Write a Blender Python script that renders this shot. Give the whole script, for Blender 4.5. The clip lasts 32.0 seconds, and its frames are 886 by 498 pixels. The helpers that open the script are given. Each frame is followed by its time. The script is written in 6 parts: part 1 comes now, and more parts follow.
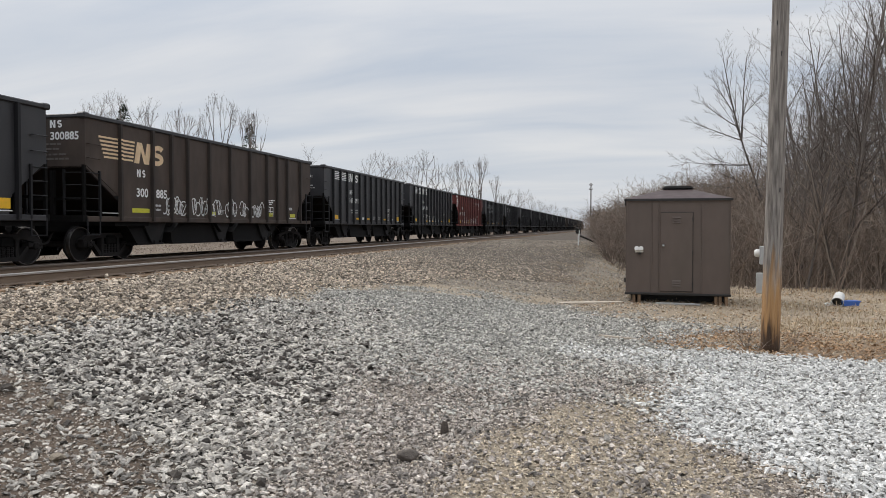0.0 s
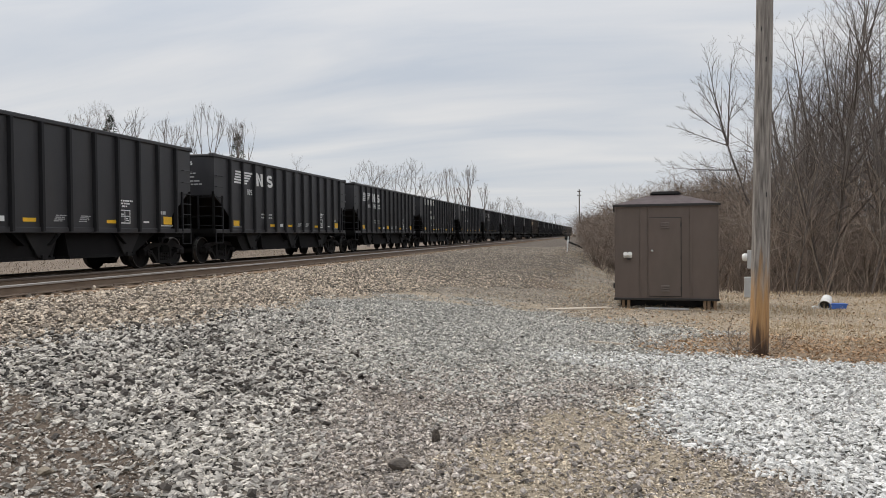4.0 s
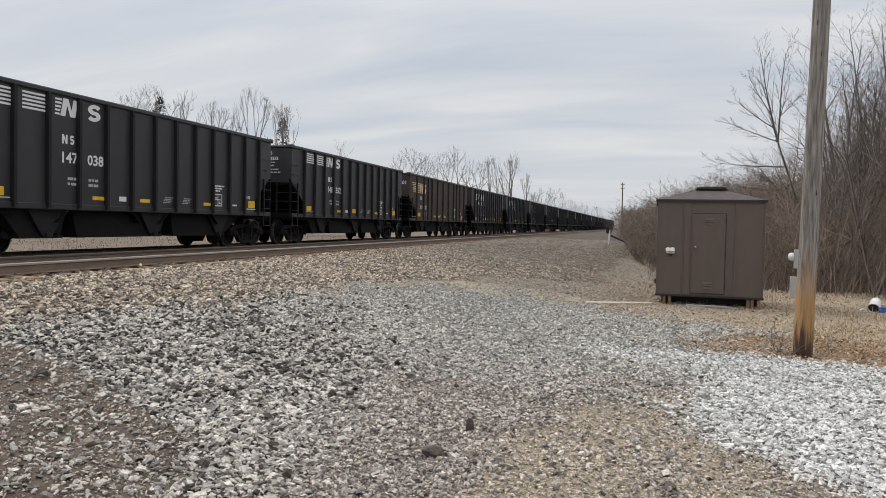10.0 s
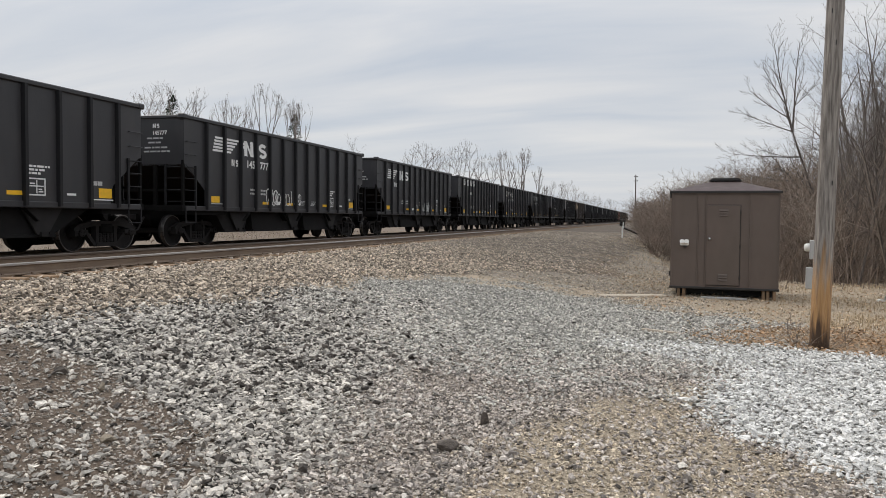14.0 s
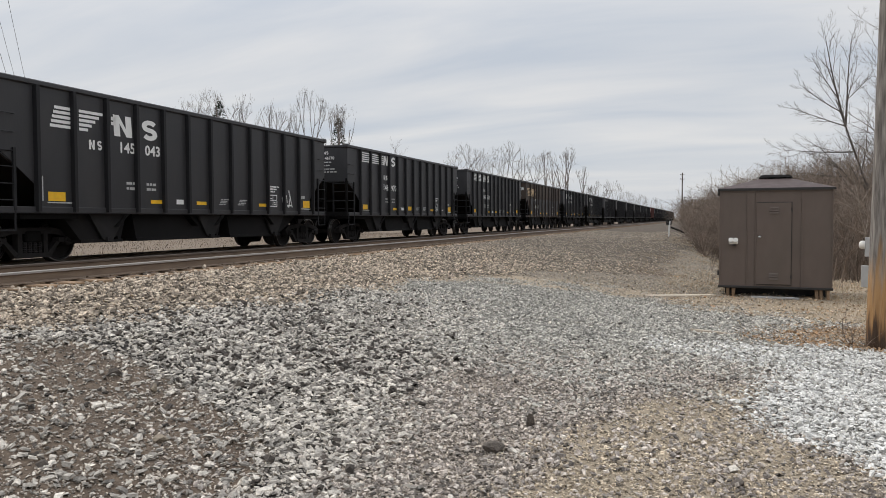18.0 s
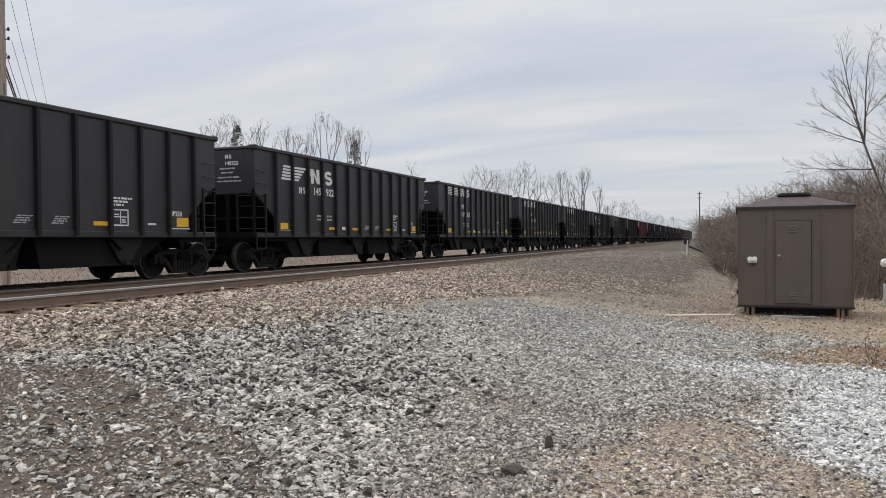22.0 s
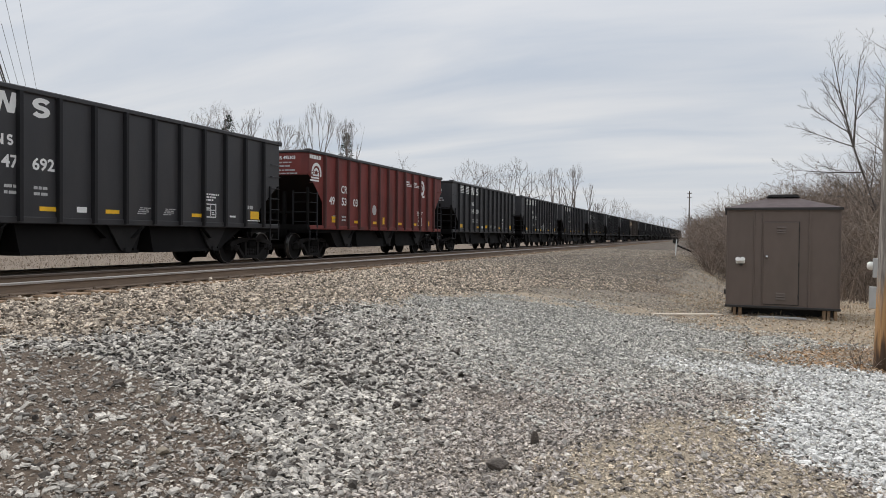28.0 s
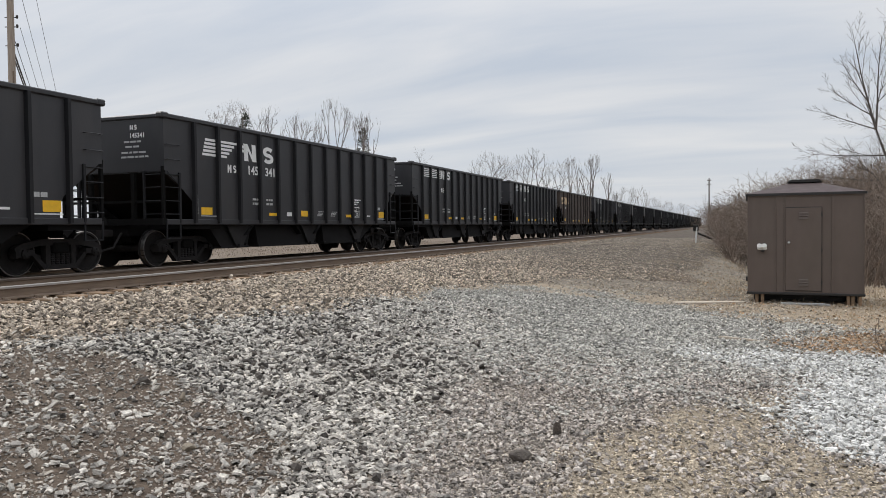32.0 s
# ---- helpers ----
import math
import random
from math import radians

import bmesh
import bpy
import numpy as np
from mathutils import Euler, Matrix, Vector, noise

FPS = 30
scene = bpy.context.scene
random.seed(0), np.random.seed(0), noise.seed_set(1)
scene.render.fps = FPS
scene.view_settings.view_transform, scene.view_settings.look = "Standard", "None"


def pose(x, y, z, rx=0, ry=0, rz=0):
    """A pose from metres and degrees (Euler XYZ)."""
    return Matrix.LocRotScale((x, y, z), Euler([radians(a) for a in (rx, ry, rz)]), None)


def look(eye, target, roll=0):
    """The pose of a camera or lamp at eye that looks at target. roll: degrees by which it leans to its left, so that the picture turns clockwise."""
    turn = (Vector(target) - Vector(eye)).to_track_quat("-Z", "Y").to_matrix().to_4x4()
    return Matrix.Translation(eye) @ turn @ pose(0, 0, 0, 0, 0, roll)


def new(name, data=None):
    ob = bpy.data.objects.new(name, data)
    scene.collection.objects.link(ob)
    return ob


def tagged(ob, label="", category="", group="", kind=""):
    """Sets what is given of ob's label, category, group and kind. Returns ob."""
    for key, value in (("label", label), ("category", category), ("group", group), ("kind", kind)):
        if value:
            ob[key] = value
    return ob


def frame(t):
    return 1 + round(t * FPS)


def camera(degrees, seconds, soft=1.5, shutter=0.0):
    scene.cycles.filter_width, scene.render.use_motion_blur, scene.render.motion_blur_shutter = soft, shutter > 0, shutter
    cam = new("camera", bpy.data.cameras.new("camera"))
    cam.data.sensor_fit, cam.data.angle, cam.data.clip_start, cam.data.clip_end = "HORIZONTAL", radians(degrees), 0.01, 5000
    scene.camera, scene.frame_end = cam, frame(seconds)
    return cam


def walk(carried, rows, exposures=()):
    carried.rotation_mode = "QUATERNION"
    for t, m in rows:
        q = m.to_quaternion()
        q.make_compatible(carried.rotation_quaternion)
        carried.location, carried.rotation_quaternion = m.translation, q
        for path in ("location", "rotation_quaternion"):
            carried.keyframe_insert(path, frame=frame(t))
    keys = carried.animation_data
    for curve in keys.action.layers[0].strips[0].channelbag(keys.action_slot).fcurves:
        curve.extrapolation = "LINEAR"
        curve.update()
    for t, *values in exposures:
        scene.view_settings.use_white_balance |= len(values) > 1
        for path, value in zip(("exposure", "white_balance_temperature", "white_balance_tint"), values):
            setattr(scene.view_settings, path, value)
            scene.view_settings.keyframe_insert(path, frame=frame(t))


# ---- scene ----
cam = camera(59.92, 32.0, soft=0.6)
PATH = [
    (0, (0, 0, 1.6), (-4.308, 19.522, 1.039), 0.04),
    (0.5, (0, 0, 1.6), (-4.204, 19.545, 1.024), -0.04),
    (1, (0, 0, 1.6), (-4.166, 19.553, 1.013), -0.15),
    (1.5, (0, 0, 1.6), (-4.166, 19.553, 1.017), -0.28),
    (2, (0, 0, 1.6), (-4.164, 19.554, 1.040), -0.39),
    (2.5, (0, 0, 1.6), (-4.135, 19.561, 1.079), -0.40),
    (3, (0, 0, 1.6), (-4.062, 19.578, 1.133), -0.53),
    (3.5, (0, 0, 1.6), (-4.009, 19.590, 1.186), -0.61),
    (5.5, (0, 0, 1.6), (-4.291, 19.532, 1.319), -0.16),
    (6, (0, 0, 1.6), (-4.367, 19.515, 1.284), 0.05),
    (6.5, (0, 0, 1.6), (-4.410, 19.504, 1.223), 0.23),
    (7, (0, 0, 1.6), (-4.436, 19.497, 1.171), 0.49),
    (7.5, (0, 0, 1.6), (-4.479, 19.486, 1.120), 0.60),
    (8, (0, 0, 1.6), (-4.569, 19.464, 1.085), 0.70),
    (8.5, (0, 0, 1.6), (-4.704, 19.431, 1.058), 0.78),
    (9, (0, 0, 1.6), (-4.849, 19.395, 1.020), 0.94),
    (9.5, (0, 0, 1.6), (-4.969, 19.363, 0.981), 1.06),
    (10, (0, 0, 1.6), (-5.042, 19.343, 0.944), 1.15),
    (10.5, (0, 0, 1.6), (-5.098, 19.327, 0.901), 1.23),
    (11, (0, 0, 1.6), (-5.161, 19.309, 0.861), 1.18),
    (11.5, (0, 0, 1.6), (-5.246, 19.285, 0.834), 0.97),
    (12, (0, 0, 1.6), (-5.336, 19.259, 0.814), 0.77),
    (12.5, (0, 0, 1.6), (-5.399, 19.241, 0.794), 0.63),
    (13, (0, 0, 1.6), (-5.418, 19.235, 0.787), 0.54),
    (13.5, (0, 0, 1.6), (-5.393, 19.241, 0.776), 0.49),
    (14, (0, 0, 1.6), (-5.363, 19.251, 0.795), 0.52),
    (14.5, (0, 0, 1.6), (-5.336, 19.260, 0.841), 0.48),
    (16.5, (0, 0, 1.6), (-5.526, 19.207, 0.867), 0.14),
    (17, (0, 0, 1.6), (-5.796, 19.126, 0.830), 0.07),
    (17.5, (0, 0, 1.6), (-6.135, 19.019, 0.805), 0.06),
    (18, (0, 0, 1.6), (-6.452, 18.915, 0.826), -0.17),
    (18.5, (0, 0, 1.6), (-6.654, 18.847, 0.889), -0.50),
    (19, (0, 0, 1.6), (-6.751, 18.817, 1.009), -0.86),
    (19.5, (0, 0, 1.6), (-6.772, 18.813, 1.131), -1.05),
    (20, (0, 0, 1.6), (-6.787, 18.810, 1.238), -1.10),
    (20.5, (0, 0, 1.6), (-6.798, 18.807, 1.298), -0.90),
    (21, (0, 0, 1.6), (-6.816, 18.801, 1.338), -0.78),
    (21.5, (0, 0, 1.6), (-6.835, 18.794, 1.369), -0.67),
    (22, (0, 0, 1.6), (-6.856, 18.787, 1.373), -0.60),
    (22.5, (0, 0, 1.6), (-6.871, 18.781, 1.362), -0.52),
    (23, (0, 0, 1.6), (-6.895, 18.772, 1.340), -0.36),
    (23.5, (0, 0, 1.6), (-6.918, 18.763, 1.322), -0.19),
    (24, (0, 0, 1.6), (-6.937, 18.756, 1.316), 0.01),
    (24.5, (0, 0, 1.6), (-6.945, 18.754, 1.324), 0.13),
    (25, (0, 0, 1.6), (-6.901, 18.770, 1.325), 0.20),
    (25.5, (0, 0, 1.6), (-6.826, 18.797, 1.297), 0.38),
    (27.5, (0, 0, 1.6), (-6.592, 18.879, 1.232), 0.62),
    (28, (0, 0, 1.6), (-6.607, 18.874, 1.229), 0.55),
    (28.5, (0, 0, 1.6), (-6.680, 18.848, 1.233), 0.42),
    (29, (0, 0, 1.6), (-6.804, 18.803, 1.228), 0.34),
    (29.5, (0, 0, 1.6), (-6.942, 18.753, 1.223), 0.18),
    (30, (0, 0, 1.6), (-7.027, 18.720, 1.183), 0.11),
    (30.5, (0, 0, 1.6), (-7.038, 18.715, 1.123), 0.12),
    (31, (0, 0, 1.6), (-7.007, 18.725, 1.059), 0.04),
    (31.5, (0, 0, 1.6), (-6.991, 18.730, 1.026), -0.26),
    (32, (0, 0, 1.6), (-7.060, 18.704, 1.041), -0.65),
]
# the clip's camera drifts a little warmer and cooler
BALANCE = [(0, -0.02, 6500, 10), (2, -0.02, 6610, 10), (3.5, -0.01, 6650, 10), (6, -0.02, 6490, 10), (7.5, -0.01, 6500, 10), (10, -0.01, 6580, 10), (12, -0.01, 6640, 10),
           (14, 0, 6610, 10), (17, 0, 6640, 10), (19, 0, 6600, 10), (21, 0, 6500, 10), (24, 0, 6500, 10), (28.5, -0.01, 6520, 10), (32, 0, 6500, 10)]
walk(cam, [(t, look(e, g, r)) for t, e, g, r in PATH], BALANCE)

# ---- sky, sun ----
world = bpy.data.worlds.new("overcast_sky")
scene.world = world
world.use_nodes = True
wn, wl = world.node_tree.nodes, world.node_tree.links
wn.clear()
sky = wn.new("ShaderNodeTexSky")
SUN_AZ, SUN_EL = radians(-69), radians(46)
sky.sky_type, sky.sun_disc, sky.sun_elevation, sky.sun_rotation = "NISHITA", False, SUN_EL, SUN_AZ
tc = wn.new("ShaderNodeTexCoord")
sep = wn.new("ShaderNodeSeparateXYZ")
wl.new(tc.outputs["Generated"], sep.inputs[0])
lift = wn.new("ShaderNodeMath")
lift.operation, lift.inputs[1].default_value = "ADD", 0.22
wl.new(sep.outputs["Z"], lift.inputs[0])
safe = wn.new("ShaderNodeMath")
safe.operation, safe.inputs[1].default_value = "MAXIMUM", 0.05
wl.new(lift.outputs[0], safe.inputs[0])
flat = wn.new("ShaderNodeVectorMath")
flat.operation = "DIVIDE"
both = wn.new("ShaderNodeCombineXYZ")
for k in range(3):
    wl.new(safe.outputs[0], both.inputs[k])
wl.new(tc.outputs["Generated"], flat.inputs[0])
wl.new(both.outputs[0], flat.inputs[1])
cmap = wn.new("ShaderNodeMapping")
cmap.inputs["Rotation"].default_value = (0, 0, radians(8))
cmap.inputs["Scale"].default_value = (0.55, 1.9, 0)
wl.new(flat.outputs[0], cmap.inputs[0])
cloud = wn.new("ShaderNodeTexNoise")
cloud.inputs["Scale"].default_value, cloud.inputs["Detail"].default_value, cloud.inputs["Roughness"].default_value = 1.7, 6, 0.5
cloud.inputs["Distortion"].default_value = 0.35
wl.new(cmap.outputs[0], cloud.inputs["Vector"])
ramp = wn.new("ShaderNodeValToRGB")
ramp.color_ramp.elements[0].position, ramp.color_ramp.elements[0].color = 0.32, (0.545, 0.597, 0.675, 1)
ramp.color_ramp.elements[1].position, ramp.color_ramp.elements[1].color = 0.68, (0.735, 0.745, 0.765, 1)
wl.new(cloud.outputs["Fac"], ramp.inputs[0])
dim = wn.new("ShaderNodeMix")
dim.data_type, dim.blend_type, dim.inputs["Factor"].default_value = "RGBA", "MIX", 1.0
dim.inputs["B"].default_value = (0.1, 0.1, 0.1, 1)
dim.blend_type = "MULTIPLY"
wl.new(sky.outputs[0], dim.inputs["A"])
cover = wn.new("ShaderNodeMix")
cover.data_type, cover.inputs["Factor"].default_value = "RGBA", 0.93
wl.new(dim.outputs["Result"], cover.inputs["A"])
wl.new(ramp.outputs[0], cover.inputs["B"])
bg = wn.new("ShaderNodeBackground")
bg.inputs["Strength"].default_value = 1.0
wl.new(cover.outputs["Result"], bg.inputs[0])
# an overcast sky grows brighter towards the zenith
zen = wn.new("ShaderNodeMapRange")
zen.interpolation_type = "SMOOTHSTEP"
zen.inputs["From Min"].default_value, zen.inputs["From Max"].default_value = 0.15, 1.0
zen.inputs["To Min"].default_value, zen.inputs["To Max"].default_value = 1.0, 2.05
wl.new(sep.outputs["Z"], zen.inputs["Value"])
wl.new(zen.outputs["Result"], bg.inputs["Strength"])
wo = wn.new("ShaderNodeOutputWorld")
wl.new(bg.outputs[0], wo.inputs[0])
sun = new("sun", bpy.data.lights.new("sun", "SUN"))
sun.data.energy, sun.data.angle, sun.data.color = 1.5, radians(14), (1.0, 0.96, 0.90)
sun.matrix_world = look((0, 0, 50), Vector((0, 0, 50)) - Vector((math.sin(SUN_AZ) * math.cos(SUN_EL), math.cos(SUN_AZ) * math.cos(SUN_EL), math.sin(SUN_EL))))
scene.view_settings.exposure = 0.0


# ---- materials ----
def material(name, base, second=None, rough=0.8, metal=0.0, scale=8.0, mix=0.5, bump=0.0, bump_scale=60.0, stain=None, stain_amount=0.0,
             island=0.0, stretch=(1, 1, 1), per_object=0.0, stain_scale=1.3, spec=0.5):
    """Two-scale procedural surface: grain between two colours, larger stains, fine relief."""
    m = bpy.data.materials.new(name)
    m.use_nodes = True
    n, l = m.node_tree.nodes, m.node_tree.links
    p = n["Principled BSDF"]
    co = n.new("ShaderNodeTexCoord")
    mp = n.new("ShaderNodeMapping")
    mp.inputs["Scale"].default_value = stretch
    l.new(co.outputs["Object"], mp.inputs[0])
    grain = n.new("ShaderNodeTexNoise")
    grain.inputs["Scale"].default_value, grain.inputs["Detail"].default_value = scale, 6
    l.new(mp.outputs[0], grain.inputs["Vector"])
    rng = n.new("ShaderNodeMapRange")
    rng.inputs["From Min"].default_value, rng.inputs["From Max"].default_value = 0.5 - mix / 2, 0.5 + mix / 2
    l.new(grain.outputs["Fac"], rng.inputs["Value"])
    a = n.new("ShaderNodeMix")
    a.data_type = "RGBA"
    a.inputs["A"].default_value, a.inputs["B"].default_value = (*base, 1), (*(second or [c * 0.7 for c in base]), 1)
    l.new(rng.outputs["Result"], a.inputs["Factor"])
    out = a.outputs["Result"]
    if stain:
        big = n.new("ShaderNodeTexNoise")
        big.inputs["Scale"].default_value, big.inputs["Detail"].default_value = stain_scale, 8
        l.new(mp.outputs[0], big.inputs["Vector"])
        r2 = n.new("ShaderNodeMapRange")
        r2.inputs["From Min"].default_value, r2.inputs["From Max"].default_value, r2.inputs["To Max"].default_value = 0.48, 0.7, stain_amount
        l.new(big.outputs["Fac"], r2.inputs["Value"])
        b = n.new("ShaderNodeMix")
        b.data_type = "RGBA"
        b.inputs["B"].default_value = (*stain, 1)
        l.new(out, b.inputs["A"])
        l.new(r2.outputs["Result"], b.inputs["Factor"])
        out = b.outputs["Result"]
    for amount, node, sock in ((island, "ShaderNodeNewGeometry", "Random Per Island"), (per_object, "ShaderNodeObjectInfo", "Random")):
        if amount:
            g = n.new(node)
            r3 = n.new("ShaderNodeMapRange")
            r3.inputs["To Min"].default_value, r3.inputs["To Max"].default_value = 1 - amount, 1 + amount
            l.new(g.outputs[sock], r3.inputs["Value"])
            hs = n.new("ShaderNodeHueSaturation")
            l.new(out, hs.inputs["Color"])
            l.new(r3.outputs["Result"], hs.inputs["Value"])
            out = hs.outputs["Color"]
    l.new(out, p.inputs["Base Color"])
    p.inputs["Metallic"].default_value = metal
    p.inputs["Specular IOR Level"].default_value = spec
    r4 = n.new("ShaderNodeMapRange")
    r4.inputs["To Min"].default_value, r4.inputs["To Max"].default_value = max(0.05, rough - 0.12), min(1, rough + 0.1)
    l.new(grain.outputs["Fac"], r4.inputs["Value"])
    l.new(r4.outputs["Result"], p.inputs["Roughness"])
    if bump:
        fine = n.new("ShaderNodeTexNoise")
        fine.inputs["Scale"].default_value, fine.inputs["Detail"].default_value = bump_scale, 4
        l.new(mp.outputs[0], fine.inputs["Vector"])
        bp = n.new("ShaderNodeBump")
        bp.inputs["Strength"].default_value, bp.inputs["Distance"].default_value = bump, 0.02
        l.new(fine.outputs["Fac"], bp.inputs["Height"])
        l.new(bp.outputs["Normal"], p.inputs["Normal"])
    return m


M_BLACK = material("black_car_paint", (0.0238, 0.0234, 0.0262), (0.0330, 0.0321, 0.0346), 0.5, scale=3, stretch=(1, 1, 0.35), bump=0.08, bump_scale=25,
                   stain=(0.046, 0.0425, 0.042), stain_amount=0.55, per_object=0.14)
# darker than the side sheets: ribs of black cars, ladders of all cars
M_DEEPBLACK = material("darker_black_rib_paint", (0.0088, 0.0088, 0.0105), (0.0135, 0.0132, 0.0148), 0.6, scale=4, stretch=(1, 1, 0.4), stain=(0.022, 0.02, 0.0205), stain_amount=0.4, spec=0.3)
# hopper bay sheets, much darker than the car paint
M_BAY = material("near_black_hopper_sheet", (0.0070, 0.0066, 0.0068), (0.0115, 0.0105, 0.0105), 0.85, scale=4, bump=0.1, stain=(0.018, 0.0155, 0.0145), stain_amount=0.5, spec=0.2)
M_GUSSET = material("dusty_hopper_plate", (0.021, 0.0195, 0.0198), (0.031, 0.0285, 0.0275), 0.85, scale=4, bump=0.1, stain=(0.012, 0.0112, 0.0112), stain_amount=0.6, spec=0.2)
# slope sheets: some rust, base darkened to hold the shade of the enclosed ends
M_RUSTSHADE = material("shade_dark_rusty_sheet", (0.0085, 0.0070, 0.0064), (0.0165, 0.0112, 0.0085), 0.85, scale=5, stretch=(1, 1, 0.5), bump=0.1, stain=(0.022, 0.013, 0.0085), stain_amount=0.6, spec=0.15)
# rib colours of the red and brown cars, darker than their side sheets
M_REDRIB = material("darker_red_rib_paint", (0.085, 0.020, 0.0165), (0.055, 0.014, 0.012), 0.7, scale=4, stretch=(1, 1, 0.4), stain=(0.03, 0.014, 0.012), stain_amount=0.6)
M_BROWNRIB = material("darker_brown_rib_paint", (0.036, 0.026, 0.0205), (0.025, 0.0185, 0.0155), 0.75, scale=4, stretch=(1, 1, 0.4))
M_BROWN = material("weathered_brown_car_paint", (0.071, 0.049, 0.0365), (0.048, 0.033, 0.0255), 0.75, scale=3, stretch=(1, 1, 0.35), bump=0.1, bump_scale=25,
                   stain=(0.036, 0.027, 0.0225), stain_amount=0.75)
M_RED = material("oxide_red_car_paint", (0.200, 0.034, 0.026), (0.145, 0.024, 0.019), 0.65, scale=3, stretch=(1, 1, 0.35), bump=0.1, bump_scale=25,
                 stain=(0.070, 0.024, 0.020), stain_amount=0.75)
# near-black base puts the shade of car ends and underside into the colour
M_UNDER = material("shade_dark_steel", (0.0062, 0.0058, 0.0058), (0.010, 0.0094, 0.009), 0.9, scale=9, bump=0.15, spec=0.12)
M_TRUCK = material("greasy_cast_steel", (0.0165, 0.0152, 0.0152), (0.0285, 0.0250, 0.0238), 0.8, scale=12, bump=0.15, spec=0.14)
M_TREAD = material("polished_wheel_steel", (0.24, 0.23, 0.22), (0.16, 0.15, 0.145), 0.42, 1.0, scale=20)
M_WHITE = material("white_lettering", (0.84, 0.84, 0.82), (0.70, 0.70, 0.68), 0.6, scale=9, mix=0.8)
M_DIM = material("faded_lettering", (0.56, 0.56, 0.55), (0.36, 0.36, 0.35), 0.7, scale=30, mix=0.6)
M_FAINT = material("worn_out_lettering", (0.17, 0.15, 0.135), (0.09, 0.08, 0.072), 0.8, scale=30, mix=0.6)
M_PEACH = material("faded_peach_lettering", (0.82, 0.61, 0.38), (0.62, 0.45, 0.275), 0.7, scale=7, mix=0.5)
M_YELLOW = material("yellow_reflector", (0.92, 0.53, 0.02), (0.75, 0.42, 0.025), 0.45, scale=8)
M_LIME = material("lime_reflector", (0.62, 0.60, 0.05), (0.5, 0.48, 0.05), 0.45, scale=8)
M_RAIL = material("rusty_rail_steel", (0.215, 0.155, 0.108), (0.14, 0.10, 0.072), 0.8, scale=20, bump=0.2, stretch=(1, 0.1, 1))
# two railhead colours: a shaded one and a lit one for the nearest rail
M_HEADSHADED = material("shaded_rail_head", (0.13, 0.10, 0.08), (0.09, 0.07, 0.056), 0.7, 0.3, scale=20, stretch=(1, 0.05, 1))
M_HEAD = material("polished_lit_rail_head", (0.40, 0.37, 0.34), (0.31, 0.285, 0.26), 0.55, 0.4, scale=20, stretch=(1, 0.05, 1))
M_TIE = material("creosoted_timber", (0.17, 0.108, 0.066), (0.33, 0.215, 0.125), 0.9, scale=14, stretch=(0.3, 3, 3), bump=0.4, stain=(0.2, 0.15, 0.1), stain_amount=0.4, per_object=0.25)
M_SHED = material("brown_shed_paint", (0.1215, 0.0908, 0.0745), (0.1085, 0.0812, 0.0672), 0.6, scale=5, bump=0.05, stain=(0.097, 0.077, 0.061), stain_amount=0.5, stretch=(1, 1, 0.4))
M_ROOF = material("brown_shed_roof", (0.092, 0.066, 0.063), (0.078, 0.057, 0.055), 0.65, scale=5, bump=0.05, spec=0.3)
M_DARK = material("dark_metal", (0.018, 0.016, 0.015), (0.028, 0.025, 0.023), 0.6, scale=10)
M_GREYBOX = material("grey_enamel", (0.42, 0.42, 0.41), (0.36, 0.36, 0.35), 0.45, scale=6, stain=(0.25, 0.23, 0.2), stain_amount=0.4)
M_PLASTIC = material("white_plastic", (0.75, 0.74, 0.70), (0.62, 0.60, 0.56), 0.45, scale=6)
M_BLUE = material("blue_plastic", (0.045, 0.14, 0.48), (0.04, 0.11, 0.38), 0.4, scale=6)
M_STEEL = material("bright_steel", (0.5, 0.5, 0.49), (0.4, 0.4, 0.4), 0.35, 1.0, scale=12)
M_BARK = material("grey_brown_bark", (0.170, 0.143, 0.123), (0.090, 0.076, 0.067), 0.95, scale=6, stretch=(3, 3, 0.6), bump=0.5, bump_scale=20, per_object=0.2)
M_TWIG = material("bare_twigs", (0.165, 0.134, 0.112), (0.100, 0.082, 0.070), 0.95, scale=2, per_object=0.22)
M_BRUSH = material("brown_brush_stems", (0.275, 0.213, 0.166), (0.135, 0.104, 0.084), 0.95, scale=0.5, island=0.5)
# twigs of the far forked trees, paler grey with distance haze in the colour
M_FARTWIG = material("haze_pale_twigs", (0.235, 0.205, 0.185), (0.16, 0.138, 0.125), 0.95, scale=2, per_object=0.15)
M_PALEBARK = material("pale_sapling_bark", (0.36, 0.30, 0.24), (0.25, 0.205, 0.16), 0.95, scale=3, per_object=0.15)
M_NEEDLE = material("dark_conifer_needles", (0.018, 0.032, 0.018), (0.03, 0.045, 0.024), 0.8, scale=3)
M_FIELD = material("grey_straw_field", (0.33, 0.262, 0.195), (0.21, 0.165, 0.122), 0.95, scale=0.6, island=0.3)
M_GRASS = material("dry_grass_blades", (0.50, 0.385, 0.245), (0.36, 0.275, 0.18), 0.95, scale=1.5, island=0.22)
M_LITTER = material("fallen_leaves", (0.47, 0.31, 0.18), (0.27, 0.17, 0.098), 0.9, scale=2, island=0.5)
M_WIRE = material("black_cable", (0.02, 0.02, 0.02), (0.03, 0.03, 0.03), 0.6)
M_SIGNWHITE = material("white_post_paint", (0.78, 0.78, 0.76), (0.68, 0.68, 0.66), 0.5, scale=10)


def stone_material(name, c1, c2, island):
    return material(name, c1, c2, 0.95, scale=55, mix=0.42, island=island, bump=0.5, bump_scale=120)


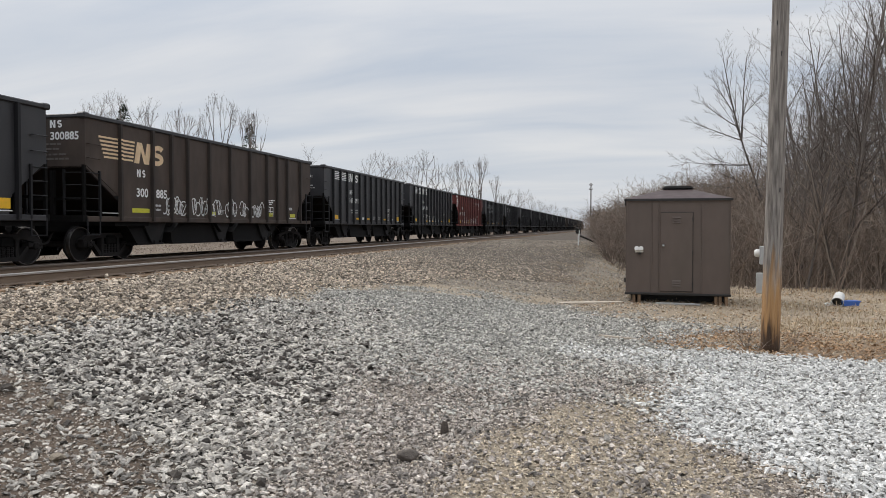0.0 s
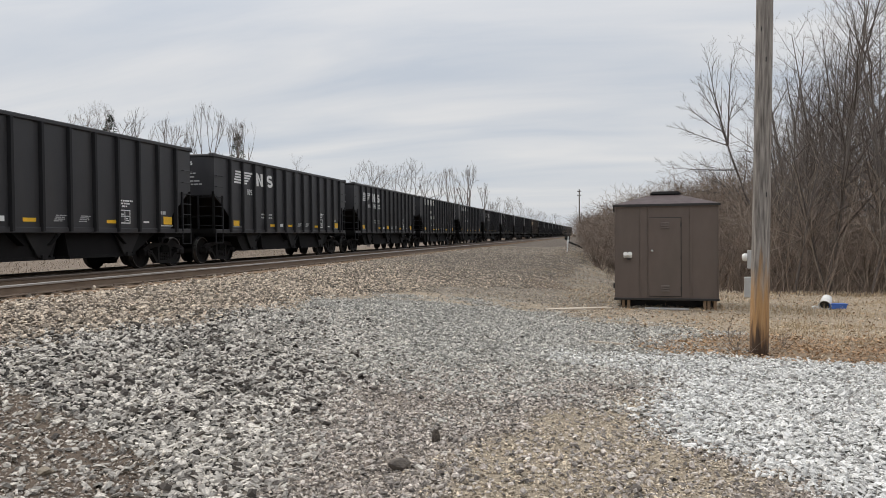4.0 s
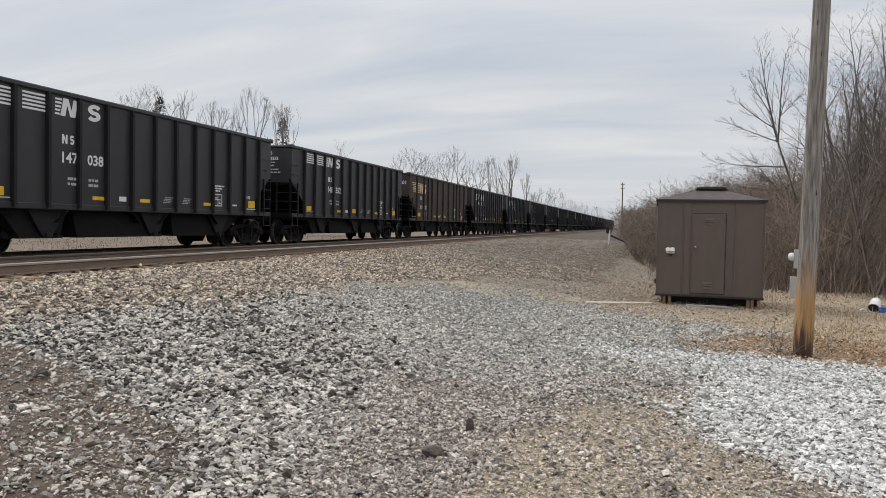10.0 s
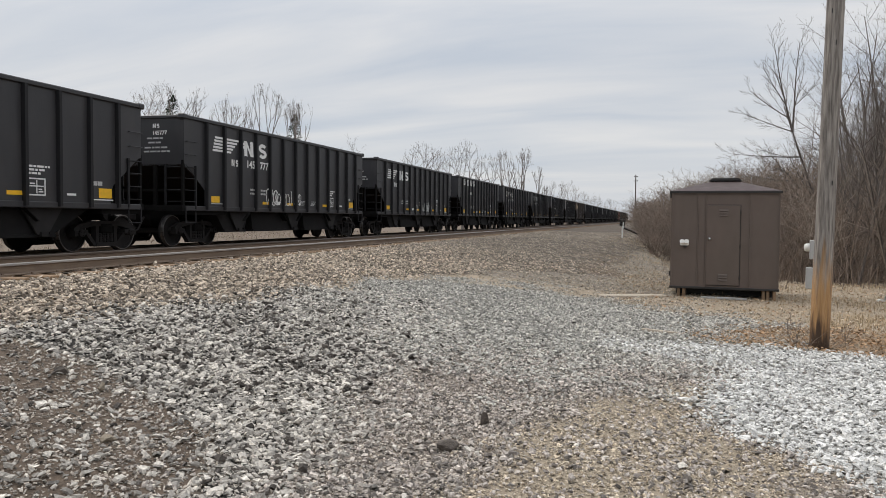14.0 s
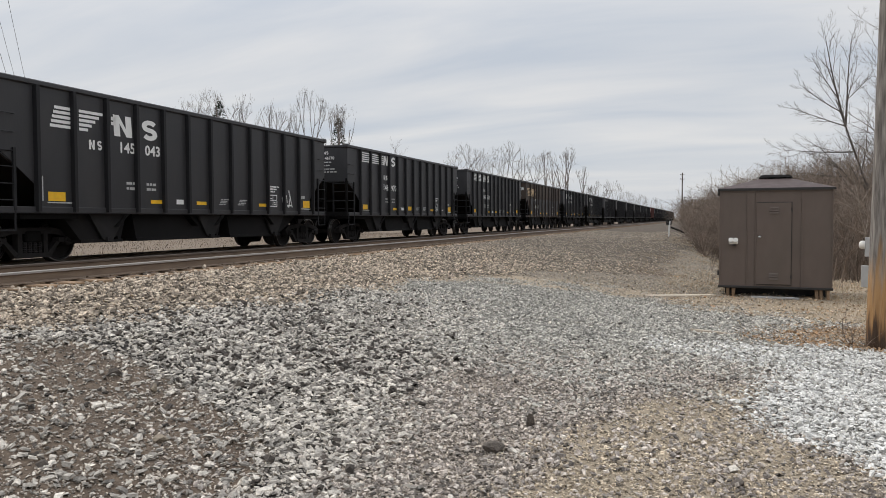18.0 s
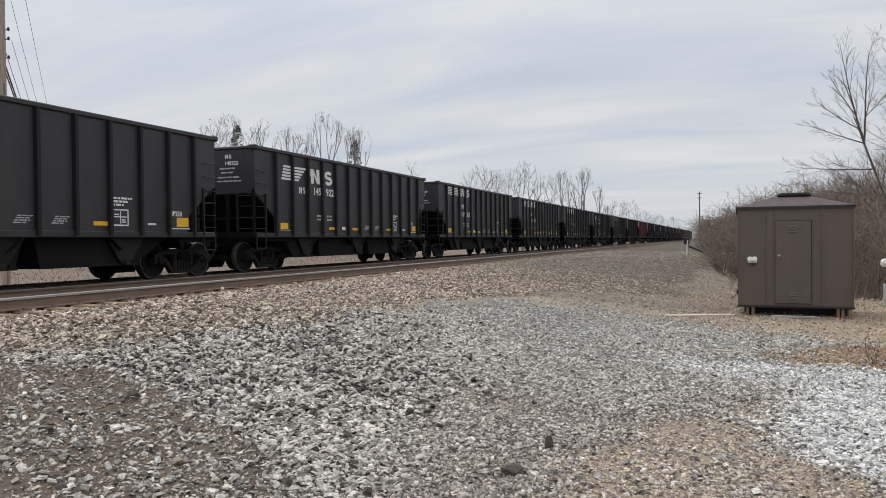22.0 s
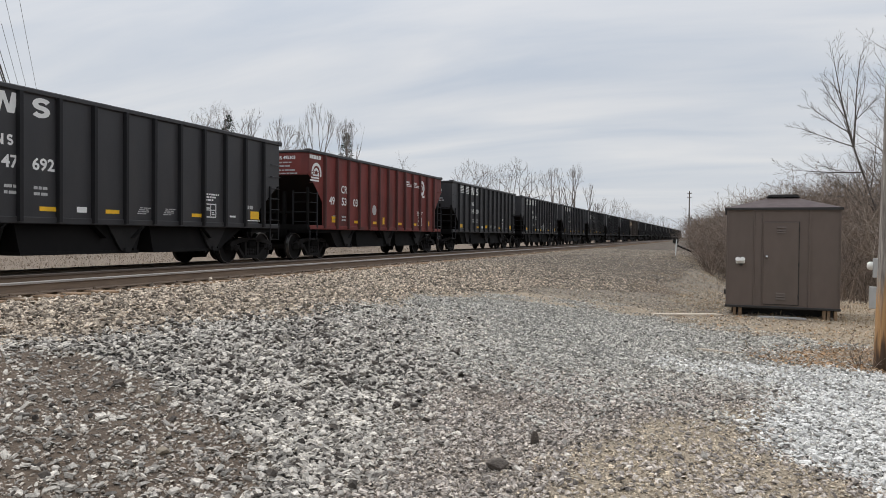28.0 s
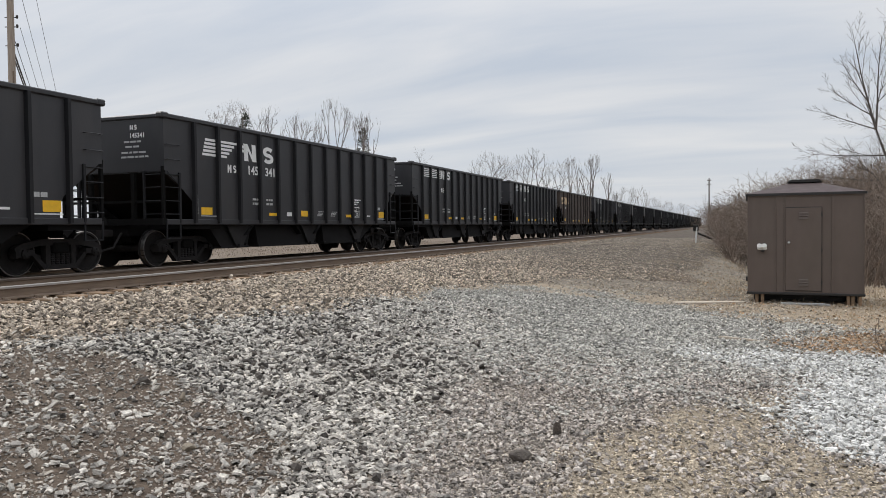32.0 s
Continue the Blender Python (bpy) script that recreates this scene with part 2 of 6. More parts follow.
M_BALLAST = stone_material("tan_grey_ballast", (0.68, 0.572, 0.45), (0.27, 0.218, 0.168), 0.75)
M_MIXSTONE = stone_material("pinkish_grey_mixed_stone", (0.58, 0.515, 0.455), (0.25, 0.217, 0.19), 0.72)
M_BANKSTONE = stone_material("grey_tan_bank_stone", (0.54, 0.463, 0.372), (0.255, 0.215, 0.17), 0.5)
M_GREYSTONE = stone_material("grey_crushed_stone", (0.66, 0.608, 0.535), (0.33, 0.302, 0.265), 0.58)
M_WHITESTONE = stone_material("pale_limestone_gravel", (0.80, 0.78, 0.74), (0.54, 0.525, 0.495), 0.32)
M_BLUESTONE = stone_material("blue_grey_fine_gravel", (0.585, 0.555, 0.495), (0.325, 0.308, 0.274), 0.6)
M_ROCK = stone_material("tan_field_rock", (0.27, 0.225, 0.165), (0.17, 0.14, 0.105), 0.1)
M_DARKSTONE = stone_material("dark_slag_stone", (0.062, 0.052, 0.044), (0.10, 0.084, 0.07), 0.45)
M_PEBBLE = stone_material("tan_pebbles", (0.55, 0.485, 0.41), (0.235, 0.20, 0.168), 0.85)
M_TANPEBBLE = stone_material("straw_tan_pebbles", (0.68, 0.575, 0.44), (0.34, 0.28, 0.207), 0.6)


def pole_material():
    """Weathered grey pole timber whose butt is orange-brown and, at the foot, charred dark."""
    m = material("weathered_pole_timber", (0.335, 0.298, 0.262), (0.125, 0.108, 0.095), 0.9, scale=9, mix=0.34, stretch=(4, 4, 0.3), bump=0.8, bump_scale=25)
    n, l = m.node_tree.nodes, m.node_tree.links
    p = n["Principled BSDF"]
    old = p.inputs["Base Color"].links[0].from_socket
    co = n.new("ShaderNodeTexCoord")
    sp = n.new("ShaderNodeSeparateXYZ")
    l.new(co.outputs["Object"], sp.inputs[0])
    mp = n.new("ShaderNodeMapping")
    mp.inputs["Scale"].default_value = (16, 16, 1.4)
    l.new(co.outputs["Object"], mp.inputs[0])
    nz = n.new("ShaderNodeTexNoise")
    nz.inputs["Scale"].default_value, nz.inputs["Detail"].default_value = 1.2, 5
    l.new(mp.outputs[0], nz.inputs["Vector"])
    ad = n.new("ShaderNodeMath")
    ad.operation, ad.inputs[1].default_value = "MULTIPLY_ADD", 1.5
    l.new(nz.outputs["Fac"], ad.inputs[0])
    l.new(sp.outputs["Z"], ad.inputs[2])
    for lo, hi, col in ((2.1, 1.6, (0.46, 0.245, 0.085)), (1.45, 0.98, (0.17, 0.085, 0.036)), (1.26, 1.02, (0.03, 0.021, 0.017))):
        r = n.new("ShaderNodeMapRange")
        r.inputs["From Min"].default_value, r.inputs["From Max"].default_value, r.inputs["To Max"].default_value = lo, hi, 0.8
        l.new(ad.outputs[0], r.inputs["Value"])
        mx = n.new("ShaderNodeMix")
        mx.data_type, mx.blend_type = "RGBA", "MIX"
        mx.inputs["B"].default_value = (*col, 1)
        l.new(r.outputs["Result"], mx.inputs["Factor"])
        l.new(old, mx.inputs["A"])
        old = mx.outputs["Result"]
    l.new(old, p.inputs["Base Color"])
    return m


M_POLE = pole_material()
M_FARPOLE = material("sun_bleached_pole", (0.42, 0.36, 0.29), (0.27, 0.21, 0.17), 0.9, scale=6, stretch=(4, 4, 0.3), bump=0.4)


def ground_material():
    """Soils mixed by the zone weights stored on the ground sheet, each with its own grain; two are darkened as shade
    between stones.
    """
    m = bpy.data.materials.new("ground_soils")
    m.use_nodes = True
    n, l = m.node_tree.nodes, m.node_tree.links
    p = n["Principled BSDF"]
    p.inputs["Roughness"].default_value = 0.97
    co = n.new("ShaderNodeTexCoord")
    fine = n.new("ShaderNodeTexNoise")
    fine.inputs["Scale"].default_value, fine.inputs["Detail"].default_value, fine.inputs["Roughness"].default_value = 22, 8, 0.7
    l.new(co.outputs["Object"], fine.inputs["Vector"])
    mid = n.new("ShaderNodeTexNoise")
    mid.inputs["Scale"].default_value, mid.inputs["Detail"].default_value, mid.inputs["Roughness"].default_value = 3.2, 6, 0.65
    l.new(co.outputs["Object"], mid.inputs["Vector"])
    grain = n.new("ShaderNodeMix")
    grain.inputs["Factor"].default_value = 0.42
    l.new(fine.outputs["Fac"], grain.inputs["A"])
    l.new(mid.outputs["Fac"], grain.inputs["B"])
    broad = n.new("ShaderNodeTexNoise")
    broad.inputs["Scale"].default_value, broad.inputs["Detail"].default_value = 0.9, 7
    l.new(co.outputs["Object"], broad.inputs["Vector"])
    cell = n.new("ShaderNodeTexVoronoi")
    cell.inputs["Scale"].default_value = 16
    l.new(co.outputs["Object"], cell.inputs["Vector"])

    def soil(c1, c2):
        a = n.new("ShaderNodeMix")
        a.data_type = "RGBA"
        a.inputs["A"].default_value, a.inputs["B"].default_value = (*c1, 1), (*c2, 1)
        r = n.new("ShaderNodeMapRange")
        r.inputs["From Min"].default_value, r.inputs["From Max"].default_value = 0.33, 0.67
        l.new(grain.outputs["Result"], r.inputs["Value"])
        l.new(r.outputs["Result"], a.inputs["Factor"])
        return a.outputs["Result"]

    def weighted(out, name, c1, c2):
        at = n.new("ShaderNodeAttribute")
        at.attribute_name = name
        ad = n.new("ShaderNodeMath")
        ad.operation = "ADD"
        l.new(at.outputs["Fac"], ad.inputs[0])
        l.new(broad.outputs["Fac"], ad.inputs[1])
        r = n.new("ShaderNodeMapRange")
        r.inputs["From Min"].default_value, r.inputs["From Max"].default_value = 0.82, 1.15
        l.new(ad.outputs[0], r.inputs["Value"])
        mx = n.new("ShaderNodeMix")
        mx.data_type = "RGBA"
        l.new(r.outputs["Result"], mx.inputs["Factor"])
        l.new(out, mx.inputs["A"])
        l.new(soil(c1, c2), mx.inputs["B"])
        return mx.outputs["Result"]

    out = soil((0.46, 0.37, 0.265), (0.235, 0.186, 0.132))
    out = weighted(out, "tan", (0.48, 0.40, 0.295), (0.23, 0.186, 0.134))
    out = weighted(out, "bank", (0.29, 0.245, 0.19), (0.15, 0.126, 0.098))
    # ballast and grey soils: colour darkened to give the shadow gaps between stones
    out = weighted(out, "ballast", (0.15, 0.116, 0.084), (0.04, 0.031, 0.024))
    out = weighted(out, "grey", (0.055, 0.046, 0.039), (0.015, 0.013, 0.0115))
    out = weighted(out, "blue", (0.29, 0.27, 0.235), (0.13, 0.121, 0.106))
    out = weighted(out, "fine", (0.40, 0.332, 0.272), (0.115, 0.094, 0.078))
    out = weighted(out, "white", (0.36, 0.34, 0.31), (0.15, 0.142, 0.13))
    out = weighted(out, "dirt", (0.175, 0.128, 0.090), (0.070, 0.050, 0.036))
    out = weighted(out, "field", (0.235, 0.178, 0.128), (0.115, 0.087, 0.063))
    out = weighted(out, "leaf", (0.40, 0.30, 0.20), (0.15, 0.108, 0.072))
    l.new(out, p.inputs["Base Color"])
    hm = n.new("ShaderNodeMath")
    hm.operation = "MULTIPLY_ADD"
    hm.inputs[1].default_value = -0.6
    l.new(cell.outputs["Distance"], hm.inputs[0])
    l.new(fine.outputs["Fac"], hm.inputs[2])
    bp = n.new("ShaderNodeBump")
    bp.inputs["Strength"].default_value, bp.inputs["Distance"].default_value = 0.7, 0.05
    l.new(hm.outputs[0], bp.inputs["Height"])
    l.new(bp.outputs["Normal"], p.inputs["Normal"])
    return m


M_GROUND = ground_material()


# ---- mesh helpers ----
class Geo:
    """Collects boxes, prisms and tubes into one mesh."""

    def __init__(self):
        self.v, self.f = [], []

    def add(self, v, f):
        o = len(self.v)
        self.v += [tuple(p) for p in v]
        self.f += [tuple(i + o for i in q) for q in f]
        return self

    def box(self, x0, x1, y0, y1, z0, z1, c=0.0):
        if c <= 0:
            v = [(x, y, z) for x in (x0, x1) for y in (y0, y1) for z in (z0, z1)]
            return self.add(v, [(0, 1, 3, 2), (4, 6, 7, 5), (0, 4, 5, 1), (2, 3, 7, 6), (0, 2, 6, 4), (1, 5, 7, 3)])
        ring = [(x0 + c, y0), (x1 - c, y0), (x1, y0 + c), (x1, y1 - c), (x1 - c, y1), (x0 + c, y1), (x0, y1 - c), (x0, y0 + c)]
        inner = [(x0 + c, y0 + c), (x1 - c, y0 + c), (x1 - c, y0 + c), (x1 - c, y1 - c), (x1 - c, y1 - c), (x0 + c, y1 - c), (x0 + c, y1 - c), (x0 + c, y0 + c)]
        v = [(*p, z0) for p in inner] + [(*p, z0 + c) for p in ring] + [(*p, z1 - c) for p in ring] + [(*p, z1) for p in inner]
        f = [tuple(range(7, -1, -1))[0:8:2], (25, 27, 29, 31)]
        f[0] = (7, 5, 3, 1)
        for k in range(3):
            for i in range(8):
                j = (i + 1) % 8
                f.append((k * 8 + i, k * 8 + j, k * 8 + 8 + j, k * 8 + 8 + i))
        return self.add(v, f)

    def prism(self, pts, axis, a, b):
        """A polygon pushed from a to b along an axis; pts are the other two coordinates in order."""
        n = len(pts)
        put = {"x": lambda p, w: (w, p[0], p[1]), "y": lambda p, w: (p[0], w, p[1]), "z": lambda p, w: (p[0], p[1], w)}[axis]
        v = [put(p, a) for p in pts] + [put(p, b) for p in pts]
        f = [tuple(range(n - 1, -1, -1)), tuple(range(n, 2 * n))] + [(i, (i + 1) % n, n + (i + 1) % n, n + i) for i in range(n)]
        return self.add(v, f)

    def tube(self, p, q, r0, r1=None, n=8, caps=True):
        p, q = Vector(p), Vector(q)
        r1 = r0 if r1 is None else r1
        d = (q - p).normalized()
        a = d.orthogonal().normalized()
        b = d.cross(a)
        ring = [a * math.cos(2 * math.pi * i / n) + b * math.sin(2 * math.pi * i / n) for i in range(n)]
        v = [p + e * r0 for e in ring] + [q + e * r1 for e in ring]
        f = [(i, (i + 1) % n, n + (i + 1) % n, n + i) for i in range(n)]
        if caps:
            f += [tuple(range(n - 1, -1, -1)), tuple(range(n, 2 * n))]
        return self.add(v, f)

    def lathe(self, prof, axis="x", n=24, centre=(0, 0, 0), caps=True):
        """prof: (along, radius) pairs turned about an axis."""
        v, f = [], []
        for s, r in prof:
            for i in range(n):
                c, e = r * math.cos(2 * math.pi * i / n), r * math.sin(2 * math.pi * i / n)
                q = {"x": (s, c, e), "y": (e, s, c), "z": (c, e, s)}[axis]
                v.append([q[k] + centre[k] for k in range(3)])
        for k in range(len(prof) - 1):
            for i in range(n):
                j = (i + 1) % n
                f.append((k * n + i, k * n + j, (k + 1) * n + j, (k + 1) * n + i))
        if caps:
            f += [tuple(range(n - 1, -1, -1)), tuple((len(prof) - 1) * n + i for i in range(n))]
        return self.add(v, f)

    def mesh(self, name, mat, smooth=False):
        me = bpy.data.meshes.new(name)
        me.from_pydata(self.v, [], self.f)
        bm = bmesh.new()
        bm.from_mesh(me)
        bmesh.ops.recalc_face_normals(bm, faces=bm.faces)
        bm.to_mesh(me)
        bm.free()
        if smooth:
            me.polygons.foreach_set("use_smooth", [True] * len(me.polygons))
        me.materials.append(mat)
        return me


def part(name, geo, mat, parent, label="", at=None, smooth=False):
    """Links a mesh as one part under a thing or a part."""
    me = geo if isinstance(geo, bpy.types.Mesh) else geo.mesh(name, mat, smooth)
    ob = new(name, me)
    ob.parent = parent
    if at is not None:
        ob.matrix_basis = at
    if label:
        ob["label"] = label
    return ob


def thing(name, m, label, category, group="", kind=""):
    ob = new(name)
    ob.empty_display_size = 0.3
    ob.matrix_basis = m
    return tagged(ob, label, category, group, kind)


def quick_mesh(name, verts, faces, mat):
    """A mesh from arrays: verts (n, 3), faces (m, 3 or 4)."""
    me = bpy.data.meshes.new(name)
    verts, faces = np.asarray(verts, dtype=np.float32), np.asarray(faces, dtype=np.int32)
    k = faces.shape[1]
    me.vertices.add(len(verts))
    me.vertices.foreach_set("co", verts.ravel())
    me.loops.add(faces.size)
    me.loops.foreach_set("vertex_index", faces.ravel())
    me.polygons.add(len(faces))
    me.polygons.foreach_set("loop_start", np.arange(0, faces.size, k, dtype=np.int32))
    me.polygons.foreach_set("use_smooth", np.zeros(len(faces), dtype=bool))
    me.update(calc_edges=True)
    me.validate()
    me.materials.append(mat)
    return me


# ---- lie of the land ----
TRACK_A, TRACK_B = -10.05, -14.35
RAIL_A, RAIL_B = 0.865, 0.70
BEND, RADIUS = 330.0, 900.0


def ss(a, b, x):
    t = np.clip((x - a) / (b - a), 0, 1)
    return t * t * (3 - 2 * t)


def bend_x(y):
    """How far the line has swung to the west at y."""
    d = np.maximum(np.asarray(y, dtype=float) - BEND, 0)
    return -(RADIUS - np.sqrt(np.maximum(RADIUS ** 2 - np.minimum(d, 600) ** 2, 1)))


def wobble(x, y):
    return (0.022 * np.sin(1.7 * x + 0.6 * y) * np.sin(1.3 * y - 0.5 * x + 1.0) + 0.014 * np.sin(4.1 * x + 2.3 * y) * np.sin(3.7 * y - 1.9 * x)
            + 0.03 * np.sin(0.5 * x + 1.2) * np.sin(0.43 * y))


def height(x, y):
    x, y = np.asarray(x, dtype=float), np.asarray(y, dtype=float)
    x = x - bend_x(y)
    near = 0.625 * ss(-2.0, -8.5, x) - 0.24 * ss(11, 17, y) * ss(-3.5, -0.5, x)
    far = 0.625 - 0.08 * ss(-8.5, -3.2, x) - 1.5 * ss(-2.6, 3.0, x)
    z = near + (far - near) * ss(21, 40, y)
    z = z + wobble(x, y) * ss(-8.9, -7.0, x)
    bed = np.where(x > -12.2, 0.625, 0.625 - 0.13 * ss(-12.0, -12.7, x))
    z = np.where(x < -8.5, bed, z)
    west = 0.495 - 1.0 * ss(-16.2, -18.6, x) + 0.5 * wobble(x, y)
    return np.where(x < -16.2, west, z)


def clump(x, y, f, seed):
    return 0.5 + 0.5 * np.sin(f * x + seed + 1.3 * np.sin(f * 0.8 * y)) * np.sin(f * 1.1 * y + 2 * seed + np.sin(f * x))


def zones(x, y):
    """Weights of the soils at a place, 0 to 1."""
    x, y = np.asarray(x, dtype=float), np.asarray(y, dtype=float)
    xb = x - bend_x(y)
    n1 = 0.35 * np.sin(1.1 * x + 0.7 * y) + 0.25 * np.sin(2.3 * y - 1.4 * x + 2)
    z = {}
    edge = -5.9 + 1.0 * ss(12, 19, y) + 3.6 * ss(18, 27, y) + 0.6 * ss(27, 40, y) - 0.8 * ss(9, 5, y)
    z["ballast"] = ss(0.5, -0.5, xb - edge - 0.4 * n1) * ss(-17.6, -16.8, xb)
    blue = ss(1.3, -1.0, np.hypot((x + 2.0 + 0.16 * (y - 12)) / 3.3, (y - 12.9) / 4.6) * 3 - 3 + 0.7 * n1 + 1.3 * (clump(x, y, 2.1, 3) - 0.5))
    z["blue"] = blue * (1 - z["ballast"]) ** 2
    wl_ = np.where(y > 9.2, 0.4 - 1.3 * (y - 9.2), np.where(y > 6.2, 0.55, 0.55 + 0.75 * (6.2 - y)))
    z["white"] = ss(-0.3, 0.35, x - wl_ - 0.3 * n1) * ss(10.9, 10.2, y + 0.25 * (x - 1) + 0.4 * n1)
    z["tan"] = ss(0.7, -0.4, np.hypot(((x - 0.3) * 0.89 - (y - 6.0) * 0.46) / 0.80, ((x - 0.3) * 0.46 + (y - 6.0) * 0.89) / 2.6) * 1.6 - 1.6 + 0.5 * n1 + 0.6 * (clump(x, y, 2.4, 5) - 0.5)) * (1 - z["white"])
    z["dirt"] = np.maximum(ss(0.5, -0.4, np.hypot(((x + 4.5) * 0.86 - (y - 4.2) * 0.5) / 2.2, ((x + 4.5) * 0.5 + (y - 4.2) * 0.86) / 1.25) * 2.4 - 2.4 + 0.6 * n1), 0.8 * ss(0.8, 0.0, np.hypot((x + 1.75) / 1.0, (y - 25.5) / 2.2) - 0.3 + 0.4 * n1))
    z["bank"] = ss(17.5, 21, y + 0.5 * n1) * ss(3.5, 2.0, xb - 0.5 * n1) * ss(-6, -4, xb)
    z["field"] = ss(-17.2, -18.4, xb)
    z["leaf"] = ss(0.6, -0.5, np.hypot((x - 3.4) / 3.0, (y - 11.2) / 1.55) * 2 - 2 + 0.5 * n1) * (1 - z["white"])
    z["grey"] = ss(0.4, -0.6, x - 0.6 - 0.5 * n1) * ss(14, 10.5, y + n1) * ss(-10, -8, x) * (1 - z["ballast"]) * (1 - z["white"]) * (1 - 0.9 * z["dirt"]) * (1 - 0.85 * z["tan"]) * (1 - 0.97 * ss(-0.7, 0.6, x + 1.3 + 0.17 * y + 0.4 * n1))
    z["fine"] = ss(-0.7, 0.6, x + 1.3 + 0.17 * y + 0.4 * n1) * ss(10.4, 7.6, y + 0.6 * n1 + 1.2 * (clump(x, y, 2.1, 3) - 0.5)) * (1 - z["white"]) * (1 - 0.8 * z["tan"]) * ss(4.0, 2.5, x)
    return z


def build_ground():
    xs = np.unique(np.concatenate([np.arange(-18.9, 8, 0.16), np.geomspace(8, 3000, 40), -np.geomspace(18.9, 3000, 40)]))
    ys = np.unique(np.concatenate([np.arange(1.5, 30, 0.16), np.arange(30, 64, 0.4), np.geomspace(64, 4000, 60), -np.geomspace(1, 800, 25), [0.0, 0.8]]))
    X, Y = np.meshgrid(xs, ys)
    v = np.stack([X.ravel(), Y.ravel(), height(X, Y).ravel()], 1)
    nx, ny = len(xs), len(ys)
    i = (np.arange(ny - 1)[:, None] * nx + np.arange(nx - 1)[None]).ravel()
    me = quick_mesh("ground", v, np.stack([i, i + 1, i + nx + 1, i + nx], 1), M_GROUND)
    me.polygons.foreach_set("use_smooth", [True] * len(me.polygons))
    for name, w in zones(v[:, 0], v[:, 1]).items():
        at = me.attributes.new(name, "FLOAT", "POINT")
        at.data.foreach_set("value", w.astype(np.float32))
    return tagged(new("ground", me), "gravel, dirt and dry grass beside a railway", "ground", kind="structure")


build_ground()
M_POLEPALE = material("bleached_board", (0.60, 0.52, 0.42), (0.42, 0.35, 0.27), 0.9, scale=8, stretch=(0.5, 5, 5), bump=0.3)


# ---- track ----
def sweep(name, prof, ys, x0, z0, mat):
    """A profile (x, z) drawn along the line of the railway."""
    k, v = len(prof), []
    for y in ys:
        bx = float(bend_x(y))
        v += [(x0 + bx + px, y, z0 + pz) for px, pz in prof]
    f = [(a * k + i, a * k + (i + 1) % k, a * k + k + (i + 1) % k, a * k + k + i) for a in range(len(ys) - 1) for i in range(k)]
    return Geo().add(v, f).mesh(name, mat)


def build_track(name, x0, top, label, singles):
    tr = thing(name, pose(0, 0, 0), label, "railway track", kind="structure")
    ys = [-60, 0, 60, 120, 200, 265, 330, 340, 380, 420, 460, 500, 560]
    web = [(-0.075, -0.175), (0.075, -0.175), (0.075, -0.163), (0.012, -0.145), (0.01, -0.05), (0.034, -0.04), (0.036, -0.008), (-0.036, -0.008), (-0.034, -0.04), (-0.01, -0.05), (-0.012, -0.145), (-0.075, -0.163)]
    head = [(-0.0375, -0.034), (0.0375, -0.034), (0.0375, -0.009), (0.030, 0.0), (-0.030, 0.0), (-0.0375, -0.009)]
    for s in (0.752, -0.752):
        # nearest rail gets its highlight by colour, the others their shade
        bright = M_HEAD if s > 0 and x0 == TRACK_A else M_HEADSHADED
        rail = part("rail", sweep("rail", web, ys, x0 + s, top, M_RAIL), None, tr, "rusty steel rail")
        part("railhead", sweep("railhead", head, ys, x0 + s, top, bright), None, rail, "worn running surface")
    rnd = random.Random(5)
    one = Geo().box(-1.3, 1.3, -0.115, 0.115, -0.17, 0.0, 0.012).mesh("tie", M_TIE)
    plate = Geo().box(-0.18, 0.18, -0.1, 0.1, 0.0, 0.012).box(-0.12, -0.085, -0.06, -0.03, 0.012, 0.04).box(0.085, 0.12, 0.03, 0.06, 0.012, 0.04).mesh("tie_plate", M_RAIL)
    rest = Geo()
    y = -8.0
    while y < 420:
        zz = top - 0.187
        if 1.0 < y < 1.0 + 0.5 * singles:
            t = part("tie", one, None, tr, at=pose(x0 + rnd.uniform(-0.06, 0.06), y, zz + rnd.uniform(-0.012, 0.004), 0, 0, rnd.uniform(-1.5, 1.5)))
            for s in (0.752, -0.752):
                part("tie_plate", plate, None, t, at=pose(s, 0, 0))
        else:
            bx = x0 + float(bend_x(y))
            rest.box(bx - 1.3, bx + 1.3, y - 0.115, y + 0.115, zz - 0.17, zz)
        y += 0.5 + rnd.uniform(-0.02, 0.02)
    far = part("sleeper_run", rest, M_TIE, tr)
    far["kind"] = "stuff"


build_track("railway_track", TRACK_A, RAIL_A, "empty near track with rusty rails on timber ties", 110)
build_track("railway_track", TRACK_B, RAIL_B, "track under the passing train, rails on timber ties", 20)


# ---- the train ----
PITCH, SPEED, FIRST = 15.25, 17.25, 16.98
HALF_L, HALF_W, TOP, SILL = 6.72, 1.6, 3.72, 1.10
# half the body length of each kind of car
HALVES = {"black": 6.72, "red": 6.60, "brown": 7.25}
# how far its middle lies ahead of the even pitch
AHEAD = {"black": 0.0, "red": 0.1, "brown": 0.25}
# cut-away corner of the side sheet: distance from the end, height over the rail
CUTS = {"black": ((0, 2.36), (0.10, 2.34), (1.04, 1.62), (1.14, 1.42), (1.14, 1.10)), "red": ((0, 2.92), (0.95, 1.98), (0.98, 1.10)),
        "brown": ((0, 2.44), (0.08, 2.42), (1.30, 1.74), (1.40, 1.52), (1.40, 1.10))}
RIBS = {"black": [-5.66 + 0.955 * i for i in range(13)], "red": [-5.56 + 0.92 * i for i in range(13)],
        "brown": [-5.9, -4.45, -3.5, -2.61, -1.31, 0.07, 1.52, 2.9, 3.82, 4.75, 6.05]}
